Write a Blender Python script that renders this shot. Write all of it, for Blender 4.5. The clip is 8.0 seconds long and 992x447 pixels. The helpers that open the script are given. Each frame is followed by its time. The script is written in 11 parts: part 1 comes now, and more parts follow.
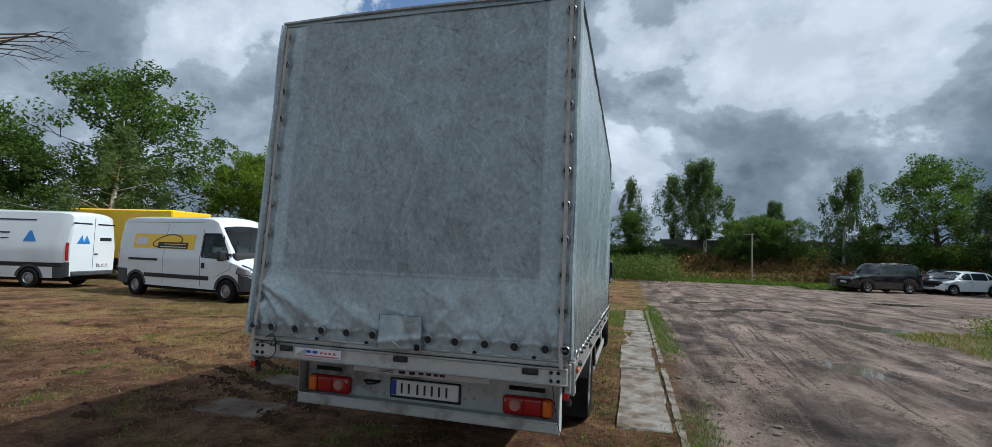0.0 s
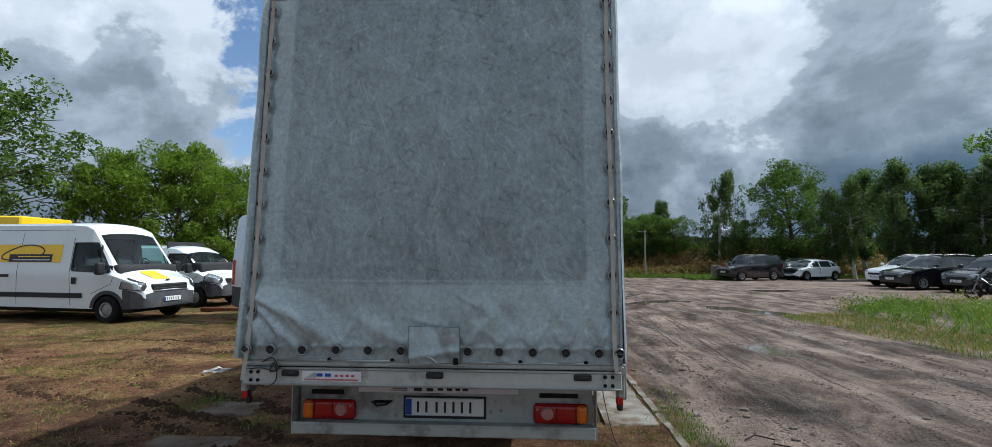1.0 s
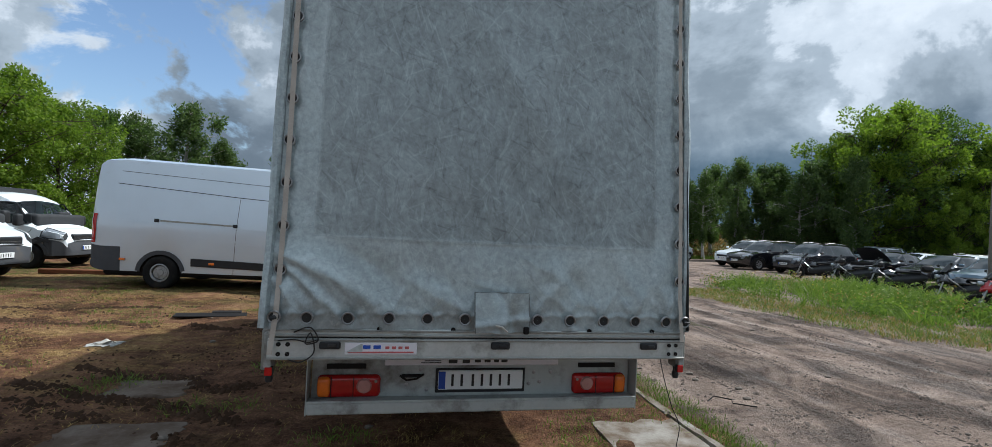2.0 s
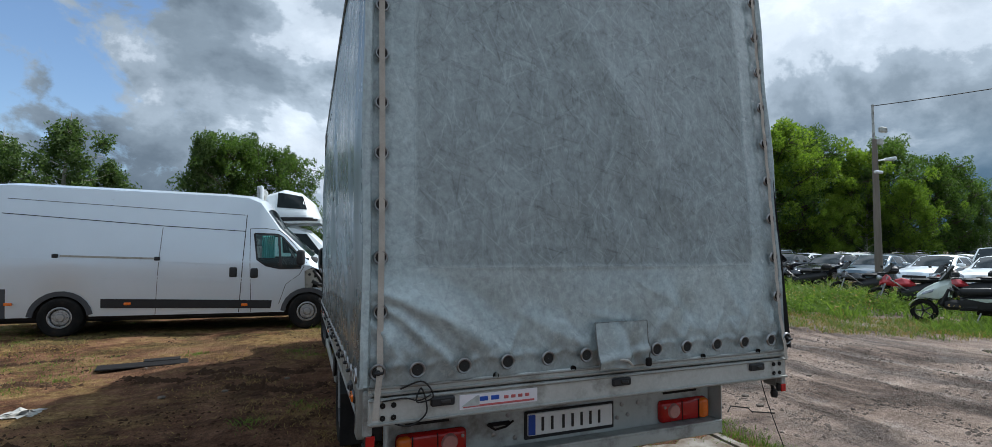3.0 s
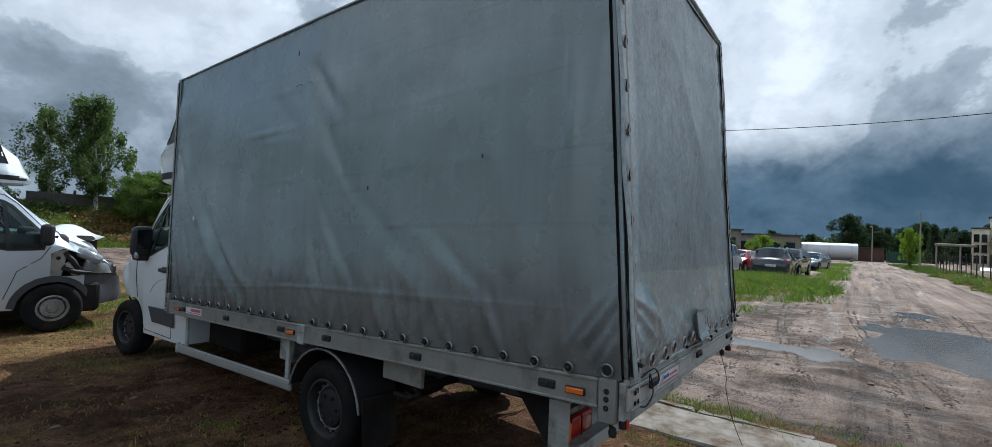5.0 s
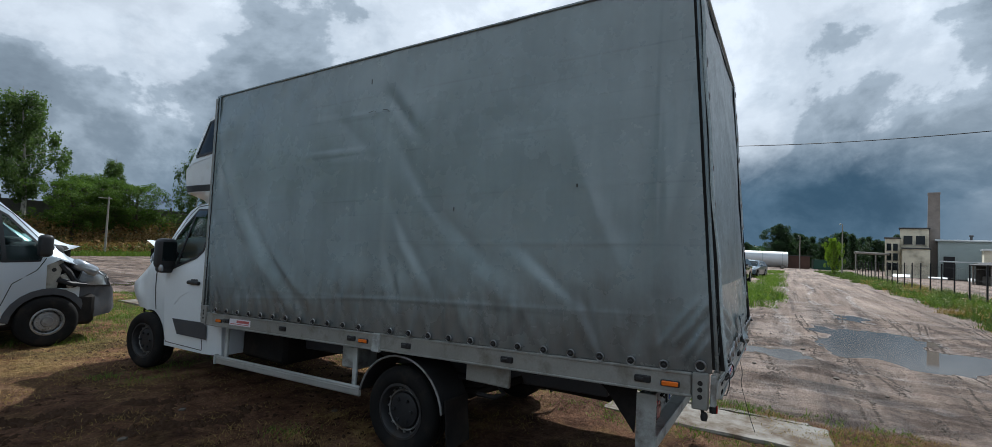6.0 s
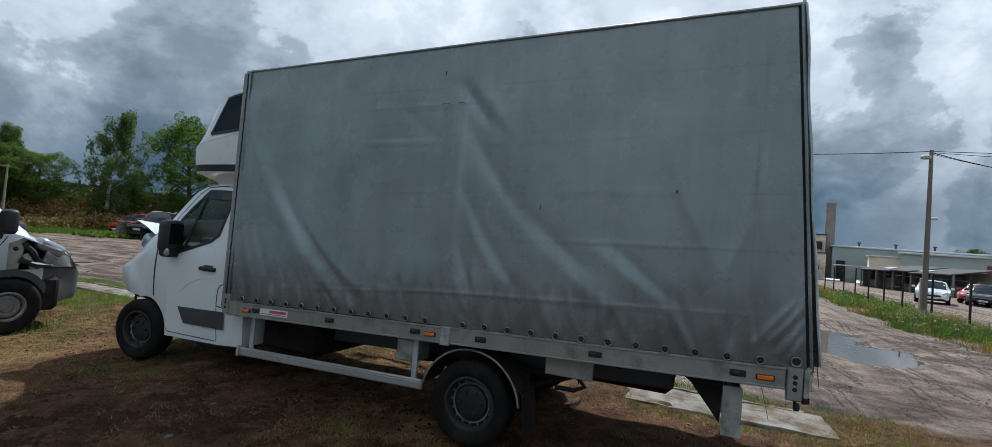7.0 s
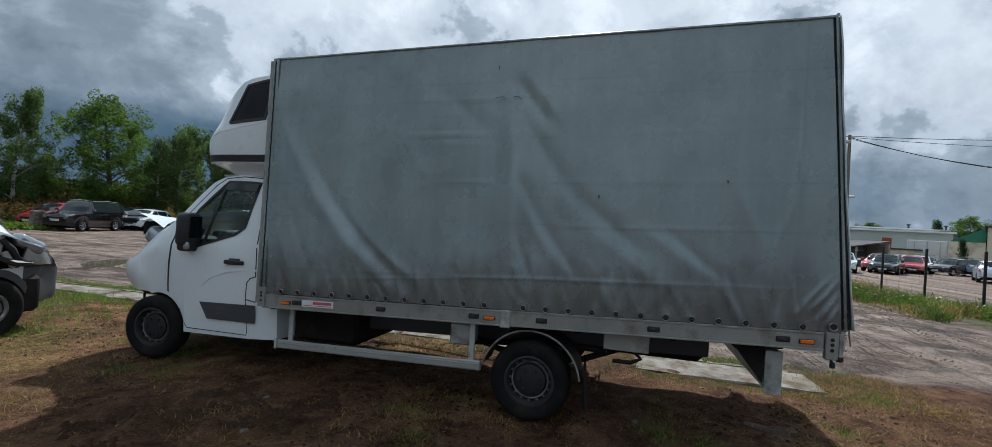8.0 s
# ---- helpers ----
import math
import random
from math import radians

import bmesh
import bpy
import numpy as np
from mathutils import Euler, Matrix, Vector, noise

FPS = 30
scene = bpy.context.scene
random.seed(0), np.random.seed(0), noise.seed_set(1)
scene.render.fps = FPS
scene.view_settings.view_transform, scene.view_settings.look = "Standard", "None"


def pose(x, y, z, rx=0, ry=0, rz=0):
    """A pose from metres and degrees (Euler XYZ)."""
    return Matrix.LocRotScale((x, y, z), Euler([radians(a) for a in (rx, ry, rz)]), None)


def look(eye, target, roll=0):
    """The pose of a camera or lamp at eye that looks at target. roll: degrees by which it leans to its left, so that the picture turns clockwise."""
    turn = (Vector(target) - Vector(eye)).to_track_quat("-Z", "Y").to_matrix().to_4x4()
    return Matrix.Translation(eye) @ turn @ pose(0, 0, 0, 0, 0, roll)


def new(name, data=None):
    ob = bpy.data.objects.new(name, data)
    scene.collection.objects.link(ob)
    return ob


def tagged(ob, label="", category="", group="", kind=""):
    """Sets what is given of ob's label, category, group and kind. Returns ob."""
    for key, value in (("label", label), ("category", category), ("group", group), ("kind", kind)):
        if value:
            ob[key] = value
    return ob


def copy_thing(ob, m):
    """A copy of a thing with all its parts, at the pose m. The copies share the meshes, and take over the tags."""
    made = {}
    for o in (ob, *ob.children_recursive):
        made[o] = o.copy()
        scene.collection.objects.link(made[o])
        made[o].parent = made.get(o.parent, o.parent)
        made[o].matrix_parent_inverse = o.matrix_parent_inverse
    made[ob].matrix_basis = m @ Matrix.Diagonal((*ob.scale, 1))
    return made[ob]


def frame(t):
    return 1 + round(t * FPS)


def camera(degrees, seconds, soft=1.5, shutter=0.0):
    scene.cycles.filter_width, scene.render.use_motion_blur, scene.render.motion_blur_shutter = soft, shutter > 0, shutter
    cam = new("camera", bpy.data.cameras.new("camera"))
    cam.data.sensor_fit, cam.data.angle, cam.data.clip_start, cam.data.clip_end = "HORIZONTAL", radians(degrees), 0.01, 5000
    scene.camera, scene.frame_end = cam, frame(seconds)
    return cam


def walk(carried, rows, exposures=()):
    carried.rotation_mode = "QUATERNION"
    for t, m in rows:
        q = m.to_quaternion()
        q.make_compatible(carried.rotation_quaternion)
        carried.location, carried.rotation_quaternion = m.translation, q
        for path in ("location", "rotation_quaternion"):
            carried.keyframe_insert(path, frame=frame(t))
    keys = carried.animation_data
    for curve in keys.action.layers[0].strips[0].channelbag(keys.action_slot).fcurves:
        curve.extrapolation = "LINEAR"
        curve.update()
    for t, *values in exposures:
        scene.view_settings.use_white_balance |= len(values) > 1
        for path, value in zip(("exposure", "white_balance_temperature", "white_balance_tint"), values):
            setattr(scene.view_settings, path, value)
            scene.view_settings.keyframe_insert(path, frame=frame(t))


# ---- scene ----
cam = camera(90.5, 8.0, 0.55)
PATH = [
    (0, (0.195, 0.126, 1.669), (-0.333, 2.052, 1.785), 1.8),
    (0.5, (-0.172, 0.107, 1.684), (-0.56, 2.064, 1.823), 0.4),
    (1, (-0.688, 0.192, 1.659), (-0.805, 2.184, 1.787), 0.1),
    (1.5, (-1.229, 0.26, 1.594), (-1.034, 2.251, 1.613), 2.5),
    (1.7, (-1.433, 0.353, 1.568), (-1.154, 2.334, 1.588), 3.1),
    (2.8, (-2.47, 0.975, 1.593), (-1.817, 2.864, 1.664), 0.3),
    (3, (-2.578, 1.086, 1.578), (-1.862, 2.951, 1.683), 0.3),
    (3.5, (-3.062, 1.46, 1.562), (-2.21, 3.264, 1.703), 0.8),
    (4, (-3.536, 1.762, 1.605), (-2.233, 3.273, 1.746), 3.4),
    (4.5, (-3.976, 2.066, 1.664), (-2.465, 3.37, 1.788), 2.9),
    (5, (-4.491, 2.231, 1.657), (-2.885, 3.422, 1.708), 2.5),
    (5.2, (-4.726, 2.238, 1.704), (-3.109, 3.414, 1.756), 2.7),
    (6.3, (-5.527, 3.017, 1.678), (-3.767, 3.964, 1.772), 2.6),
    (6.5, (-5.663, 3.197, 1.676), (-3.882, 4.101, 1.765), 2.8),
    (7, (-5.916, 3.731, 1.659), (-4.07, 4.497, 1.729), 4.8),
    (7.5, (-6.273, 4.191, 1.67), (-4.395, 4.874, 1.737), 4.2),
    (8, (-6.443, 4.591, 1.636), (-4.512, 5.114, 1.652), 3.6),
]
walk(cam, [(t, look(eye, target, roll)) for t, eye, target, roll in PATH], [(t, e, k, 7.0) for t, e, k in ((0.0, -0.18, 5700), (0.5, -0.16, 5690), (1.0, -0.04, 5720), (1.5, 0.13, 5840), (3.0, 0.12, 5780), (3.5, 0.04, 5700), (4.0, -0.26, 5570), (4.5, -0.25, 5620), (5.0, -0.02, 5720), (6.5, -0.08, 5780), (8.0, -0.08, 5780))])

# ---------------------------------------------------------------- sky, sun
SUN_AZ, SUN_EL = 80.0, 50.0
world = bpy.data.worlds.new("overcast_sky")
scene.world = world
world.use_nodes = True
wn, wl = world.node_tree.nodes, world.node_tree.links
wn.clear()


def wnode(kind, **kw):
    n = wn.new(kind)
    for k, v in kw.items():
        if k == "op":
            n.operation = v
        elif k == "val":
            for i, q in v.items():
                n.inputs[i].default_value = q
    return n


w_out = wnode("ShaderNodeOutputWorld")
w_bg = wnode("ShaderNodeBackground")
w_bg.inputs["Strength"].default_value = 0.094
wl.new(w_bg.outputs[0], w_out.inputs[0])
w_sky = wnode("ShaderNodeTexSky")
w_sky.sky_type = "NISHITA"
w_sky.sun_disc = False
w_sky.sun_elevation, w_sky.sun_rotation = radians(SUN_EL), radians(SUN_AZ)
w_co = wnode("ShaderNodeTexCoord")
w_sep = wnode("ShaderNodeSeparateXYZ")
wl.new(w_co.outputs["Generated"], w_sep.inputs[0])
w_map = wnode("ShaderNodeMapping")
w_map.inputs["Location"].default_value = (1.3, 4.7, 0.4)
w_map.inputs["Scale"].default_value = (1.0, 1.0, 1.3)
wl.new(w_co.outputs["Generated"], w_map.inputs[0])


def wnoise(scale, detail, rough, distort=0.0):
    n = wnode("ShaderNodeTexNoise")
    n.inputs["Scale"].default_value, n.inputs["Detail"].default_value = scale, detail
    n.inputs["Roughness"].default_value, n.inputs["Distortion"].default_value = rough, distort
    wl.new(w_map.outputs[0], n.inputs["Vector"])
    return n


def wramp(src, *stops):
    r = wnode("ShaderNodeValToRGB")
    while len(r.color_ramp.elements) < len(stops):
        r.color_ramp.elements.new(0.5)
    for e, (p, c) in zip(r.color_ramp.elements, stops):
        e.position, e.color = p, (*c, 1)
    r.color_ramp.interpolation = "EASE"
    wl.new(src, r.inputs[0])
    return r


def wscale(src, k):
    m = wnode("ShaderNodeVectorMath", op="SCALE")
    m.inputs["Scale"].default_value = k
    wl.new(src, m.inputs[0])
    return m


def wmix(fac, a, b):
    m = wnode("ShaderNodeMix")
    m.data_type = "RGBA"
    wl.new(fac, m.inputs[0])
    wl.new(a, m.inputs[6])
    wl.new(b, m.inputs[7])
    return m.outputs[2]


n_big, n_fine = wnoise(2.6, 12, 0.57, 0.15), wnoise(6.5, 10, 0.60, 0.25)
# the deck thins out high in the east, where the sun stands behind it
w_thin = wnode("ShaderNodeVectorMath", op="DOT_PRODUCT")
w_thin.inputs[1].default_value = Vector((0.80, -0.12, 0.58)).normalized()
wl.new(w_co.outputs["Generated"], w_thin.inputs[0])
w_lift = wnode("ShaderNodeMapRange")
w_lift.interpolation_type = "SMOOTHSTEP"
for i, v in ((1, 0.55), (2, 0.98), (3, 0.0), (4, 0.065)):
    w_lift.inputs[i].default_value = v
wl.new(w_thin.outputs["Value"], w_lift.inputs[0])
w_cloud = wnode("ShaderNodeMath", op="ADD")
wl.new(n_big.outputs[0], w_cloud.inputs[0])
wl.new(w_lift.outputs[0], w_cloud.inputs[1])
# white cumulus banks over the north-east and the north-west
for az_, el_, amount in ((38, 22, 0.07), (48, 24, 0.045), (45, 11, -0.075), (-36, 16, 0.05), (-4, 36, 0.03), (-3, 18, -0.035), (22, 26, 0.04), (15, 12, 0.035), (30, 13, -0.012), (-55, 26, 0.04), (112, 21, 0.06), (78, 27, 0.055), (90, 11, -0.05), (62, 14, -0.03)):
    w_b = wnode("ShaderNodeVectorMath", op="DOT_PRODUCT")
    w_b.inputs[1].default_value = (math.sin(radians(az_)) * math.cos(radians(el_)), math.cos(radians(az_)) * math.cos(radians(el_)), math.sin(radians(el_)))
    wl.new(w_co.outputs["Generated"], w_b.inputs[0])
    w_r = wnode("ShaderNodeMapRange")
    w_r.interpolation_type = "SMOOTHSTEP"
    for i, v in ((1, 0.945), (2, 0.992), (3, 0.0), (4, amount)):
        w_r.inputs[i].default_value = v
    wl.new(w_b.outputs["Value"], w_r.inputs[0])
    w_s = wnode("ShaderNodeMath", op="ADD")
    wl.new(w_cloud.outputs[0], w_s.inputs[0])
    wl.new(w_r.outputs[0], w_s.inputs[1])
    w_cloud = w_s
c_grey = wramp(w_cloud.outputs[0], (0.36, (0.17, 0.205, 0.24)), (0.45, (0.29, 0.335, 0.375)), (0.520, (0.46, 0.51, 0.555)), (0.553, (0.74, 0.775, 0.81)), (0.62, (0.88, 0.90, 0.92)))
c_fine = wramp(n_fine.outputs[0], (0.30, (0.80, 0.815, 0.835)), (0.5, (0.96, 0.97, 0.98)), (0.66, (1.16, 1.155, 1.15)))
c_mul = wnode("ShaderNodeMix")
c_mul.data_type, c_mul.blend_type = "RGBA", "MULTIPLY"
c_mul.inputs[0].default_value = 1.0
wl.new(c_grey.outputs[0], c_mul.inputs[6])
wl.new(c_fine.outputs[0], c_mul.inputs[7])
# the rain front: low, dark and blue, all along the eastern horizon
w_dot = wnode("ShaderNodeVectorMath", op="DOT_PRODUCT")
w_dot.inputs[1].default_value = (0.94, 0.34, -0.10)
wl.new(w_co.outputs["Generated"], w_dot.inputs[0])
w_east = wnode("ShaderNodeMapRange")
w_east.inputs[1].default_value, w_east.inputs[2].default_value = 0.55, 0.90
w_east.interpolation_type = "SMOOTHSTEP"
wl.new(w_dot.outputs["Value"], w_east.inputs[0])
w_wob = wnode("ShaderNodeMath", op="MULTIPLY_ADD", val={1: 0.16, 2: -0.08})
wl.new(n_fine.outputs[0], w_wob.inputs[0])
w_h = wnode("ShaderNodeMath", op="ADD")
wl.new(w_sep.outputs[2], w_h.inputs[0])
wl.new(w_wob.outputs[0], w_h.inputs[1])
w_low = wnode("ShaderNodeMapRange")
w_low.inputs[1].default_value, w_low.inputs[2].default_value = 0.10, 0.25
w_low.inputs[3].default_value, w_low.inputs[4].default_value = 1.0, 0.0
w_low.interpolation_type = "SMOOTHSTEP"
wl.new(w_h.outputs[0], w_low.inputs[0])
w_front = wnode("ShaderNodeMath", op="MULTIPLY")
wl.new(w_east.outputs[0], w_front.inputs[0])
wl.new(w_low.outputs[0], w_front.inputs[1])
c_front = wramp(n_fine.outputs[0], (0.3, (0.055, 0.105, 0.155)), (0.65, (0.12, 0.19, 0.255)))
deck = wmix(w_front.outputs[0], c_mul.outputs[2], c_front.outputs[0])
# an overcast deck brightens towards the zenith and round the hidden sun
w_zen = wnode("ShaderNodeMapRange")
w_zen.interpolation_type = "SMOOTHSTEP"
for i, v in ((1, 0.42), (2, 0.95), (3, 10.0), (4, 13.5)):
    w_zen.inputs[i].default_value = v
wl.new(w_sep.outputs[2], w_zen.inputs[0])
deck10 = wnode("ShaderNodeVectorMath", op="SCALE")
wl.new(deck, deck10.inputs[0])
wl.new(w_zen.outputs[0], deck10.inputs["Scale"])
# one rift of clear sky above the north-west
w_rd = wnode("ShaderNodeVectorMath", op="DOT_PRODUCT")
w_rd.inputs[1].default_value = Vector((-0.370, 0.873, 0.325)).normalized()
wl.new(w_co.outputs["Generated"], w_rd.inputs[0])
w_rn = wnode("ShaderNodeMath", op="MULTIPLY_ADD", val={1: 0.11, 2: -0.055})
wl.new(n_fine.outputs[0], w_rn.inputs[0])
w_rs = wnode("ShaderNodeMath", op="ADD")
wl.new(w_rd.outputs["Value"], w_rs.inputs[0])
wl.new(w_rn.outputs[0], w_rs.inputs[1])
w_gap = wnode("ShaderNodeMapRange")
w_gap.interpolation_type = "SMOOTHSTEP"
w_gap.inputs[1].default_value, w_gap.inputs[2].default_value = 0.981, 0.991
wl.new(w_rs.outputs[0], w_gap.inputs[0])
blue = wscale(w_sky.outputs[0], 1.45)
wl.new(wmix(w_gap.outputs[0], deck10.outputs[0], blue.outputs[0]), w_bg.inputs["Color"])

sun = new("sun", bpy.data.lights.new("sun", "SUN"))
sun.data.energy, sun.data.angle, sun.data.color = 5.0, radians(1.0), (1.0, 0.93, 0.84)
sd = Vector((math.sin(radians(SUN_AZ)) * math.cos(radians(SUN_EL)), math.cos(radians(SUN_AZ)) * math.cos(radians(SUN_EL)), math.sin(radians(SUN_EL))))
sun.matrix_world = look(sd * 60, (0, 0, 0))

# ---------------------------------------------------------------- materials


def mat(name, color, rough=0.6, metal=0.0, var=0.12, scale=3.0, fine=40.0, bump=0.0, bump_scale=60.0, dirt=None, dirt_at=0.6, dirt_scale=1.5, coat=0.0, rand=0.0, stretch=None, spec=0.5, ior=1.45):
    m = bpy.data.materials.new(name)
    m.use_nodes = True
    n, l = m.node_tree.nodes, m.node_tree.links
    b = n["Principled BSDF"]
    b.inputs["Roughness"].default_value, b.inputs["Metallic"].default_value = rough, metal
    b.inputs["Coat Weight"].default_value, b.inputs["Coat Roughness"].default_value = coat, 0.06
    b.inputs["Specular IOR Level"].default_value = spec
    b.inputs["IOR"].default_value = ior
    co = n.new("ShaderNodeTexCoord")
    vec = co.outputs["Object"]
    if stretch:
        mp = n.new("ShaderNodeMapping")
        mp.inputs["Scale"].default_value = stretch
        l.new(vec, mp.inputs[0])
        vec = mp.outputs[0]

    def noise_at(s, d=4, r=0.55):
        t = n.new("ShaderNodeTexNoise")
        t.inputs["Scale"].default_value, t.inputs["Detail"].default_value, t.inputs["Roughness"].default_value = s, d, r
        l.new(vec, t.inputs["Vector"])
        return t.outputs[0]

    big, small = noise_at(scale), noise_at(fine, 2)
    add = n.new("ShaderNodeMath")
    add.operation = "MULTIPLY_ADD"
    add.inputs[1].default_value = 0.4
    l.new(small, add.inputs[0])
    l.new(big, add.inputs[2])
    rng = n.new("ShaderNodeMapRange")
    rng.inputs[1].default_value, rng.inputs[2].default_value = 0.45, 0.95
    rng.inputs[3].default_value, rng.inputs[4].default_value = 1 - var, 1 + var
    l.new(add.outputs[0], rng.inputs[0])
    val = rng.outputs[0]
    if rand:
        info = n.new("ShaderNodeObjectInfo")
        r2 = n.new("ShaderNodeMapRange")
        r2.inputs[3].default_value, r2.inputs[4].default_value = 1 - rand, 1 + rand
        l.new(info.outputs["Random"], r2.inputs[0])
        mu = n.new("ShaderNodeMath")
        mu.operation = "MULTIPLY"
        l.new(val, mu.inputs[0])
        l.new(r2.outputs[0], mu.inputs[1])
        val = mu.outputs[0]
    mx = n.new("ShaderNodeVectorMath")
    mx.operation = "SCALE"
    mx.inputs[0].default_value = color
    l.new(val, mx.inputs["Scale"])
    colour = mx.outputs[0]
    if dirt:
        dn = noise_at(dirt_scale, 6, 0.65)
        dr = n.new("ShaderNodeMapRange")
        dr.inputs[1].default_value, dr.inputs[2].default_value = dirt_at - 0.1, dirt_at + 0.12
        l.new(dn, dr.inputs[0])
        dm = n.new("ShaderNodeMix")
        dm.data_type = "RGBA"
        l.new(dr.outputs[0], dm.inputs[0])
        l.new(colour, dm.inputs[6])
        dm.inputs[7].default_value = (*dirt, 1)
        colour = dm.outputs[2]
        rr = n.new("ShaderNodeMapRange")
        rr.inputs[3].default_value, rr.inputs[4].default_value = rough, min(1, rough + 0.3)
        l.new(dr.outputs[0], rr.inputs[0])
        l.new(rr.outputs[0], b.inputs["Roughness"])
    l.new(colour, b.inputs["Base Color"])
    if bump:
        bp = n.new("ShaderNodeBump")
        bp.inputs["Strength"].default_value, bp.inputs["Distance"].default_value = bump, 0.01
        l.new(noise_at(bump_scale, 5, 0.6), bp.inputs["Height"])
        l.new(bp.outputs[0], b.inputs["Normal"])
    return m


M = {}
M["guard"] = mat("extruded_aluminium", (0.38, 0.39, 0.375), 0.40, 0.35, 0.14, 4, 70, 0.08, 90, dirt=(0.17, 0.15, 0.12), dirt_at=0.66, dirt_scale=4)
# rail metal with the shade of the lorry's sides put into its colour
M["aluminium"] = mat("shade_toned_rail", (0.27, 0.278, 0.262), 0.42, 0.3, 0.16, 4, 70, 0.10, 90, dirt=(0.15, 0.135, 0.11), dirt_at=0.63, dirt_scale=5)
M["greypaint"] = mat("grey_painted_steel", (0.41, 0.44, 0.43), 0.5, 0.1, 0.10, 3, 50, 0.08, 60, dirt=(0.12, 0.105, 0.09), dirt_at=0.58, dirt_scale=4)
# brighter copy of the rail metal for the better lit tail
M["tailrail"] = mat("lit_tail_rail", (0.46, 0.48, 0.465), 0.42, 0.3, 0.16, 4, 70, 0.10, 90, dirt=(0.15, 0.135, 0.11), dirt_at=0.62, dirt_scale=5)
M["eyeletsteel"] = mat("dull_eyelet_steel", (0.30, 0.305, 0.31), 0.28, 0.9, 0.2, 10, 60)
M["rimgrey"] = mat("dusty_grey_rim", (0.24, 0.24, 0.235), 0.5, 0.3, 0.25, 8, 60, dirt=(0.09, 0.075, 0.06), dirt_at=0.55, dirt_scale=7)
M["steel"] = mat("worn_steel", (0.33, 0.33, 0.33), 0.38, 0.9, 0.12, 8, 60)
M["chassis"] = mat("dirty_black_chassis", (0.016, 0.015, 0.015), 0.7, 0.1, 0.3, 4, 40, 0.2, 30, dirt=(0.05, 0.042, 0.035), dirt_at=0.64, spec=0.15)
M["bumper"] = mat("dark_grey_bumper", (0.060, 0.064, 0.072), 0.55, 0, 0.15, 3, 60, 0.1, 150, dirt=(0.11, 0.095, 0.08), dirt_at=0.66, dirt_scale=3, spec=0.35)
M["black"] = mat("black_plastic", (0.022, 0.023, 0.025), 0.48, 0, 0.2, 5, 80, 0.12, 200, spec=0.35)
M["rubber"] = mat("tyre_rubber", (0.010, 0.010, 0.010), 0.85, 0, 0.25, 6, 60, 0.2, 80, dirt=(0.030, 0.024, 0.019), dirt_at=0.62, dirt_scale=6, spec=0.2)
M["rimdark"] = mat("grey_steel_rim", (0.040, 0.041, 0.043), 0.5, 0.4, 0.2, 8, 60, dirt=(0.055, 0.046, 0.038), dirt_at=0.60, dirt_scale=7)
M["rim"] = mat("silver_rim", (0.34, 0.35, 0.36), 0.35, 0.8, 0.1, 8, 60, dirt=(0.14, 0.12, 0.10), dirt_at=0.62, dirt_scale=7)
M["white"] = mat("white_car_paint", (0.69, 0.745, 0.77), 0.30, 0, 0.04, 1.2, 30, coat=0.5, dirt=(0.42, 0.41, 0.38), dirt_at=0.76, dirt_scale=2.0)
M["silver"] = mat("silver_car_paint", (0.60, 0.67, 0.735), 0.36, 0.5, 0.04, 1.2, 60, coat=0.6, dirt=(0.30, 0.28, 0.25), dirt_at=0.76, dirt_scale=2.0)
M["carblack"] = mat("black_car_paint", (0.010, 0.011, 0.014), 0.12, 0, 0.1, 2, 50, coat=1.0)
M["cargrey"] = mat("dark_grey_car_paint", (0.045, 0.05, 0.06), 0.2, 0.5, 0.1, 2, 50, coat=0.8)
M["carblue"] = mat("blue_grey_car_paint", (0.09, 0.14, 0.19), 0.28, 0.4, 0.1, 2, 50, coat=0.8)
M["carred"] = mat("red_car_paint", (0.42, 0.02, 0.03), 0.28, 0, 0.1, 2, 50, coat=0.8)
M["yellow"] = mat("yellow_paint", (0.85, 0.55, 0.01), 0.4, 0, 0.06, 2, 50, coat=0.3)
M["amberyellow"] = mat("warm_yellow_paint", (0.75, 0.36, 0.015), 0.4, 0, 0.06, 2, 50, coat=0.3)
M["glass"] = mat("dark_window_glass", (0.007, 0.011, 0.012), 0.03, 0, 0.1, 2, 30, spec=0.4)
M["smoked"] = mat("smoked_plastic_pane", (0.006, 0.008, 0.010), 0.12, 0, 0.1, 2, 30, spec=0.12)
M["carglass"] = mat("reflecting_car_glass", (0.02, 0.028, 0.032), 0.02, 0, 0.1, 2, 30, ior=1.5)
M["cabgrey"] = mat("dark_cab_trim", (0.035, 0.037, 0.040), 0.7, 0, 0.15, 4, 60, 0.1, 150, spec=0.25)
M["lining"] = mat("pale_roof_lining", (0.36, 0.37, 0.37), 0.9, 0, 0.08, 3, 60, spec=0.1)
M["seatcloth"] = mat("grey_seat_cloth", (0.055, 0.058, 0.065), 0.95, 0, 0.2, 8, 120, 0.2, 200, spec=0.1)
M["bareinner"] = mat("bare_inner_panel", (0.34, 0.33, 0.29), 0.5, 0.1, 0.2, 6, 60, dirt=(0.12, 0.10, 0.08), dirt_at=0.58, dirt_scale=6)


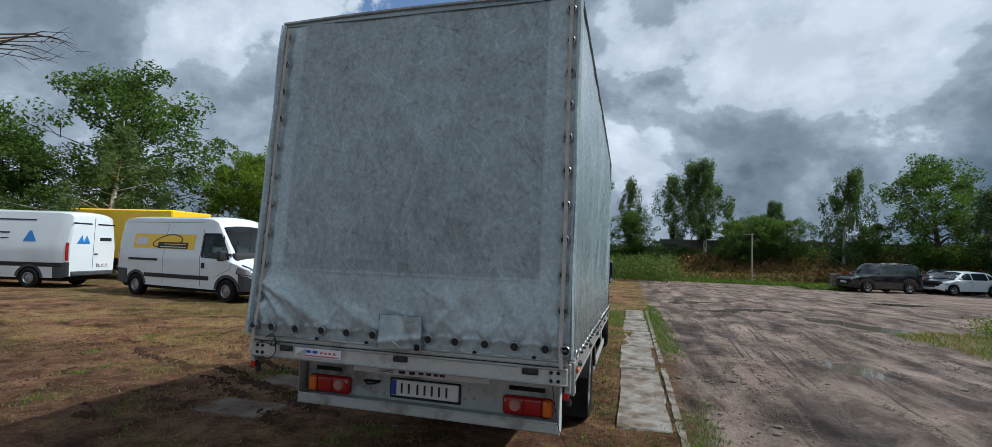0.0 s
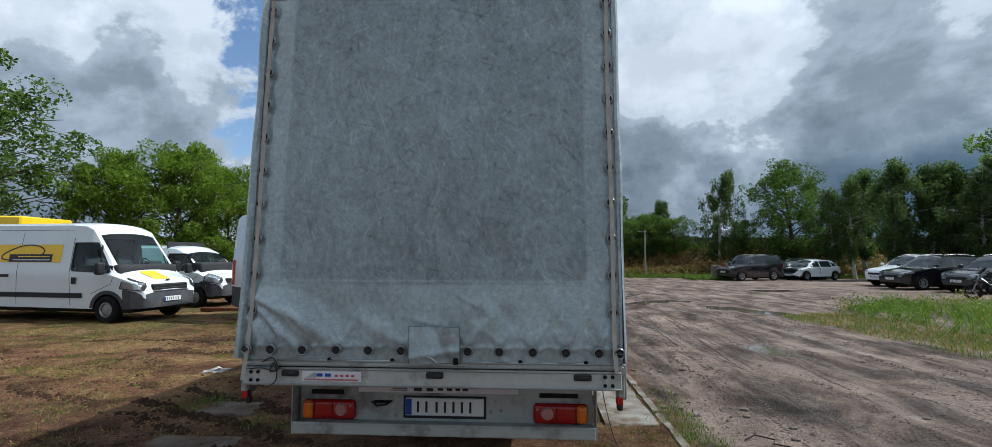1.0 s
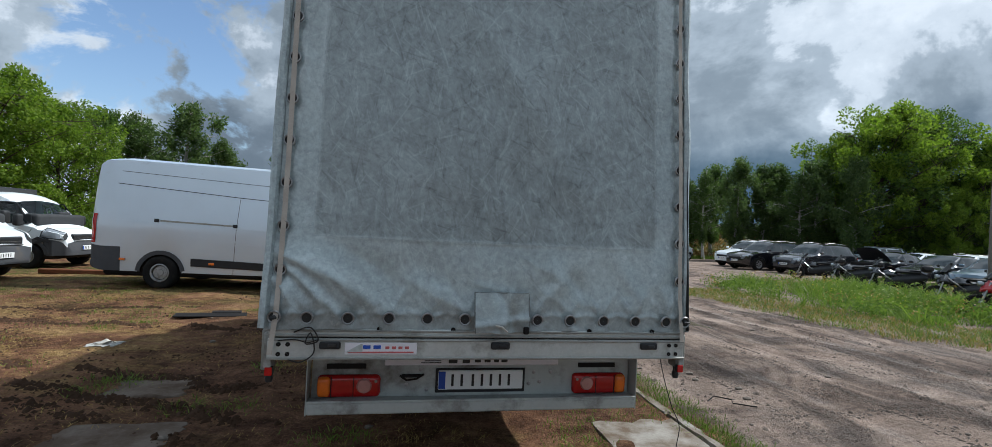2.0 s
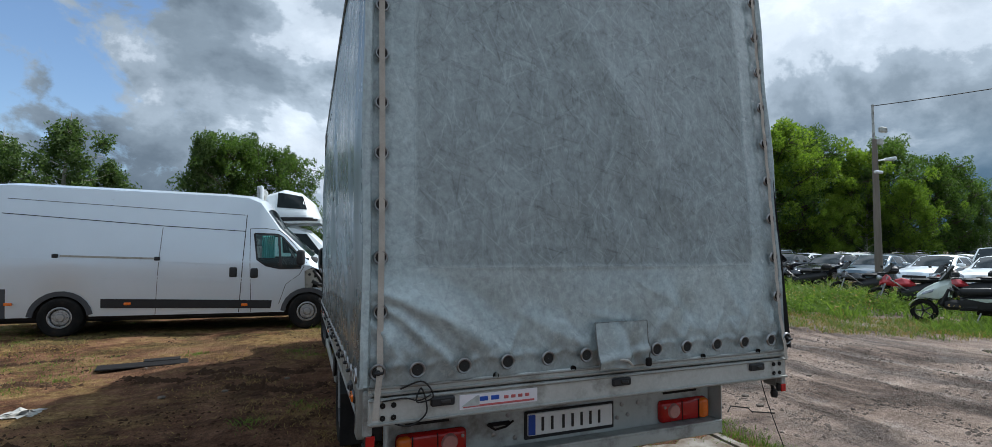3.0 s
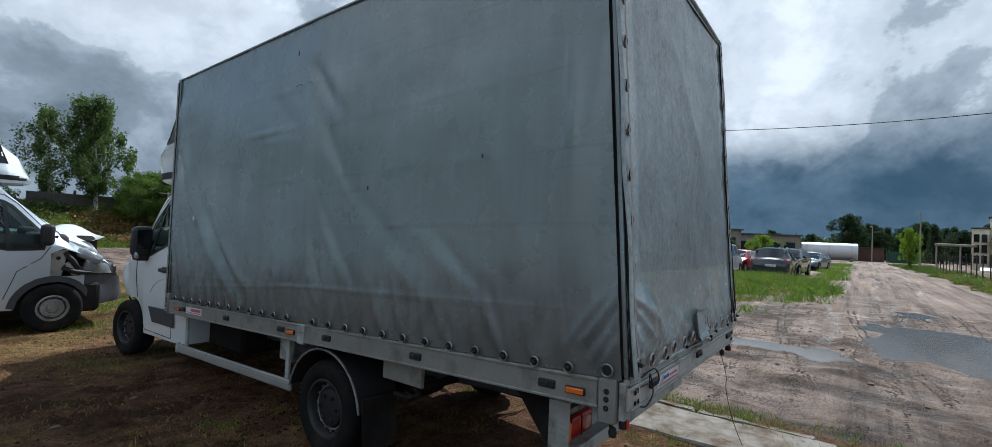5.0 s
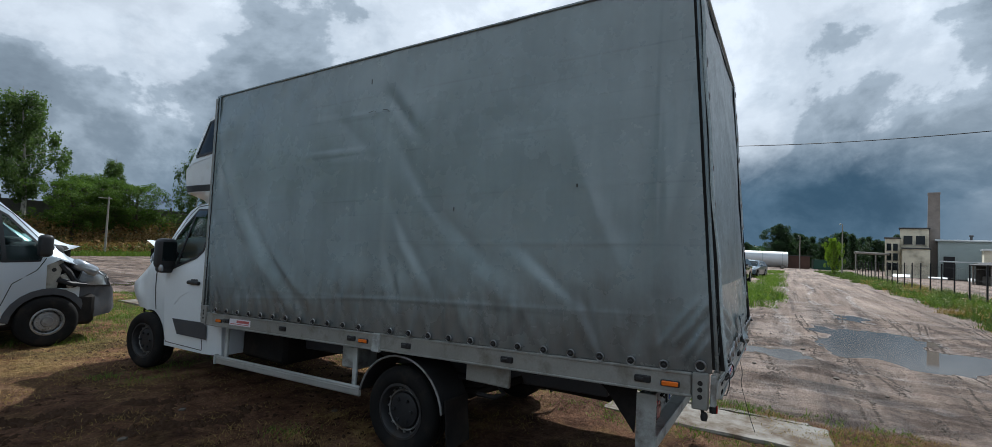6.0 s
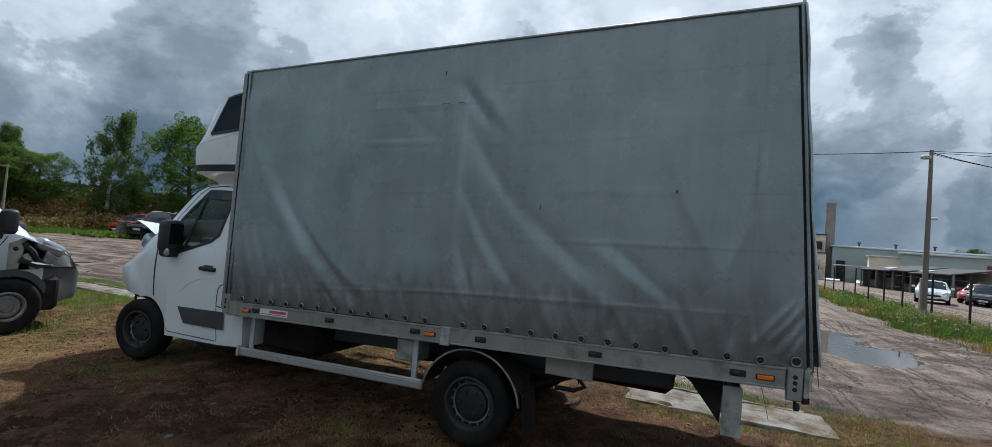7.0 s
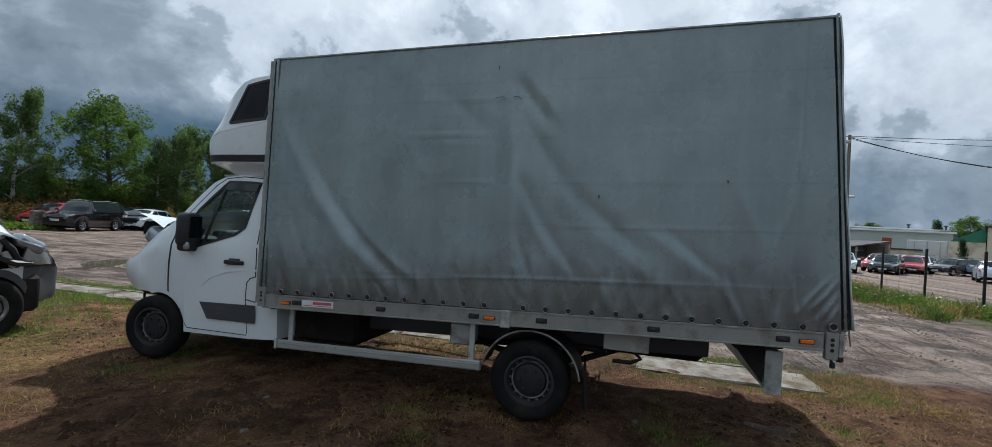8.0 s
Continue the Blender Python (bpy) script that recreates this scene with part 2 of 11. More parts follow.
def pane_mat(name, tint, gloss=0.08, cracks=0.0):
    """Clear glass: see-through with a sharp reflection that grows at a slant; cracks: share of white crazing."""
    m = bpy.data.materials.new(name)
    m.use_nodes = True
    n, l = m.node_tree.nodes, m.node_tree.links
    n.remove(n["Principled BSDF"])
    tr, gl_ = n.new("ShaderNodeBsdfTransparent"), n.new("ShaderNodeBsdfGlossy")
    tr.inputs[0].default_value = (*tint, 1)
    gl_.inputs["Roughness"].default_value = 0.02
    lw = n.new("ShaderNodeLayerWeight")
    pw = n.new("ShaderNodeMath")
    pw.operation = "POWER"
    pw.inputs[1].default_value = 3.5
    l.new(lw.outputs["Facing"], pw.inputs[0])
    ad = n.new("ShaderNodeMath")
    ad.operation = "MULTIPLY_ADD"
    ad.inputs[1].default_value, ad.inputs[2].default_value = 0.40, gloss
    l.new(pw.outputs[0], ad.inputs[0])
    mx = n.new("ShaderNodeMixShader")
    l.new(ad.outputs[0], mx.inputs[0])
    l.new(tr.outputs[0], mx.inputs[1])
    l.new(gl_.outputs[0], mx.inputs[2])
    last = mx
    if cracks:
        co = n.new("ShaderNodeTexCoord")
        vo = n.new("ShaderNodeTexVoronoi")
        vo.feature = "DISTANCE_TO_EDGE"
        vo.inputs["Scale"].default_value = 9.0
        ns = n.new("ShaderNodeTexNoise")
        ns.inputs["Scale"].default_value = 3.0
        va = n.new("ShaderNodeVectorMath")
        va.operation = "ADD"
        l.new(co.outputs["Object"], va.inputs[0])
        l.new(ns.outputs["Color"], va.inputs[1])
        l.new(co.outputs["Object"], ns.inputs["Vector"])
        l.new(va.outputs[0], vo.inputs["Vector"])
        mr = n.new("ShaderNodeMapRange")
        for i, v in ((1, 0.0), (2, 0.045), (3, cracks), (4, 0.04)):
            mr.inputs[i].default_value = v
        l.new(vo.outputs["Distance"], mr.inputs[0])
        df = n.new("ShaderNodeBsdfDiffuse")
        df.inputs[0].default_value = (0.55, 0.62, 0.62, 1)
        m2 = n.new("ShaderNodeMixShader")
        l.new(mr.outputs[0], m2.inputs[0])
        l.new(mx.outputs[0], m2.inputs[1])
        l.new(df.outputs[0], m2.inputs[2])
        last = m2
    l.new(last.outputs[0], n["Material Output"].inputs[0])
    return m


M["pane"] = pane_mat("clear_tinted_pane", (0.58, 0.76, 0.74), 0.04)
M["crackedpane"] = pane_mat("cracked_windscreen", (0.60, 0.80, 0.78), 0.04, 0.6)
M["teal"] = mat("teal_tinted_pane", (0.22, 0.55, 0.55), 0.08, 0, 0.15, 3, 30, spec=0.8)
M["lens"] = mat("clear_lamp_lens", (0.34, 0.37, 0.40), 0.08, 0.5, 0.15, 14, 60, spec=0.8)
M["red"] = mat("red_lamp_lens", (0.36, 0.010, 0.010), 0.15, 0, 0.15, 20, 120, spec=0.7)
M["amber"] = mat("amber_lamp_lens", (0.72, 0.16, 0.015), 0.15, 0, 0.12, 20, 120, spec=0.7)
M["pinklens"] = mat("pale_reversing_lens", (0.44, 0.22, 0.20), 0.15, 0, 0.12, 20, 120, spec=0.7)
M["plate"] = mat("white_number_plate", (0.72, 0.74, 0.74), 0.4, 0, 0.05, 6, 60)
M["platebar"] = mat("black_print", (0.02, 0.02, 0.022), 0.5, 0, 0.1, 6, 60)
M["blue"] = mat("blue_print", (0.02, 0.07, 0.36), 0.45, 0, 0.1, 6, 60)
M["midblue"] = mat("bright_blue_print", (0.03, 0.20, 0.55), 0.45, 0, 0.1, 6, 60)
M["redprint"] = mat("faded_red_print", (0.42, 0.10, 0.10), 0.5, 0, 0.2, 30, 90)
M["sticker"] = mat("pale_sticker", (0.66, 0.64, 0.68), 0.4, 0, 0.06, 8, 60)
M["strap"] = mat("grey_webbing", (0.42, 0.385, 0.34), 0.85, 0, 0.15, 8, 120, 0.3, 300, spec=0.2)
M["cable"] = mat("black_cable", (0.02, 0.02, 0.02), 0.6, 0, 0.1, spec=0.3)
M["metalpole"] = mat("weathered_concrete_pole", (0.27, 0.25, 0.22), 0.85, 0, 0.2, 3, 30, 0.3, 40)
M["woodpole"] = mat("weathered_timber_pole", (0.17, 0.152, 0.132), 0.85, 0, 0.25, 6, 40, 0.4, 30, stretch=(1, 1, 0.1))
M["concrete"] = mat("old_concrete", (0.25, 0.235, 0.21), 0.85, 0, 0.15, 2.5, 40, 0.35, 60, dirt=(0.11, 0.082, 0.058), dirt_at=0.49, dirt_scale=3.0, spec=0.25)
M["fencewall"] = mat("dark_concrete_fence", (0.10, 0.095, 0.085), 0.9, 0, 0.25, 2, 20, 0.3, 20, spec=0.2)
M["fence"] = mat("black_fence_steel", (0.018, 0.018, 0.02), 0.5, 0.3, 0.15)
M["bark"] = mat("dark_bark", (0.075, 0.06, 0.045), 0.9, 0, 0.3, 5, 30, 0.5, 20, spec=0.2)
M["birchbark"] = mat("birch_bark", (0.42, 0.40, 0.36), 0.8, 0, 0.2, 5, 30, 0.3, 20, dirt=(0.05, 0.045, 0.04), dirt_at=0.58, dirt_scale=5, stretch=(1, 1, 0.5))
M["render_cream"] = mat("cream_render", (0.70, 0.64, 0.50), 0.9, 0, 0.15, 0.4, 4, dirt=(0.25, 0.21, 0.15), dirt_at=0.6, dirt_scale=0.5)
M["render_grey"] = mat("grey_render", (0.24, 0.225, 0.20), 0.9, 0, 0.2, 0.4, 4, dirt=(0.13, 0.12, 0.105), dirt_at=0.55, dirt_scale=0.4)
M["cladding"] = mat("pale_green_cladding", (0.36, 0.42, 0.41), 0.6, 0.1, 0.08, 0.4, 5)
M["roofing"] = mat("bright_sheet_roof", (0.58, 0.60, 0.61), 0.45, 0.3, 0.08, 0.4, 5)
M["darkroof"] = mat("dark_felt_roof", (0.06, 0.06, 0.062), 0.85, 0, 0.2, 0.5, 6)
M["brick"] = mat("red_brick", (0.26, 0.075, 0.045), 0.85, 0, 0.2, 1, 10)
M["chimney"] = mat("chimney_concrete", (0.26, 0.225, 0.20), 0.9, 0, 0.2, 0.8, 6)
M["brownboard"] = mat("brown_boards", (0.085, 0.045, 0.032), 0.8, 0, 0.25, 1, 8)
M["darkgreen"] = mat("dark_green_sheet", (0.015, 0.06, 0.04), 0.6, 0, 0.15, 0.5, 5)
M["green"] = mat("green_sheet", (0.03, 0.17, 0.10), 0.6, 0, 0.15, 0.5, 5)
M["water"] = mat("muddy_puddle_water", (0.125, 0.105, 0.085), 0.04, 0, 0.1, 1.5, 10, spec=1.0)
M["rust"] = mat("rusty_metal", (0.16, 0.06, 0.025), 0.85, 0.2, 0.3, 6, 40)
M["plasticbag"] = mat("white_plastic_film", (0.42, 0.41, 0.38), 0.4, 0, 0.1, 8, 60)
M["stonegrey"] = mat("pale_stone", (0.13, 0.11, 0.092), 0.9, 0, 0.2, 8, 60, 0.3, 40)

M["clod"] = mat("dark_soil_clod", (0.046, 0.027, 0.017), 0.95, 0, 0.45, 0.8, 30, spec=0.1)
# lump colour is darkened for wet mud and for shading in the tracks
M["mudlump"] = mat("grey_mud_lump", (0.085, 0.069, 0.059), 0.85, 0, 0.4, 0.8, 30, spec=0.15)
M["wetslab"] = mat("dirty_sunken_concrete", (0.135, 0.110, 0.090), 0.9, 0, 0.2, 2.5, 40, 0.4, 60, dirt=(0.07, 0.048, 0.034), dirt_at=0.50, dirt_scale=2.6, spec=0.2)


def leaf_mat(name, c1, c2, back=0.35):
    m = bpy.data.materials.new(name)
    m.use_nodes = True
    n, l = m.node_tree.nodes, m.node_tree.links
    b = n["Principled BSDF"]
    b.inputs["Roughness"].default_value = 0.6
    b.inputs["Specular IOR Level"].default_value = 0.22
    g = n.new("ShaderNodeNewGeometry")
    info = n.new("ShaderNodeObjectInfo")
    mixr = n.new("ShaderNodeMath")
    mixr.operation = "MULTIPLY_ADD"
    mixr.inputs[1].default_value = 0.25
    l.new(info.outputs["Random"], mixr.inputs[0])
    l.new(g.outputs["Random Per Island"], mixr.inputs[2])
    r = n.new("ShaderNodeValToRGB")
    r.color_ramp.elements[0].color, r.color_ramp.elements[1].color = (*c1, 1), (*c2, 1)
    r.color_ramp.elements[1].position = 1.0
    sc = n.new("ShaderNodeMath")
    sc.operation = "MULTIPLY"
    sc.inputs[1].default_value = 0.8
    l.new(mixr.outputs[0], sc.inputs[0])
    l.new(sc.outputs[0], r.inputs[0])
    l.new(r.outputs[0], b.inputs["Base Color"])
    tr = n.new("ShaderNodeBsdfTranslucent")
    thru = n.new("ShaderNodeVectorMath")
    thru.operation = "MULTIPLY"
    thru.inputs[1].default_value = (1.35, 1.55, 0.9)
    l.new(r.outputs[0], thru.inputs[0])
    l.new(thru.outputs[0], tr.inputs[0])
    mx = n.new("ShaderNodeMixShader")
    mx.inputs[0].default_value = back
    l.new(b.outputs[0], mx.inputs[1])
    l.new(tr.outputs[0], mx.inputs[2])
    l.new(mx.outputs[0], n["Material Output"].inputs[0])
    return m


M["leaf"] = leaf_mat("broad_leaves", (0.030, 0.062, 0.013), (0.125, 0.190, 0.038), 0.45)
M["leafbright"] = leaf_mat("maple_leaves", (0.065, 0.120, 0.012), (0.22, 0.300, 0.034), 0.45)
M["leafbirch"] = leaf_mat("birch_leaves", (0.034, 0.064, 0.022), (0.120, 0.170, 0.056), 0.42)
M["leafdark"] = leaf_mat("spruce_needles", (0.018, 0.036, 0.018), (0.045, 0.075, 0.034))
M["dry"] = leaf_mat("dry_weeds", (0.120, 0.068, 0.028), (0.34, 0.215, 0.085), 0.25)
M["scrub"] = leaf_mat("olive_scrub", (0.036, 0.062, 0.014), (0.130, 0.175, 0.042), 0.35)
M["grass"] = leaf_mat("green_grass", (0.055, 0.098, 0.016), (0.165, 0.225, 0.038), 0.3)
M["drygrass"] = leaf_mat("straw_grass", (0.17, 0.105, 0.035), (0.42, 0.30, 0.11), 0.2)
M["weedleaf"] = leaf_mat("weed_leaves", (0.052, 0.100, 0.017), (0.185, 0.245, 0.048), 0.4)
M["flower"] = leaf_mat("small_flowers", (0.55, 0.50, 0.25), (0.75, 0.72, 0.60), 0.3)
M["yellowflower"] = leaf_mat("yellow_flowers", (0.55, 0.42, 0.02), (0.70, 0.55, 0.03), 0.3)

# ---------------------------------------------------------------- mesh tools


class Geo:
    """Gathers vertices and faces."""

    def __init__(self):
        self.v, self.f = [], []

    def add(self, verts, faces):
        o = len(self.v)
        self.v += [tuple(p) for p in verts]
        self.f += [tuple(i + o for i in q) for q in faces]
        return self

    def box(self, c, s, b=0.0, m=None):
        """A box with chamfered edges: centre, full size, chamfer, turn."""
        hx, hy, hz = (k / 2 for k in s)
        b = min(b, hx * 0.9, hy * 0.9, hz * 0.9)
        if b <= 0:
            vs = [(x, y, z) for x in (-hx, hx) for y in (-hy, hy) for z in (-hz, hz)]
            fs = [(0, 1, 3, 2), (4, 6, 7, 5), (0, 4, 5, 1), (2, 3, 7, 6), (0, 2, 6, 4), (1, 5, 7, 3)]
        else:
            vs, idx = [], {}
            for sx in (-1, 1):
                for sy in (-1, 1):
                    for sz in (-1, 1):
                        for a in range(3):
                            p = [sx * (hx - b), sy * (hy - b), sz * (hz - b)]
                            p[a] = (sx, sy, sz)[a] * (hx, hy, hz)[a]
                            idx[sx, sy, sz, a] = len(vs)
                            vs.append(tuple(p))
            fs = []
            for a in range(3):
                u, w = [(1, 2), (0, 2), (0, 1)][a]
                for s0 in (-1, 1):
                    q = []
                    for su, sw in ((-1, -1), (1, -1), (1, 1), (-1, 1)):
                        k = [0, 0, 0]
                        k[a], k[u], k[w] = s0, su, sw
                        q.append(idx[k[0], k[1], k[2], a])
                    fs.append(tuple(q))
                for su in (-1, 1):
                    for sw in (-1, 1):
                        k1, k2 = [0, 0, 0], [0, 0, 0]
                        k1[a], k1[u], k1[w] = -1, su, sw
                        k2[a], k2[u], k2[w] = 1, su, sw
                        fs.append((idx[(*k1, u)], idx[(*k2, u)], idx[(*k2, w)], idx[(*k1, w)]))
            for sx in (-1, 1):
                for sy in (-1, 1):
                    for sz in (-1, 1):
                        fs.append(tuple(idx[sx, sy, sz, a] for a in range(3)))
        if m is not None:
            vs = [m @ Vector(p) for p in vs]
        return self.add([(p[0] + c[0], p[1] + c[1], p[2] + c[2]) for p in vs], fs)

    def tube(self, pts, r, n=8, cap=True):
        """A round bar along points; r is one radius or one for each point."""
        pts = [Vector(p) for p in pts]
        rs = r if isinstance(r, (list, tuple)) else [r] * len(pts)
        rings, ref = [], None
        for i, p in enumerate(pts):
            d = (pts[min(i + 1, len(pts) - 1)] - pts[max(i - 1, 0)]).normalized()
            if ref is None:
                ref = Vector((0, 0, 1)) if abs(d.z) < 0.9 else Vector((1, 0, 0))
            w = d.cross(ref).normalized()
            u = w.cross(d).normalized()
            ref = u
            rings.append([p + rs[i] * (math.cos(2 * math.pi * k / n) * u + math.sin(2 * math.pi * k / n) * w) for k in range(n)])
        vs = [q for ring in rings for q in ring]
        fs = []
        for i in range(len(rings) - 1):
            for k in range(n):
                a, b2 = i * n + k, i * n + (k + 1) % n
                fs.append((a, b2, b2 + n, a + n))
        if cap:
            fs.append(tuple(range(n - 1, -1, -1)))
            fs.append(tuple(range(len(vs) - n, len(vs))))
        return self.add(vs, fs)

    def lathe(self, prof, n=24, axis="x", c=(0, 0, 0), closed=False):
        """Turns a profile of (radius, along) about an axis."""
        vs, fs = [], []
        for r, h in prof:
            for k in range(n):
                a = 2 * math.pi * k / n
                p = (r * math.cos(a), r * math.sin(a), h)
                if axis == "x":
                    p = (p[2], p[0], p[1])
                elif axis == "y":
                    p = (p[0], p[2], p[1])
                vs.append((p[0] + c[0], p[1] + c[1], p[2] + c[2]))
        m = len(prof)
        for i in range(m if closed else m - 1):
            for k in range(n):
                a, b2 = i * n + k, i * n + (k + 1) % n
                j = ((i + 1) % m) * n
                fs.append((a, b2, j + (k + 1) % n, j + k))
        return self.add(vs, fs)

    def grid(self, p):
        """A sheet from a 2D array of points."""
        h, w = len(p), len(p[0])
        vs = [q for row in p for q in row]
        fs = [(i * w + j, i * w + j + 1, (i + 1) * w + j + 1, (i + 1) * w + j) for i in range(h - 1) for j in range(w - 1)]
        return self.add(vs, fs)

    def poly(self, pts, d):
        """A flat plate: an outline of 3D points, pushed along the vector d."""
        n = len(pts)
        a = [Vector(p) for p in pts]
        vs = a + [p + Vector(d) for p in a]
        fs = [tuple(range(n - 1, -1, -1)), tuple(range(n, 2 * n))]
        fs += [(i, (i + 1) % n, n + (i + 1) % n, n + i) for i in range(n)]
        return self.add(vs, fs)

    def moved(self, m):
        self.v = [tuple(m @ Vector(p)) for p in self.v]
        return self


def soft_box(c, s, r, m=None, seg=3):
    """A box with round edges."""
    bm = bmesh.new()
    bmesh.ops.create_cube(bm, size=1)
    bmesh.ops.scale(bm, vec=s, verts=bm.verts)
    bmesh.ops.bevel(bm, geom=bm.edges[:], offset=min(r, min(s) * 0.49), segments=seg, affect="EDGES", profile=0.5)
    if m is not None:
        bmesh.ops.transform(bm, matrix=m.to_4x4(), verts=bm.verts)
    bm.verts.index_update()
    g = Geo().add([(v.co.x + c[0], v.co.y + c[1], v.co.z + c[2]) for v in bm.verts], [tuple(v.index for v in f.verts) for f in bm.faces])
    bm.free()
    return g


def cut_panes(geo, openings, inset=0.006):
    """Cuts openings out of a skin and gives the skin and the pieces cut out, one for each opening.
    An opening is ("side", +1 or -1, outline of (y, z)) or ("top", lowest z, outline of (x, y)); outlines are convex."""
    bm = bmesh.new()
    vs = [bm.verts.new(p) for p in geo.v]
    for f in geo.f:
        if len(set(f)) > 2:
            try:
                bm.faces.new([vs[i] for i in f])
            except ValueError:
                pass
    panes = []
    for where, key, poly in openings:
        a, b = (1, 2) if where == "side" else (0, 1)
        cx, cy = sum(p[0] for p in poly) / len(poly), sum(p[1] for p in poly) / len(poly)
        reach = max(math.hypot(p[0] - cx, p[1] - cy) for p in poly) + 0.35

        def near_by(f):
            q = f.calc_center_median()
            if where == "side":
                if q.x * key < 0.35:
                    return False
            elif q.z < key or abs(f.normal.z) < 0.12:
                return False
            return math.hypot(q[a] - cx, q[b] - cy) < reach

        bm.normal_update()
        planes = []
        for p, q in zip(poly, poly[1:] + poly[:1]):
            nrm = [0.0, 0.0, 0.0]
            nrm[a], nrm[b] = q[1] - p[1], -(q[0] - p[0])
            co = [0.0, 0.0, 0.0]
            co[a], co[b] = p
            if nrm[a] * (cx - p[0]) + nrm[b] * (cy - p[1]) > 0:
                nrm = [-k for k in nrm]
            planes.append((Vector(co), Vector(nrm).normalized()))
            fs = [f for f in bm.faces if near_by(f)]
            es = list({e for f in fs for e in f.edges})
            ws = list({v for f in fs for v in f.verts})
            bmesh.ops.bisect_plane(bm, geom=ws + es + fs, dist=1e-5, plane_co=co, plane_no=nrm)
            bm.normal_update()
        inside = [f for f in bm.faces if near_by(f) and all((f.calc_center_median() - c).dot(n) < 0 for c, n in planes)]
        g = Geo()
        for f in inside:
            g.add([v.co + (Vector((-key * inset, 0, 0)) if where == "side" else Vector((0, 0, -inset))) for v in f.verts], [tuple(range(len(f.verts)))])
        panes.append(g)
        bmesh.ops.delete(bm, geom=inside, context="FACES")
    bm.verts.index_update()
    out = Geo().add([v.co for v in bm.verts], [tuple(v.index for v in f.verts) for f in bm.faces])
    bm.free()
    return out, panes


def mesh_of(name, geo, material, smooth=40):
    me = bpy.data.meshes.new(name)
    me.from_pydata(geo.v, [], geo.f)
    me.validate()
    me.materials.append(material)
    if smooth:
        me.polygons.foreach_set("use_smooth", [True] * len(me.polygons))
        me.set_sharp_from_angle(angle=radians(smooth))
    me.update()
    return me


def part(name, geo, material, parent, label="", smooth=40):
    """One mesh under a thing or under a part, in the thing's own coordinates."""
    me = geo if isinstance(geo, bpy.types.Mesh) else mesh_of(name, geo, material, smooth)
    ob = new(name, me)
    ob.parent = parent
    return tagged(ob, label)


def thing(name, m, label, category, group="", kind=""):
    """An empty at the base of a thing."""
    ob = new(name)
    ob.empty_display_size = 0.2
    ob.matrix_world = m
    return tagged(ob, label, category, group, kind)


def solo(name, geo, material, label, category, group="", kind="", smooth=40):
    """A thing of one mesh, in world coordinates."""
    return tagged(new(name, mesh_of(name, geo, material, smooth)), label, category, group, kind)


def lerp_table(table):
    xs, ys = [p[0] for p in table], [p[1] for p in table]
    return lambda x: float(np.interp(x, xs, ys))


rng = random.Random(7)

# ---------------------------------------------------------------- ground


def value_noise(x, y, scale, seed):
    """Smooth random heights between -1 and 1."""
    r = np.random.default_rng(seed)
    t = r.uniform(-1, 1, (64, 64))
    u, v = np.asarray(x) * scale, np.asarray(y) * scale
    i, j = np.floor(u).astype(int), np.floor(v).astype(int)
    a, b = u - i, v - j
    a, b = a * a * (3 - 2 * a), b * b * (3 - 2 * b)
    i0, i1, j0, j1 = i % 64, (i + 1) % 64, j % 64, (j + 1) % 64
    return (t[i0, j0] * (1 - a) + t[i1, j0] * a) * (1 - b) + (t[i0, j1] * (1 - a) + t[i1, j1] * a) * b


# centre x, y, half-lengths, turn, depth
PUDDLES = [
    (6.25, 15.6, 1.6, 0.50, -57, 0.15), (3.72, 9.15, 0.36, 0.75, 8, 0.12), (5.15, 3.45, 0.55, 1.25, -8, 0.09),
    (7.7, 1.05, 2.7, 1.15, 8, 0.11), (8.6, 5.25, 1.1, 0.30, -22, 0.09), (4.3, 18.6, 1.7, 0.45, 30, 0.13),
    (11.5, 25.0, 2.0, 0.5, 12, 0.12), (2.4, 20.5, 1.5, 0.4, 20, 0.12), (13.5, 0.9, 1.6, 0.5, 5, 0.07),
]
WATER_Z = -0.026


def smooth01(t):
    t = np.clip(t, 0, 1)
    return t * t * (3 - 2 * t)


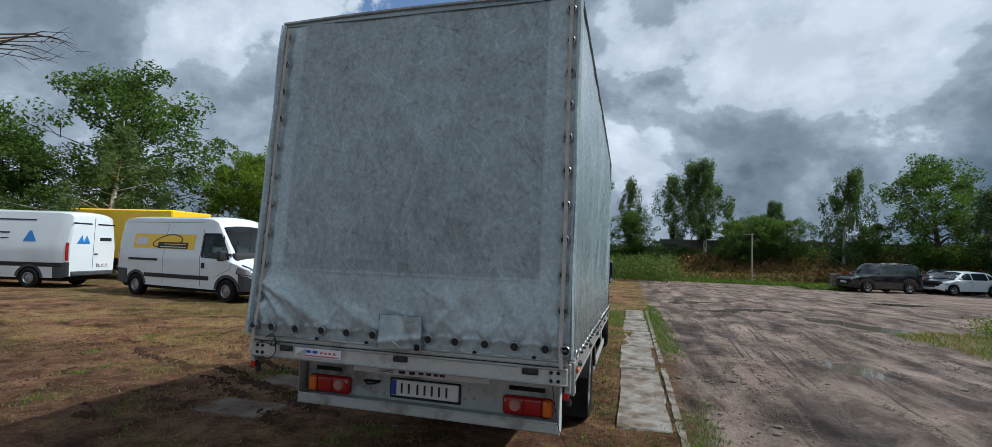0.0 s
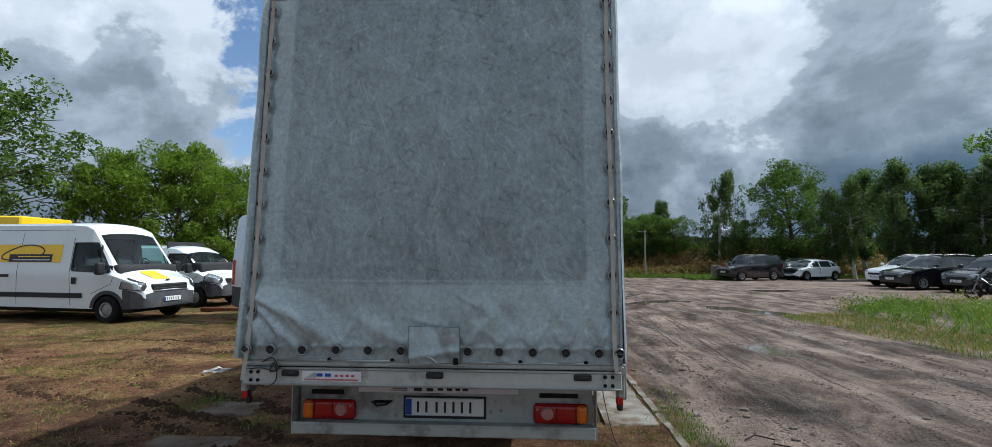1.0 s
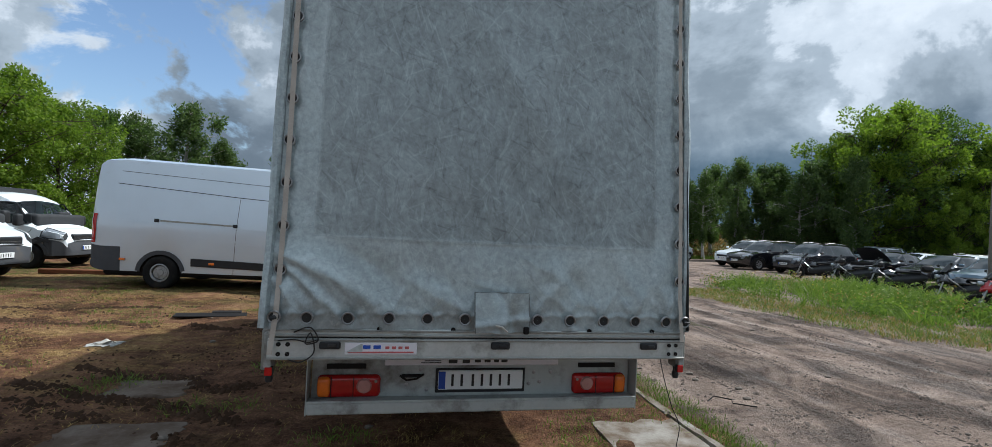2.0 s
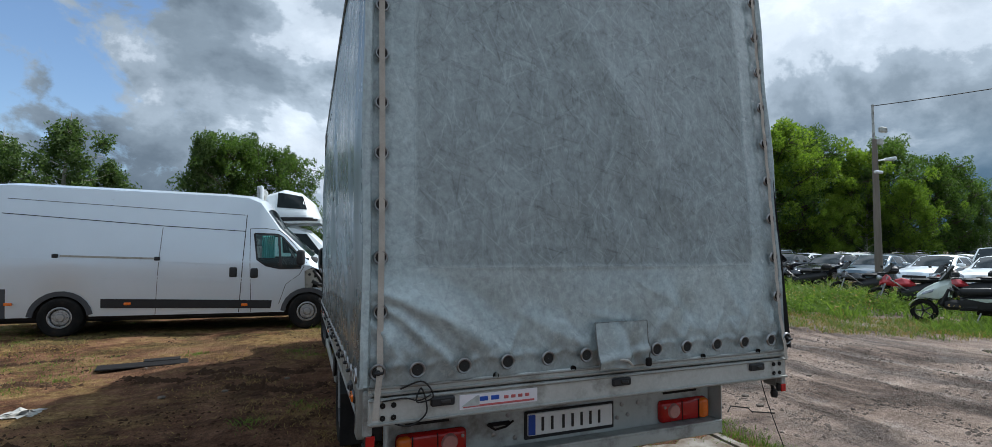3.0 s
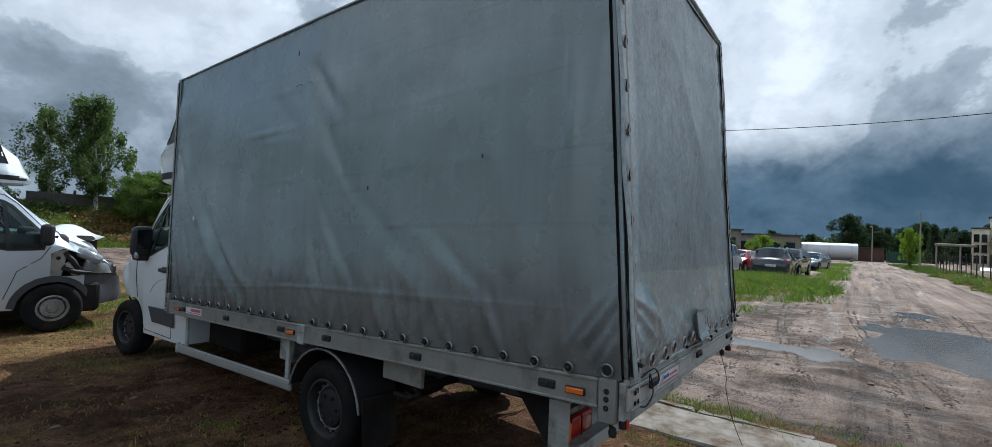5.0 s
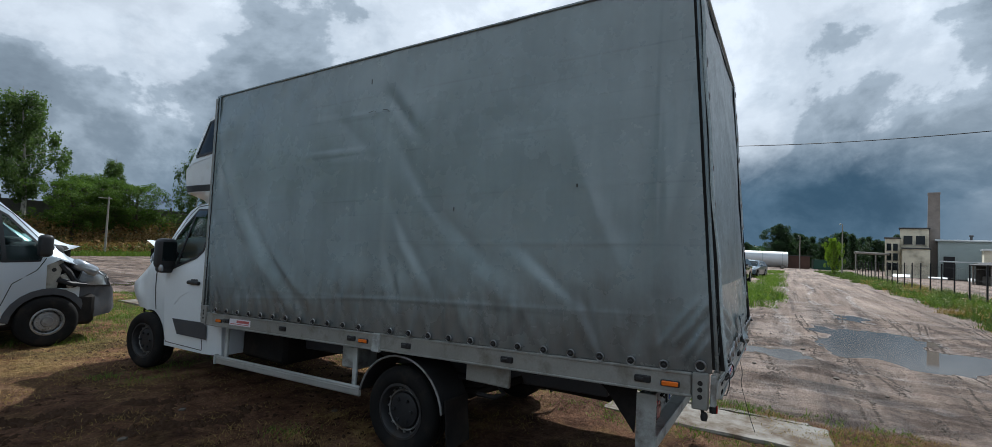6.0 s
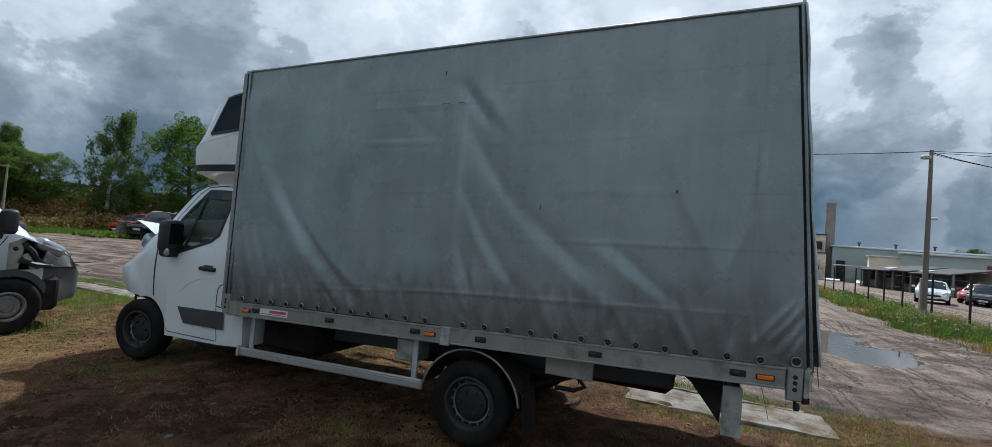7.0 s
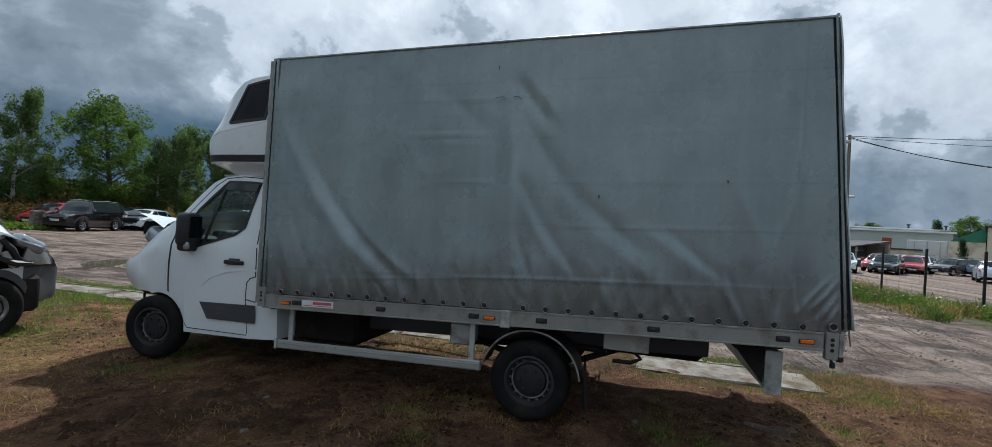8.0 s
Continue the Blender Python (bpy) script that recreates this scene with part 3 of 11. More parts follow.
def ground_z(x, y):
    x, y = np.asarray(x, float), np.asarray(y, float)
    near = 1 - smooth01((np.hypot(x - 2, y - 6) - 25) / 20)
    z = 0.012 * value_noise(x, y, 0.6, 1) + near * (0.011 * value_noise(x, y, 2.3, 2) + 0.011 * value_noise(x, y, 5.3, 3))
    road = smooth01((x - 0.9) / 0.6)
    # wheel ruts that wind along the yard
    for k, (c, ph) in enumerate(((2.2, 0.3), (3.8, 1.0), (5.4, 1.9))):
        d = x - c - 0.35 * np.sin(y * 0.22 + ph)
        z -= road * near * 0.022 * np.exp(-(d / 0.16) ** 2) - road * near * 0.014 * np.exp(-((np.abs(d) - 0.30) / 0.12) ** 2)
    for c, ph in ((1.6, 0.4), (0.1, 1.1), (2.9, 2.0)):
        d = y - c - 0.25 * np.sin(x * 0.35 + ph)
        cut = smooth01((x - 3.0) / 1.5)
        z -= cut * near * 0.026 * np.exp(-(d / 0.17) ** 2) - cut * near * 0.018 * np.exp(-((np.abs(d) - 0.32) / 0.13) ** 2)
    z += road * near * 0.018 * np.abs(value_noise(x * 0.5, y * 1.6, 3.4, 9)) * smooth01((value_noise(x, y, 0.5, 10) + 0.3) / 0.6)
    soil = (1 - road) * near
    z += soil * (0.014 * np.abs(value_noise(x, y, 4.2, 4)) + 0.018 * value_noise(x, y, 1.3, 5))
    # flat under the slab strip and under the tyres
    z *= 1 - 0.75 * smooth01(1 - np.abs(x - 0.35) / 0.6) * smooth01((y - 1.5) / 0.8) * smooth01((19 - y) / 2)
    for cx, cy, a, b, ang, dep in PUDDLES:
        c, s = math.cos(radians(ang)), math.sin(radians(ang))
        u, v = (x - cx) * c + (y - cy) * s, -(x - cx) * s + (y - cy) * c
        r = np.hypot(u / a, v / b) + 0.48 * value_noise(x, y, 1.5, 6) + 0.17 * value_noise(x, y, 4.2, 7)
        z -= dep * smooth01((1.25 - r) / 0.7)
    # earth bank round the north and east of the yard
    edge = 40.5 - 0.10 * np.clip(x - 22, 0, 80) - 0.55 * np.clip(x - 34, 0, 60)
    z += 1.7 * smooth01((y - edge) / 4.5) * smooth01((x + 10) / 6) * smooth01((75 - x) / 20)
    return z


def graded(lo, hi, step, reach):
    a = list(np.arange(lo, hi, step))
    s, p = step, hi
    while p < reach:
        a.append(p)
        s *= 1.09
        p += s
    s, p, left = step, lo - step, []
    while p > -reach:
        left.append(p)
        s *= 1.09
        p -= s
    return np.array(left[::-1] + a)


gx, gy = graded(-8.5, 11.5, 0.075, 1900), graded(-0.5, 12.5, 0.075, 1900)
GX, GY = np.meshgrid(gx, gy)
GZ = ground_z(GX, GY)
me = bpy.data.meshes.new("ground")
nx, ny = len(gx), len(gy)
gi = (np.arange(ny - 1)[:, None] * nx + np.arange(nx - 1)[None, :]).ravel()
quads = np.stack([gi, gi + 1, gi + 1 + nx, gi + nx], 1)
me.vertices.add(nx * ny)
me.vertices.foreach_set("co", np.stack([GX, GY, GZ], -1).ravel())
me.loops.add(quads.size)
me.loops.foreach_set("vertex_index", quads.ravel())
me.polygons.add(len(quads))
me.polygons.foreach_set("loop_start", np.arange(0, quads.size, 4))
me.polygons.foreach_set("use_smooth", np.ones(len(quads), bool))
me.update()
me.validate()

gm = bpy.data.materials.new("muddy_yard_ground")
gm.use_nodes = True
gn, gl = gm.node_tree.nodes, gm.node_tree.links
gb = gn["Principled BSDF"]
g_co = gn.new("ShaderNodeTexCoord")
g_xyz = gn.new("ShaderNodeSeparateXYZ")
gl.new(g_co.outputs["Object"], g_xyz.inputs[0])


def gnoise(scale, detail=5, rough=0.6, stretch=None, distort=0.0):
    n = gn.new("ShaderNodeTexNoise")
    n.inputs["Scale"].default_value, n.inputs["Detail"].default_value, n.inputs["Roughness"].default_value = scale, detail, rough
    n.inputs["Distortion"].default_value = distort
    src = g_co.outputs["Object"]
    if stretch:
        mp = gn.new("ShaderNodeMapping")
        mp.inputs["Scale"].default_value = stretch
        gl.new(src, mp.inputs[0])
        src = mp.outputs[0]
    gl.new(src, n.inputs["Vector"])
    return n.outputs[0]


def gmath(op, a, b, c=None):
    n = gn.new("ShaderNodeMath")
    n.operation = op
    for i, q in enumerate((a, b, c)):
        if q is None:
            continue
        if isinstance(q, (int, float)):
            n.inputs[i].default_value = q
        else:
            gl.new(q, n.inputs[i])
    return n.outputs[0]


def gstep(src, lo, hi, a=0.0, b=1.0):
    n = gn.new("ShaderNodeMapRange")
    n.interpolation_type = "SMOOTHSTEP"
    for i, q in ((1, lo), (2, hi), (3, a), (4, b)):
        n.inputs[i].default_value = q
    gl.new(src, n.inputs[0])
    return n.outputs[0]


def gramp(src, *stops):
    r = gn.new("ShaderNodeValToRGB")
    while len(r.color_ramp.elements) < len(stops):
        r.color_ramp.elements.new(0.5)
    for e, (p, c) in zip(r.color_ramp.elements, stops):
        e.position, e.color = p, (*c, 1)
    gl.new(src, r.inputs[0])
    return r.outputs[0]


def gmix(fac, a, b):
    n = gn.new("ShaderNodeMix")
    n.data_type = "RGBA"
    gl.new(fac, n.inputs[0])
    gl.new(a, n.inputs[6])
    gl.new(b, n.inputs[7])
    return n.outputs[2]


wob = gmath("MULTIPLY_ADD", gnoise(0.9, 4), 1.1, -0.55)
gxw = gmath("ADD", g_xyz.outputs[0], wob)
is_road = gstep(gxw, 0.65, 1.05)
mud_mix = gn.new("ShaderNodeMix")
gl.new(gstep(gmath("ADD", g_xyz.outputs[0], wob), 8.0, 20.0), mud_mix.inputs[0])
gl.new(gnoise(1.1, 8, 0.68, (1.0, 0.55, 1.0), 0.6), mud_mix.inputs[2])
gl.new(gmath("MULTIPLY_ADD", gnoise(1.1, 6, 0.6, (0.07, 0.8, 1.0), 0.2), 0.55, 0.27), mud_mix.inputs[3])
mud = gramp(mud_mix.outputs[0], (0.36, (0.046, 0.030, 0.022)), (0.45, (0.112, 0.080, 0.063)), (0.53, (0.212, 0.158, 0.128)), (0.68, (0.345, 0.270, 0.222)))
grit = gramp(gnoise(30, 7, 0.78), (0.30, (0.50, 0.48, 0.46)), (0.5, (1, 1, 1)), (0.70, (1.45, 1.43, 1.40)))
gmul = gn.new("ShaderNodeMix")
gmul.data_type, gmul.blend_type = "RGBA", "MULTIPLY"
gmul.inputs[0].default_value = 1.0
streak_e = gnoise(1.7, 8, 0.64, (0.045, 1.5, 1), 0.18)
streak_n = gnoise(1.7, 8, 0.66, (1.9, 0.16, 1), 0.35)
streak_mix = gn.new("ShaderNodeMix")
gl.new(gstep(gmath("ADD", g_xyz.outputs[1], wob), 4.0, 7.0), streak_mix.inputs[0])
gl.new(streak_e, streak_mix.inputs[2])
gl.new(streak_n, streak_mix.inputs[3])
streak = streak_mix.outputs[0]
streak_tone = gramp(streak, (0.36, (0.40, 0.37, 0.36)), (0.47, (0.88, 0.87, 0.86)), (0.60, (1.15, 1.14, 1.12)))
mudm = gn.new("ShaderNodeMix")
mudm.data_type, mudm.blend_type = "RGBA", "MULTIPLY"
mudm.inputs[0].default_value = 1.0
gl.new(mud, mudm.inputs[6])
gl.new(streak_tone, mudm.inputs[7])
gl.new(mudm.outputs[2], gmul.inputs[6])
gl.new(grit, gmul.inputs[7])
soil = gramp(gnoise(1.3, 8, 0.7, None, 0.5), (0.36, (0.040, 0.020, 0.012)), (0.45, (0.118, 0.060, 0.035)), (0.55, (0.220, 0.118, 0.070)), (0.68, (0.34, 0.200, 0.118)))
straw = gramp(gnoise(9, 6, 0.7), (0.32, (0.085, 0.052, 0.022)), (0.5, (0.27, 0.180, 0.075)), (0.68, (0.50, 0.36, 0.165)))
straw_at = gstep(gnoise(0.55, 7, 0.72, (1, 1.7, 1)), 0.49, 0.58)
soil2 = gmix(gmath("MULTIPLY", straw_at, 0.72), soil, straw)
turf = gramp(gnoise(6, 6, 0.7), (0.3, (0.045, 0.055, 0.018)), (0.55, (0.095, 0.105, 0.035)), (0.75, (0.17, 0.15, 0.07)))
turf_at = gmath("MULTIPLY", gstep(g_xyz.outputs[1], 7.5, 12.5), gstep(gnoise(0.7, 5, 0.7), 0.44, 0.58))
soil3 = gmix(gmath("MULTIPLY", turf_at, 0.65), soil2, turf)
# trodden earth beside the lorry, its colour darkened for the lorry's shade
shade_edge = gmath("ADD", gmath("ADD", g_xyz.outputs[1], gmath("MULTIPLY", g_xyz.outputs[0], 0.22)), gmath("MULTIPLY", wob, 2.2))
shade_near = gmath("MULTIPLY", gstep(gmath("ADD", g_xyz.outputs[0], gmath("MULTIPLY", wob, 2.6)), -5.4, -3.4), gstep(g_xyz.outputs[1], 9.0, 11.5, 1.0, 0.0))
shade_soil = gmath("MULTIPLY", gmath("MAXIMUM", gstep(shade_edge, 3.4, 5.0, 1.0, 0.0), shade_near), gstep(gnoise(0.8, 5, 0.7), 0.34, 0.48))
earth = gramp(gnoise(3.0, 8, 0.75, None, 0.6), (0.37, (0.024, 0.012, 0.008)), (0.5, (0.105, 0.056, 0.035)), (0.64, (0.215, 0.124, 0.078)))
soil35 = gmix(gmath("MULTIPLY", shade_soil, 0.8), soil3, earth)
fleck = gramp(gnoise(48, 7, 0.8), (0.30, (0.34, 0.30, 0.27)), (0.5, (1, 1, 1)), (0.70, (1.75, 1.68, 1.55)))
smul = gn.new("ShaderNodeMix")
smul.data_type, smul.blend_type = "RGBA", "MULTIPLY"
smul.inputs[0].default_value = 1.0
gl.new(soil35, smul.inputs[6])
gl.new(fleck, smul.inputs[7])
yard = gmix(is_road, smul.outputs[2], gmul.outputs[2])
far_turf = gmath("MAXIMUM", gstep(gmath("ADD", g_xyz.outputs[1], wob), 37.5, 39.5), gmath("MULTIPLY", gstep(gmath("ADD", g_xyz.outputs[1], gmath("MULTIPLY", wob, 1.5)), -3.2, -4.2), gstep(gmath("ADD", g_xyz.outputs[1], gmath("MULTIPLY", wob, 2.5)), -7.6, -5.8)))
yard = gmix(gmath("MULTIPLY", far_turf, 0.92), yard, turf)
gl.new(yard, gb.inputs["Base Color"])
gl.new(gmath("MULTIPLY_ADD", is_road, 0.25, 0.08), gb.inputs["Specular IOR Level"])
wet = gstep(gnoise(0.8, 6, 0.65, None, 0.4), 0.46, 0.60)
low = gstep(g_xyz.outputs[2], -0.034, 0.0, 1.0, 0.0)
damp = gmath("MULTIPLY", gmath("MAXIMUM", low, gmath("MULTIPLY", wet, 0.42)), is_road)
gl.new(gmath("MULTIPLY_ADD", damp, -0.62, 0.92), gb.inputs["Roughness"])
gbump = gn.new("ShaderNodeBump")
gbump.inputs["Strength"].default_value, gbump.inputs["Distance"].default_value = 1.0, 0.06
gl.new(gmath("ADD", gmath("MULTIPLY", streak, 1.6), gmath("ADD", gnoise(11, 9, 0.78), gmath("MULTIPLY", gnoise(55, 4, 0.7), 0.6))), gbump.inputs["Height"])
gl.new(gbump.outputs[0], gb.inputs["Normal"])
me.materials.append(gm)
tagged(new("ground", me), "bare muddy yard with ruts, straw and worn turf", "ground", kind="structure")

# puddles: thin sheets of water that the hollows hold
for cx, cy, a, b, ang, dep in PUDDLES:
    g = Geo()
    m4 = pose(cx, cy, WATER_Z - 0.0015 * PUDDLES.index((cx, cy, a, b, ang, dep)), 0, 0, ang)
    n, rim = 96, []
    for k in range(n):
        ca, sa = math.cos(2 * math.pi * k / n), math.sin(2 * math.pi * k / n)
        u = np.linspace(0.05, 1.9, 60)
        q = [m4 @ Vector((a * ca * f, b * sa * f, 0)) for f in u]
        dry = ground_z([p.x for p in q], [p.y for p in q]) > WATER_Z + 0.004
        stop = int(np.argmax(dry)) if dry.any() else 59
        rim.append(q[min(59, stop + 1)])
    g.add([m4 @ Vector((0, 0, 0))] + rim, [(0, 1 + k, 1 + (k + 1) % n) for k in range(n)])
    solo("puddle", g, M["water"], "shallow brown rain puddle in a muddy hollow", "puddle", "puddles in the yard", "structure")


# the concrete strip beside the lorry and its kerb, broken into lengths
def slab(name, x0, x1, y0, y1, z, seed, label, material, edge=0.05, group=""):
    r = np.random.default_rng(seed)
    n = 9
    outline = []
    for k in range(n):
        outline.append((x0 + (x1 - x0) * k / (n - 1), y0))
    for k in range(1, 14):
        outline.append((x1, y0 + (y1 - y0) * k / 13))
    for k in range(1, n):
        outline.append((x1 - (x1 - x0) * k / (n - 1), y1))
    for k in range(1, 13):
        outline.append((x0, y1 - (y1 - y0) * k / 13))
    c = Vector(((x0 + x1) / 2, (y0 + y1) / 2))
    top, mid = [], []
    for x, y in outline:
        j = edge * r.normal(0, 0.55)
        d = (Vector((x, y)) - c).normalized()
        q = Vector((x, y)) + d * j * 0.5
        mid.append((q.x, q.y))
        q2 = q - d * 0.02
        top.append((q2.x, q2.y))
    g = Geo()
    k = len(outline)
    vs = [(x, y, z + 0.004 * r.normal()) for x, y in top] + [(x, y, z - 0.02) for x, y in mid] + [(x, y, -0.12) for x, y in mid]
    fs = [tuple(range(k))]
    for i in range(k):
        j = (i + 1) % k
        fs += [(i, i + k, j + k, j), (i + k, i + 2 * k, j + 2 * k, j + k)]
    g.add(vs, fs)
    return solo(name, g, material, label, "paving", group, "structure", 30)


spans = [(2.33, 4.42), (5.15, 7.7), (7.75, 9.6), (9.68, 11.6), (11.65, 13.5), (13.6, 16.0)]
for i, (ya, yb) in enumerate(spans):
    slab("concrete_slab", -0.12 if i == 0 else 0.06 + 0.03 * (i % 2), 0.645 - 0.03 * (i % 3), ya, yb, 0.016 + 0.006 * (i % 3), 20 + i, "cracked pale concrete slab sunk in grass", M["concrete"], 0.04, "concrete strip")
for i in range(13):
    y0 = 5.6 + i * 1.02 if i < 10 else 2.50 + (i - 10) * 1.02
    slab("kerbstone", 0.655, 0.735, y0, y0 + 0.99, 0.020 + 0.010 * (i % 2), 60 + i, "narrow worn concrete kerbstone", M["concrete"], 0.02, "kerb beside the yard")
slab("concrete_patch", -4.02, -3.24, 4.18, 4.64, 0.004, 91, "sunken concrete slab in the soil", M["wetslab"], 0.09)
slab("concrete_patch", -4.30, -3.55, 5.25, 5.72, 0.001, 93, "sunken concrete slab half buried in soil", M["wetslab"], 0.10)
slab("concrete_patch", -2.15, -1.45, 3.05, 3.55, 0.008, 92, "dark damp concrete slab in the soil", M["wetslab"], 0.08)

# ---------------------------------------------------------------- blades of grass and weeds


def blades(name, pts, heights, widths, material, label, lean=0.5, seed=0, kinds=1):
    """Single bent blades: two narrow faces each."""
    r = np.random.default_rng(seed)
    n = len(pts)
    pts, heights, widths = np.asarray(pts, float), np.asarray(heights, float), np.asarray(widths, float)
    a = r.uniform(0, 2 * math.pi, n)
    t = r.uniform(0, 2 * math.pi, n)
    ln = r.uniform(0.1, lean, n) * heights
    dx, dy = np.cos(t) * ln, np.sin(t) * ln
    wx, wy = np.cos(a) * widths / 2, np.sin(a) * widths / 2
    z = ground_z(pts[:, 0], pts[:, 1]) - 0.01
    v = np.zeros((n, 5, 3))
    v[:, 0] = np.stack([pts[:, 0] - wx, pts[:, 1] - wy, z], 1)
    v[:, 1] = np.stack([pts[:, 0] + wx, pts[:, 1] + wy, z], 1)
    v[:, 2] = np.stack([pts[:, 0] + wx * 0.8 + dx * 0.35, pts[:, 1] + wy * 0.8 + dy * 0.35, z + heights * 0.6], 1)
    v[:, 3] = np.stack([pts[:, 0] - wx * 0.8 + dx * 0.35, pts[:, 1] - wy * 0.8 + dy * 0.35, z + heights * 0.6], 1)
    v[:, 4] = np.stack([pts[:, 0] + dx, pts[:, 1] + dy, z + heights], 1)
    o = np.arange(n)[:, None] * 5
    me = bpy.data.meshes.new(name)
    me.vertices.add(n * 5)
    me.vertices.foreach_set("co", v.ravel())
    loops = np.concatenate([o + np.array([[0, 1, 2, 3]]), o + np.array([[3, 2, 4]])], 1).ravel()
    me.loops.add(len(loops))
    me.loops.foreach_set("vertex_index", loops)
    starts = (np.arange(n)[:, None] * 7 + np.array([[0, 4]])).ravel()
    me.polygons.add(2 * n)
    me.polygons.foreach_set("loop_start", starts)
    me.update()
    me.validate()
    me.materials.append(material)
    return tagged(new(name, me), label, "grass", kind="stuff")


def scatter(n, x0, x1, y0, y1, seed, keep=None):
    r = np.random.default_rng(seed)
    p = np.stack([r.uniform(x0, x1, n), r.uniform(y0, y1, n)], 1)
    if keep is not None:
        p = p[r.uniform(0, 1, n) < keep(p[:, 0], p[:, 1])]
    return p


def tufts(p, per, spread, seed):
    r = np.random.default_rng(seed)
    return np.repeat(p, per, 0) + r.normal(0, spread, (len(p) * per, 2))


def clear_of_tyres(x, y):
    """Keeps blades off the slabs."""
    return 1 - ((x > np.where(y < 4.5, -0.1, 0.10)) & (x < 0.56) & (((y > 2.4) & (y < 4.4)) | ((y > 5.2) & (y < 16.0))))


r0 = np.random.default_rng(5)
p = scatter(10000, -13, 0.0, 0.8, 14.5, 31, lambda x, y: clear_of_tyres(x, y) * smooth01((value_noise(x, y, 0.45, 41) + 0.25) / 0.7))
p = tufts(p, 9, 0.07, 32)
blades("dry_grass", p, r0.uniform(0.012, 0.05, len(p)), r0.uniform(0.003, 0.007, len(p)), M["drygrass"], "flattened straw-coloured dry grass on bare soil", 3.5, 33)
p = scatter(6500, -16, 0.0, 2.5, 15.5, 34, lambda x, y: clear_of_tyres(x, y) * smooth01((value_noise(x, y, 0.55, 42) + 0.16 * (y - 9) / 3 - 0.18) / 0.4))
p = tufts(p, 10, 0.07, 35)
blades("short_grass", p, r0.uniform(0.015, 0.06, len(p)), r0.uniform(0.004, 0.009, len(p)), M["grass"], "short patchy green grass", 1.8, 36)
p = scatter(2000, 0.70, 1.15, 1.6, 18, 37, lambda x, y: smooth01((value_noise(x, y, 0.8, 43) + 0.25) / 0.6) * smooth01((1.2 - x) / 0.3))
p = tufts(p, 9, 0.05, 38)
blades("kerb_grass", p, r0.uniform(0.02, 0.075, len(p)), r0.uniform(0.004, 0.009, len(p)), M["grass"], "low green grass along the kerb", 1.6, 39)
p = scatter(1700, -0.5, 0.72, 1.6, 17, 44, lambda x, y: clear_of_tyres(x, y) * smooth01((value_noise(x, y, 0.8, 45) + 0.35) / 0.6))
p = tufts(p, 9, 0.06, 46)
blades("slab_grass", p, r0.uniform(0.015, 0.06, len(p)), r0.uniform(0.004, 0.009, len(p)), M["grass"], "green weeds between the slabs and the lorry", 1.8, 47)
p = scatter(300, -0.6, 0.9, 1.2, 2.9, 48)
p = tufts(p, 12, 0.05, 49)
blades("dry_tufts", p, r0.uniform(0.02, 0.06, len(p)), r0.uniform(0.003, 0.006, len(p)), M["drygrass"], "dry tufts at the end of the slabs", 2.2, 50)


def in_poly(poly):
    def inside(x, y):
        c = np.zeros(len(x), bool)
        j = len(poly) - 1
        for i in range(len(poly)):
            (xi, yi), (xj, yj) = poly[i], poly[j]
            hit = ((yi > y) != (yj > y)) & (x < (xj - xi) * (y - yi) / (yj - yi + 1e-9) + xi)
            c ^= hit
            j = i
        return c * 1.0
    return inside


def fuzzy(poly, amp=0.6, seed=3):
    f = in_poly(poly)
    return lambda x, y: f(x + amp * value_noise(x, y, 0.9, seed), y + amp * value_noise(x, y, 0.9, seed + 1))


BED = [(7.7, 14.6), (8.2, 12.3), (8.6, 10.0), (9.3, 8.6), (10.3, 7.4), (13.0, 6.6), (17.0, 10.5), (18.5, 17.0), (14.0, 18.5), (9.0, 16.0)]
BED2 = [(13.2, 5.6), (12.4, 4.3), (13.3, 3.3), (16.0, 3.0), (19.8, 3.2), (23.0, 4.1), (23.6, 5.4), (24.4, 7.4), (23.0, 8.8), (17.6, 8.6), (16.3, 7.3), (15.2, 6.0)]
BED4 = [(8.2, 4.9), (9.5, 3.9), (11.0, 4.0), (10.7, 5.2)]
BED5 = [(25.0, 4.1), (26.6, 2.8), (44.0, 3.0), (60.0, 2.8), (74.0, 2.7), (68.0, 6.5), (46.0, 5.4)]
BED3 = [(7.6, -2.5), (12.0, -2.2), (20.0, -2.3), (36.0, -2.7), (52.0, -2.3), (67.0, -1.6), (85.0, -1.2), (85.0, -4.6), (66.0, -5.2), (45.0, -5.4), (20.0, -5.4), (9.5, -5.2)]


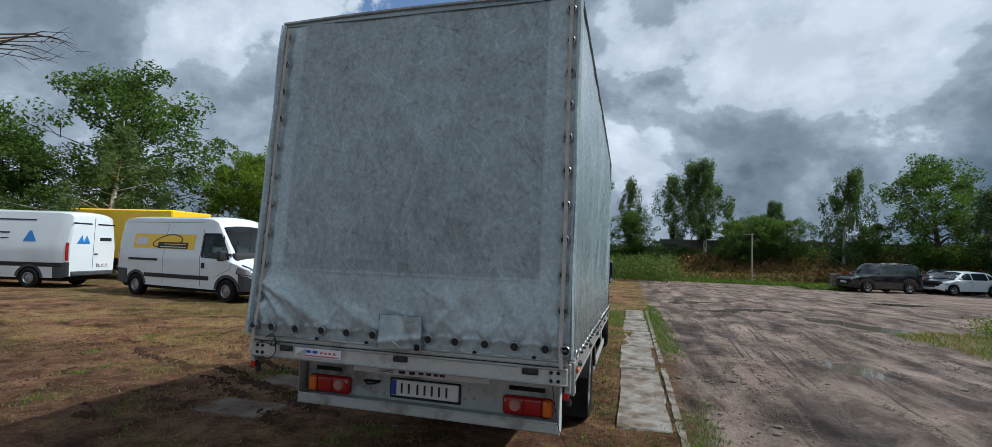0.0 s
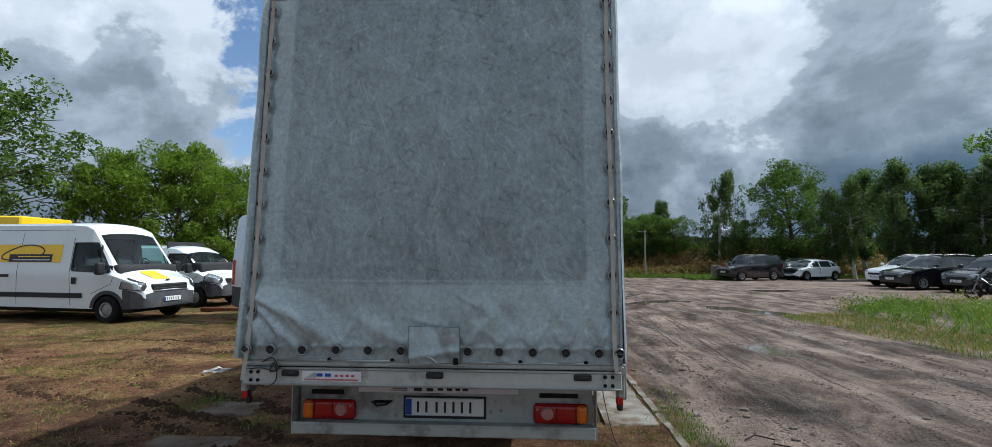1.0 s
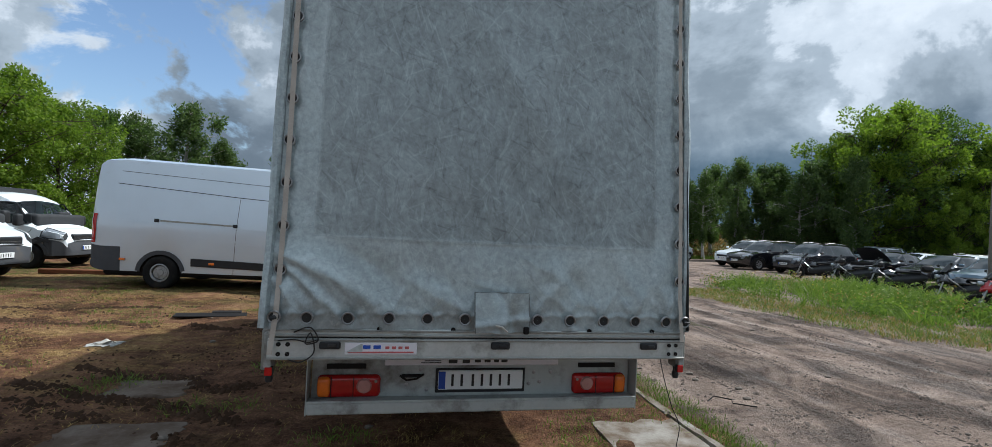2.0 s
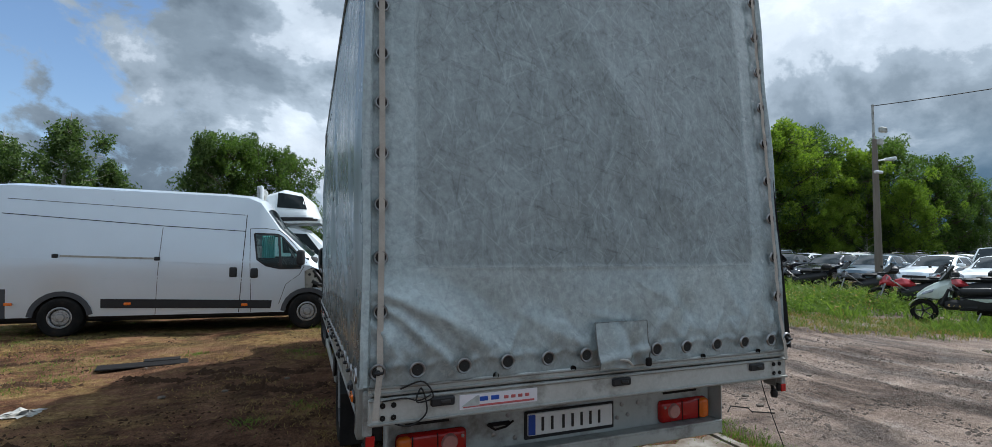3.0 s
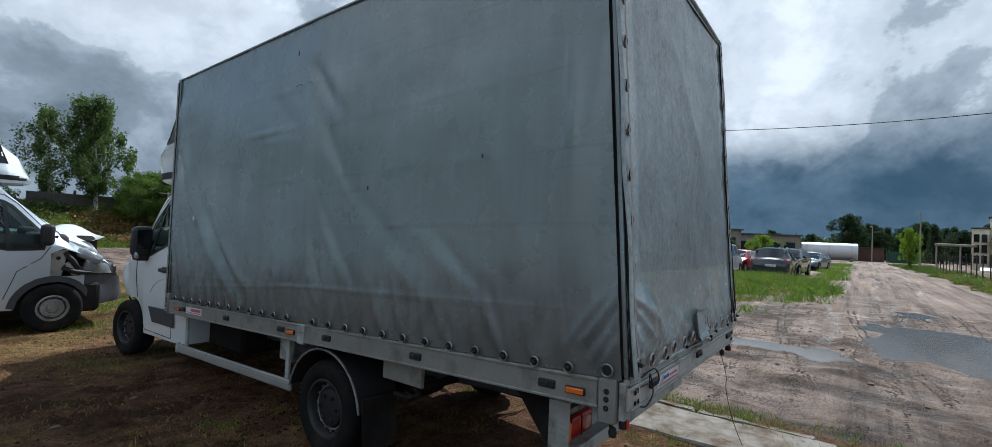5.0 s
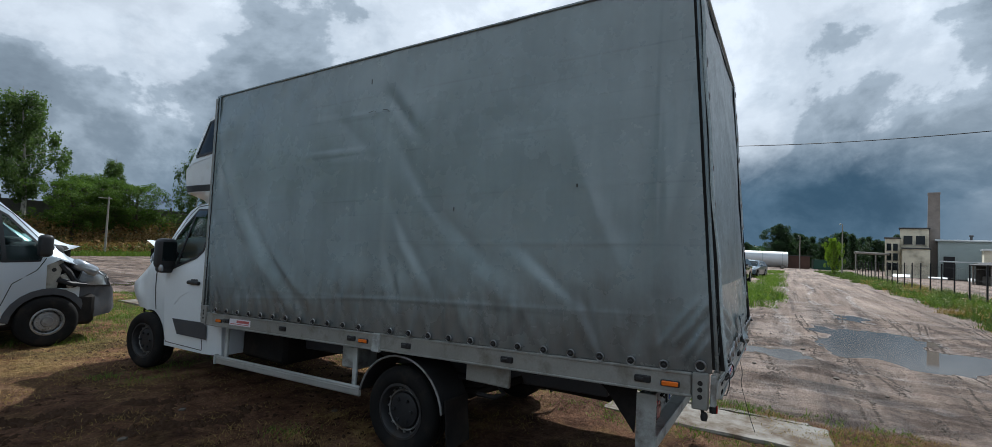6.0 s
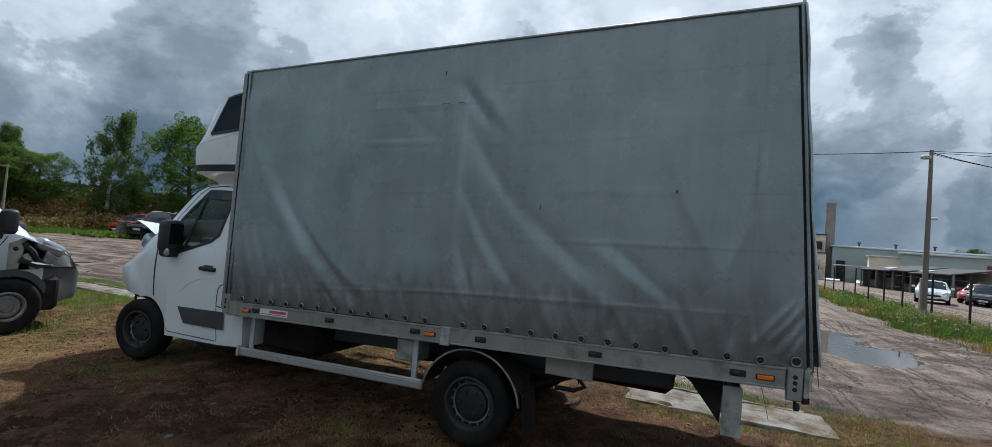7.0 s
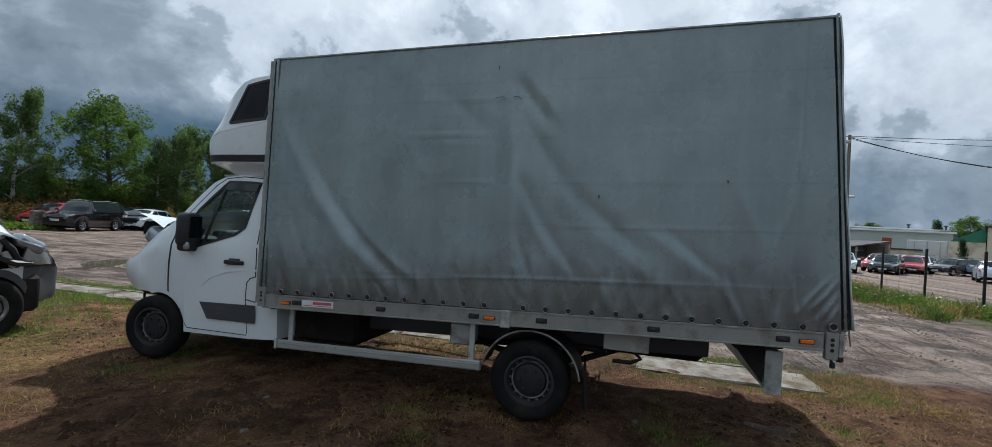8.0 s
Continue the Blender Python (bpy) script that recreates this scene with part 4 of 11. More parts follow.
def weed_bed(poly, box, n, hi, seed, flowers, material="weedleaf"):
    f = fuzzy(poly, 0.5, seed)
    fin = fuzzy(poly, 1.1, seed + 2)
    p = tufts(scatter(n, *box, seed, lambda x, y: f(x, y) * (0.06 + 0.94 * smooth01((value_noise(x, y, 0.6, seed + 9) + 0.18) / 0.40))), 8, 0.08, seed + 1)
    r = np.random.default_rng(seed + 5)
    h = hi * (0.18 + 0.82 * smooth01((value_noise(p[:, 0], p[:, 1], 0.9, seed + 3) + 0.5))) * (0.45 + 0.55 * fin(p[:, 0], p[:, 1])) * r.uniform(0.4, 1.1, len(p))
    blades("weeds", p, h, r.uniform(0.010, 0.028, len(p)), M[material], "lush knee-high green weeds", 1.5, seed + 6)
    q = p[r.uniform(0, 1, len(p)) < flowers]
    if len(q):
        k = np.repeat(q, 3, 0) + r.normal(0, 0.03, (len(q) * 3, 2))
        g = Geo()
        zz = ground_z(k[:, 0], k[:, 1])
        for (x, y), z in zip(k, zz):
            s, zt = r.uniform(0.012, 0.024), z + hi * r.uniform(0.45, 0.85)
            g.add([(x - s, y, zt), (x, y - s, zt + s * 0.5), (x + s, y, zt), (x, y + s, zt - s * 0.3)], [(0, 1, 2, 3)])
        solo("wild_flowers", g, M["flower" if seed % 2 else "yellowflower"], "small wild flowers among the weeds", "flowers", kind="stuff", smooth=0)


def crumbs(name, pts, size, material, label, seed, long=None):
    """Small flattened lumps; long: (length, turn) stretches each one along a heading."""
    r = np.random.default_rng(seed)
    n = len(pts)
    s = np.asarray(size, float)
    a = r.uniform(0, 2 * math.pi, n) if long is None else long[1]
    ca, sa = np.cos(a), np.sin(a)
    lx = s * (r.uniform(0.8, 1.6, n) if long is None else long[0])
    ly, lz = s * r.uniform(0.7, 1.1, n), s * r.uniform(0.45, 0.9, n)
    z = ground_z(pts[:, 0], pts[:, 1])
    base = np.array([(1, 0, -0.3), (0, 1, -0.2), (-1, 0, -0.2), (0, -1, -0.2), (0.25, 0.2, 1.0), (-0.3, -0.1, 0.85)])
    v = base[None] + r.normal(0, 0.16, (n, 6, 3))
    x, y = v[:, :, 0] * lx[:, None], v[:, :, 1] * ly[:, None]
    w = np.stack([pts[:, :1] + x * ca[:, None] - y * sa[:, None], pts[:, 1:] + x * sa[:, None] + y * ca[:, None], z[:, None] + v[:, :, 2] * lz[:, None]], -1)
    tri = np.array([(0, 1, 4), (1, 2, 5), (1, 5, 4), (2, 3, 5), (3, 0, 4), (3, 4, 5)])
    loops = (np.arange(n)[:, None, None] * 6 + tri[None]).ravel()
    me = bpy.data.meshes.new(name)
    me.vertices.add(n * 6)
    me.vertices.foreach_set("co", w.ravel())
    me.loops.add(len(loops))
    me.loops.foreach_set("vertex_index", loops)
    me.polygons.add(n * 6)
    me.polygons.foreach_set("loop_start", np.arange(0, n * 18, 3))
    me.update()
    me.validate()
    me.materials.append(material)
    return tagged(new(name, me), label, "soil", kind="stuff")


r1 = np.random.default_rng(77)
p = scatter(16000, -9, 0.0, 1.0, 12, 121, lambda x, y: smooth01((value_noise(x, y, 0.9, 131) + 0.15) / 0.5))
crumbs("soil_clods", p, 0.006 + 0.020 * r1.uniform(0, 1, len(p)) ** 3, M["clod"], "crumbling clods of dark brown soil", 122)
p = scatter(15000, 1.0, 13, -3.0, 14, 123, lambda x, y: smooth01((value_noise(x, y, 0.7, 132) - 0.05) / 0.4) * (1 - in_poly(BED)(x, y)))
crumbs("mud_lumps", p, 0.006 + 0.026 * r1.uniform(0, 1, len(p)) ** 3, M["mudlump"], "small lumps of churned grey-brown mud", 124)

# torn turf thrown up along old wheel marks in the soil
for k, (x0, y0, x1, y1) in enumerate(((-4.0, 8.4, -2.5, 7.87), (-3.6, 8.0, -2.4, 7.2), (-5.6, 6.3, -3.0, 5.4), (-5.2, 5.6, -2.7, 4.6), (-4.6, 8.2, -2.6, 7.0), (-8.0, 6.6, -3.0, 4.2), (-7.2, 8.4, -4.2, 8.0), (-3.4, 3.4, -1.2, 2.4), (-7.5, 5.2, -4.6, 3.6), (-9.0, 9.2, -5.0, 9.6))):
    n = 760
    t = r1.uniform(0, 1, n)
    c = np.stack([x0 + (x1 - x0) * t, y0 + (y1 - y0) * t], 1)
    c += r1.normal(0, 0.05, (n, 2)) + np.stack([0 * t, 0.12 * value_noise(t * 9, t * 0 + k, 1.0, 150 + k)], 1)
    c = c[value_noise(c[:, 0], c[:, 1], 2.2, 160 + k) > -0.25]
    crumbs("torn_turf", c, 0.009 + 0.034 * r1.uniform(0, 1, len(c)) ** 2.5, M["clod"], "dark torn turf along a wheel mark", 170 + k)


def treads(x0, y0, x1, y1, bend, seed):
    """Lugs that a tyre has pressed up out of the mud."""
    n = int(math.hypot(x1 - x0, y1 - y0) / 0.06)
    t = np.linspace(0, 1, n)
    x, y = x0 + (x1 - x0) * t, y0 + (y1 - y0) * t + bend * np.sin(t * math.pi)
    h = np.arctan2(np.gradient(y), np.gradient(x))
    pts, turn = [], []
    for off, skew in ((-0.07, 0.9), (0.07, -0.9)):
        pts.append(np.stack([x - np.sin(h) * off, y + np.cos(h) * off], 1))
        turn.append(h + math.pi / 2 + skew * 0.7)
    p, a = np.concatenate(pts), np.concatenate(turn)
    k = np.random.default_rng(seed).uniform(0, 1, len(p)) < 0.25 + 0.75 * (value_noise(p[:, 0], p[:, 1], 1.1, seed) > -0.15)
    p, a = p[k], a[k]
    crumbs("tyre_tracks", p, np.full(len(p), 0.014), M["mudlump"], "tyre tread pressed into the wet mud", seed, (3.0, a))


# furrows of churned mud that run along the track and up the yard
for k in range(22):
    n = 700
    t = r1.uniform(0, 1, n)
    if k < 14:
        y0 = -2.6 + 0.52 * k
        c = np.stack([1.2 + 14 * t ** 1.3, y0 + 0.35 * np.sin(t * 2.5 + k) + 0.05 * (k % 3) * t], 1)
    else:
        x0 = 1.5 + 0.62 * (k - 14)
        c = np.stack([x0 + 0.3 * np.sin(t * 3 + k), 3.5 + 15 * t ** 1.2], 1)
    c += r1.normal(0, 0.035, (n, 2))
    c = c[value_noise(c[:, 0], c[:, 1], 0.9, 190 + k) > -0.05]
    crumbs("mud_furrow", c, 0.007 + 0.020 * r1.uniform(0, 1, len(c)) ** 2, M["mudlump"], "furrow of churned wet mud", 210 + k)


for k, (x0, y0, x1, y1, bend) in enumerate(((3.2, 1.35, 12.5, 2.4, 0.25), (2.6, 2.7, 12.0, 3.9, 0.2), (3.0, 0.1, 13.0, -0.6, 0.3), (1.7, 3.0, 2.5, 14.0, 0.3), (2.9, 2.6, 4.2, 13.5, 0.4), (2.4, 5.4, 9.0, -1.6, 0.0), (3.6, 6.4, 10.5, -1.2, 0.2), (1.4, 1.9, 14.0, 1.2, 0.15), (1.2, 0.9, 14.0, 0.1, -0.2), (3.0, -1.2, 15.0, -1.9, 0.2), (2.0, 3.6, 9.0, 4.9, 0.3), (2.2, 4.0, 3.1, 14.0, -0.3))):
    treads(x0, y0, x1, y1, bend, 140 + k)


weed_bed(BED, (6, 19, 5, 19), 11000, 0.55, 71, 0.006)
weed_bed(BED, (6, 19, 5, 19), 1500, 0.60, 82, 0.03)
weed_bed(BED2, (10, 25, 2.5, 9.5), 6400, 0.55, 93, 0.006)
weed_bed(BED4, (8, 11.4, 3.7, 5.4), 420, 0.22, 95, 0.004)
weed_bed([(9.0, 7.0), (9.8, 6.0), (11.4, 5.7), (12.8, 6.0), (14.6, 6.6), (14.4, 7.6), (11.6, 8.0), (9.8, 8.6)], (8.6, 15, 5.4, 9), 3800, 0.46, 151, 0.004)
weed_bed(BED5, (24, 75, 2.5, 6.8), 3600, 0.40, 97, 0.004)
weed_bed(BED3, (7, 46, -6.2, -2.0), 7600, 0.50, 105, 0.02, "scrub")
weed_bed(BED3, (7, 46, -6.2, -2.0), 3500, 0.45, 115, 0.0, "drygrass")
weed_bed(BED3, (46, 86, -6.2, -1.0), 5500, 0.50, 125, 0.0, "scrub")

# a worn, dry margin in front of the weeds
edge_in, edge_out = fuzzy(BED, 0.7, 95), fuzzy([(6.4, 14.8), (6.4, 10.1), (6.6, 8.2), (7.2, 6.9), (9.0, 5.5), (13.2, 5.0), (14.2, 6.8), (10.8, 8.0), (9.3, 10.0), (8.8, 14.4)], 0.5, 97)
p = tufts(scatter(4600, 5.5, 14.5, 4.5, 15, 96, edge_out), 8, 0.09, 98)
blades("dry_margin", p, r0.uniform(0.02, 0.12, len(p)), r0.uniform(0.006, 0.012, len(p)), M["drygrass"], "dry yellow grass along the edge of the weeds", 1.8, 99)
p = tufts(scatter(4400, 5.5, 14.5, 4.5, 15, 100, edge_out), 8, 0.07, 101)
blades("green_margin", p, r0.uniform(0.02, 0.14, len(p)), r0.uniform(0.006, 0.014, len(p)), M["grass"], "short green grass along the edge of the weeds", 1.6, 102)

# green verge between the parked van and the road, and straw worn thin beside the lorry
verge = fuzzy([(-3.2, 12.4), (-2.2, 11.2), (-0.8, 11.5), (-0.1, 12.5), (1.2, 15.0), (0.6, 16.6), (-1.2, 14.2)], 0.5, 141)
p = tufts(scatter(2600, -4.0, 2.4, 10.5, 17.5, 142, lambda x, y: verge(x, y) * clear_of_tyres(x, y) * smooth01((value_noise(x, y, 0.8, 143) + 0.40) / 0.5)), 10, 0.07, 144)
blades("verge_grass", p, r0.uniform(0.03, 0.12, len(p)), r0.uniform(0.005, 0.011, len(p)), M["grass"], "short green grass on the verge beside the van", 1.5, 145)
c = np.array([(-2.85, 6.6), (-2.5, 6.2), (-1.95, 6.5), (-2.3, 5.6), (-1.9, 5.3), (-1.1, 5.1), (-2.5, 8.8), (-2.9, 9.4), (-3.6, 9.2), (-1.6, 4.3), (-3.3, 7.6), (-0.7, 6.9)])
p = tufts(tufts(c, 26, 0.22, 146), 16, 0.05, 147)
blades("straw_patch", p, r0.uniform(0.012, 0.055, len(p)), r0.uniform(0.003, 0.006, len(p)), M["drygrass"], "pale dry grass left standing in worn patches", 2.6, 148)

# single green tufts in the trodden soil
c = np.concatenate([scatter(24, -8.5, -0.6, 1.6, 10.5, 104), np.array([(-2.2, 3.9), (-3.0, 3.2), (-1.34, 2.64), (-1.7, 2.2), (-0.3, 1.9), (-4.3, 5.4)])])
p = tufts(c, 130, 0.10, 106)
blades("grass_tufts", p, r0.uniform(0.015, 0.065, len(p)), r0.uniform(0.004, 0.010, len(p)), M["weedleaf"], "small green tufts in the trodden soil", 1.8, 107)
p = tufts(scatter(520, -9, -0.4, 1.2, 11, 108), 40, 0.11, 109)
blades("straw_litter", p, r0.uniform(0.008, 0.03, len(p)), r0.uniform(0.004, 0.009, len(p)), M["drygrass"], "scattered broken straw on the soil", 4.5, 110)

# ---------------------------------------------------------------- vehicle bodies


class Shell:
    """A car body: cross-sections set along its length; +y is forward, z = 0 the road."""

    def __init__(self, top, belt, sill, half, roof_half, wheels, radius, crown=0.05, step=0.05, arch=0.07, dent=None):
        self.top, self.belt0 = lerp_table(top), lerp_table(belt)
        self.half, self.roof = lerp_table(half), lerp_table(roof_half)
        self.sill, self.wheels, self.radius, self.crown, self.dent = lerp_table(sill), wheels, radius + arch, crown, dent
        y0, y1 = top[0][0], top[-1][0]
        n = max(8, int(round((y1 - y0) / step)))
        ys = set(np.round(np.linspace(y0, y1, n + 1), 4))
        for w in wheels:
            for a in np.linspace(0, math.pi, 13):
                yy = w + self.radius * math.cos(a)
                if y0 < yy < y1:
                    ys.add(round(yy, 4))
        for t in (top, half):
            for p in t:
                ys.add(round(p[0], 4))
        self.ys = sorted(ys)
        self.rows = [self.section(y) for y in self.ys]

    def bottom(self, y):
        z = self.sill(y)
        for w in self.wheels:
            d = abs(y - w)
            if d < self.radius:
                z = max(z, 0.32 + math.sqrt(self.radius ** 2 - d * d))
        return z

    def section(self, y):
        zt = self.top(y)
        bl = min(self.belt0(y), zt - 0.07)
        zb = min(self.bottom(y), bl - 0.04)
        hw, tw = self.half(y), min(self.roof(y), self.half(y) * 0.985)
        ze = max(zt - self.crown - 0.03, bl + 0.02)
        pts = []
        for k in range(7):
            f = k / 6
            tuck = 0.035 * (1 - f) ** 2 + 0.006 * (f - 0.6) ** 2
            pts.append((hw - tuck, zb + (bl - zb) * f))
        for k in range(1, 6):
            f = k / 5
            pts.append((hw * 0.992 + (tw - hw * 0.992) * (0.75 * f + 0.25 * f * f), bl + (ze - bl) * f))
        for k in range(1, 6):
            a = k / 5
            pts.append((tw * (1 - a) * (1 + 0.25 * a * (1 - a)) if k < 5 else 0.0, ze + (zt - ze) * math.sin(a * math.pi / 2) ** 0.75))
        return pts

    def side(self, y, z):
        """Half-width of the body at a place on its side."""
        p = self.section(y)[:12]
        return float(np.interp(z, [q[1] for q in p], [q[0] for q in p]))

    def over(self, x, y):
        """Height of the upper skin at a place seen from above."""
        p = self.section(y)[11:]
        return float(np.interp(abs(x), [q[0] for q in p][::-1], [q[1] for q in p][::-1]))

    def skin(self, pick=None):
        """Body faces as a mesh; pick(y, row) chooses cells."""
        g = Geo()
        n = len(self.rows[0])
        full = []
        for y, row in zip(self.ys, self.rows):
            ring = [(-w, y, z) for w, z in row] + [(w, y, z) for w, z in row[-2::-1]]
            if self.dent:
                ring = [self.dent(p) for p in ring]
            full.append(ring)
        w = len(full[0])
        vs = [p for ring in full for p in ring]
        fs = []
        for i in range(len(full) - 1):
            for j in range(w - 1):
                row = j if j < n - 1 else 2 * n - 3 - j
                if pick is None or pick((self.ys[i] + self.ys[i + 1]) / 2, row):
                    fs.append((i * w + j, (i + 1) * w + j, (i + 1) * w + j + 1, i * w + j + 1))
        if pick is None or pick(self.ys[0], -1):
            fs.append(tuple(range(w)))
        if pick is None or pick(self.ys[-1], -1):
            fs.append(tuple(range(len(vs) - 1, len(vs) - w - 1, -1)))
        used = sorted({i for q in fs for i in q})
        at = {k: i for i, k in enumerate(used)}
        g.add([vs[i] for i in used], [tuple(at[i] for i in q) for q in fs])
        return g

    def on_side(self, quad, sgn, n=8, m=5, out=0.004):
        """A sheet laid on the side: four corners (y, z), in order round it."""
        a, b, c, d = quad
        p = []
        for i in range(n + 1):
            row = []
            for j in range(m + 1):
                u, v = i / n, j / m
                y = (a[0] * (1 - u) + b[0] * u) * (1 - v) + (d[0] * (1 - u) + c[0] * u) * v
                z = (a[1] * (1 - u) + b[1] * u) * (1 - v) + (d[1] * (1 - u) + c[1] * u) * v
                q = (sgn * (self.side(y, z) + out), y, z)
                row.append(self.dent(q) if self.dent else q)
            p.append(row)
        return Geo().grid(p)

    def strip(self, pts, sgn, w=0.009, out=0.002):
        """A narrow line along points (y, z) of the side: a shut line or moulding."""
        g = Geo()
        fine = []
        for a, b in zip(pts, pts[1:]):
            k = max(2, int(math.hypot(b[0] - a[0], b[1] - a[1]) / 0.08))
            fine += [(a[0] + (b[0] - a[0]) * i / k, a[1] + (b[1] - a[1]) * i / k) for i in range(k)]
        fine.append(pts[-1])
        rows = []
        for i, (y, z) in enumerate(fine):
            q0, q1 = fine[max(0, i - 1)], fine[min(len(fine) - 1, i + 1)]
            ty, tz = q1[0] - q0[0], q1[1] - q0[1]
            ln = math.hypot(ty, tz) or 1
            ny, nz = -tz / ln * w / 2, ty / ln * w / 2
            row = []
            for s, o in ((-1, 0), (-1, out), (1, out), (1, 0)):
                yy, zz = y + s * ny, z + s * nz
                q = (sgn * (self.side(yy, zz) + o), yy, zz)
                row.append(self.dent(q) if self.dent else q)
            rows.append(row)
        return g.grid(rows)

    def on_top(self, y0, y1, share0, share1, n=10, m=12, out=0.005):
        """A sheet on the upper skin between two stations: the windscreen, a bonnet stripe."""
        p = []
        for i in range(n + 1):
            y = y0 + (y1 - y0) * i / n
            sh = share0 + (share1 - share0) * i / n
            row = []
            for j in range(m + 1):
                x = self.roof(y) * sh * (2 * j / m - 1)
                z = self.over(x, y)
                dz = self.over(x, y + 0.02) - self.over(x, y - 0.02)
                nrm = Vector((0, -dz, 0.04)).normalized()
                q = (x, y + nrm.y * out, z + nrm.z * out)
                row.append(self.dent(q) if self.dent else q)
            p.append(row)
        return Geo().grid(p)


WHEELS = {}


def wheel_meshes(r, w, style):
    key = (round(r, 3), round(w, 3), style)
    if key not in WHEELS:
        rr = r * (0.53 if style == "steel" else 0.62)
        tyre = Geo().lathe([(rr, -w * 0.42), (rr + 0.02, -w * 0.5), (r - 0.045, -w * 0.52), (r - 0.012, -w * 0.42), (r, -w * 0.30), (r, -w * 0.17), (r - 0.010, -w * 0.16), (r - 0.010, -w * 0.11), (r, -w * 0.10), (r, w * 0.10), (r - 0.010, w * 0.11), (r - 0.010, w * 0.16), (r, w * 0.17), (r, w * 0.30), (r - 0.012, w * 0.42), (r - 0.045, w * 0.52), (rr + 0.02, w * 0.5), (rr, w * 0.42)], 36, "x")
        rim = Geo()
        if style == "deep":
            rim.lathe([(rr + 0.004, -w * 0.46), (rr - 0.015, -w * 0.47), (rr - 0.03, -w * 0.34), (rr * 0.86, -w * 0.10), (rr * 0.66, -w * 0.16), (rr * 0.60, -w * 0.10), (0.001, -w * 0.08)], 36, "x")
        elif style == "steel":
            rim.lathe([(rr + 0.004, -w * 0.46), (rr - 0.015, -w * 0.47), (rr - 0.03, -w * 0.36), (rr * 0.86, -w * 0.20), (rr * 0.72, -w * 0.33), (rr * 0.40, -w * 0.34), (rr * 0.34, -w * 0.42), (0.001, -w * 0.43)], 32, "x")
            for k in range(10):
                a = 2 * math.pi * k / 10
                rim.box((-w * 0.33, rr * 0.56 * math.cos(a), rr * 0.56 * math.sin(a)), (0.025, 0.022, 0.022), 0.005, Matrix.Rotation(a, 3, "X"))
        else:
            rim.lathe([(rr + 0.004, -w * 0.46), (rr - 0.015, -w * 0.47), (rr - 0.03, -w * 0.36), (rr * 0.90, -w * 0.05), (0.03, -w * 0.02)], 28, "x")
            for k in range(5 if style == "five" else 7):
                a = 2 * math.pi * k / (5 if style == "five" else 7)
                rim.box((-w * 0.38, rr * 0.5 * math.cos(a), rr * 0.5 * math.sin(a)), (0.03, rr * 0.92, rr * 0.20), 0.008, Matrix.Rotation(a, 3, "X"))
            rim.lathe([(rr * 0.22, -w * 0.30), (rr * 0.2, -w * 0.46), (0.001, -w * 0.47)], 16, "x")
        WHEELS[key] = (mesh_of("tyre", tyre, M["rubber"]), mesh_of("rim", rim, M["rimdark" if style == "deep" else "rim"], 30))
    return WHEELS[key]


def hub_cap(r, w):
    """The black cap in the middle of a lorry wheel."""
    key = ("cap", round(r, 3))
    if key not in WHEELS:
        rr = r * 0.62
        g = Geo().lathe([(rr * 0.64, -w * 0.10), (rr * 0.63, -w * 0.24), (rr * 0.50, -w * 0.29), (0.001, -w * 0.30)], 30, "x")
        for k in range(6):
            a = 2 * math.pi * k / 6
            g.lathe([(0.016, 0), (0.014, -0.018), (0.001, -0.02)], 8, "x", (-w * 0.29, rr * 0.42 * math.cos(a), rr * 0.42 * math.sin(a)))
        WHEELS[key] = mesh_of("hub_cap", g, M["black"])
    return WHEELS[key]


def add_wheel(parent, x, y, z, r, w, style, turn=0.0):
    """A wheel whose face looks to the side that x lies on."""
    tyre, rim = wheel_meshes(r, w, style)
    ob = part("wheel", tyre, None, parent)
    ob.matrix_local = pose(x, y, z, 0, 0, (0 if x < 0 else 180) + turn)
    part("rim", rim, None, ob)
    if style == "steel":
        key = ("holes", round(r, 3), round(w, 3))
        if key not in WHEELS:
            WHEELS[key] = mesh_of("rim_hole", Geo().lathe([(r * 0.053, 0), (0.001, -0.001)], 8, "x"), M["cable"])
        for k in range(12):
            a, rr = 2 * math.pi * k / 12, r * 0.62 * 0.74
            part("rim_hole", WHEELS[key], None, ob).matrix_local = pose(-w * 0.345, rr * math.cos(a), rr * math.sin(a))
    if style == "deep":
        part("hub_cap", hub_cap(r, w), None, ob, "black hub cap")
        key = ("trim", round(r, 3), round(w, 3))
        if key not in WHEELS:
            rr = r * 0.62
            WHEELS[key] = mesh_of("trim_ring", Geo().lathe([(rr * 0.70, -w * 0.10), (rr * 0.705, -w * 0.20), (rr * 0.735, -w * 0.22), (rr * 0.765, -w * 0.19), (rr * 0.77, -w * 0.10)], 36, "x"), M["rimgrey"])
        part("trim_ring", WHEELS[key], None, ob, "dusty grey ring round the hub")
        key = ("slots", round(r, 3), round(w, 3))
        if key not in WHEELS:
            WHEELS[key] = mesh_of("rim_lug", Geo().box((0, 0, 0), (0.016, 0.030, 0.020), 0.005), M["rimgrey"])
        for k in range(16):
            a, rr = 2 * math.pi * k / 16, r * 0.62 * 0.83
            part("rim_lug", WHEELS[key], None, ob).matrix_local = pose(-w * 0.135, rr * math.cos(a), rr * math.sin(a), math.degrees(a))
    return ob


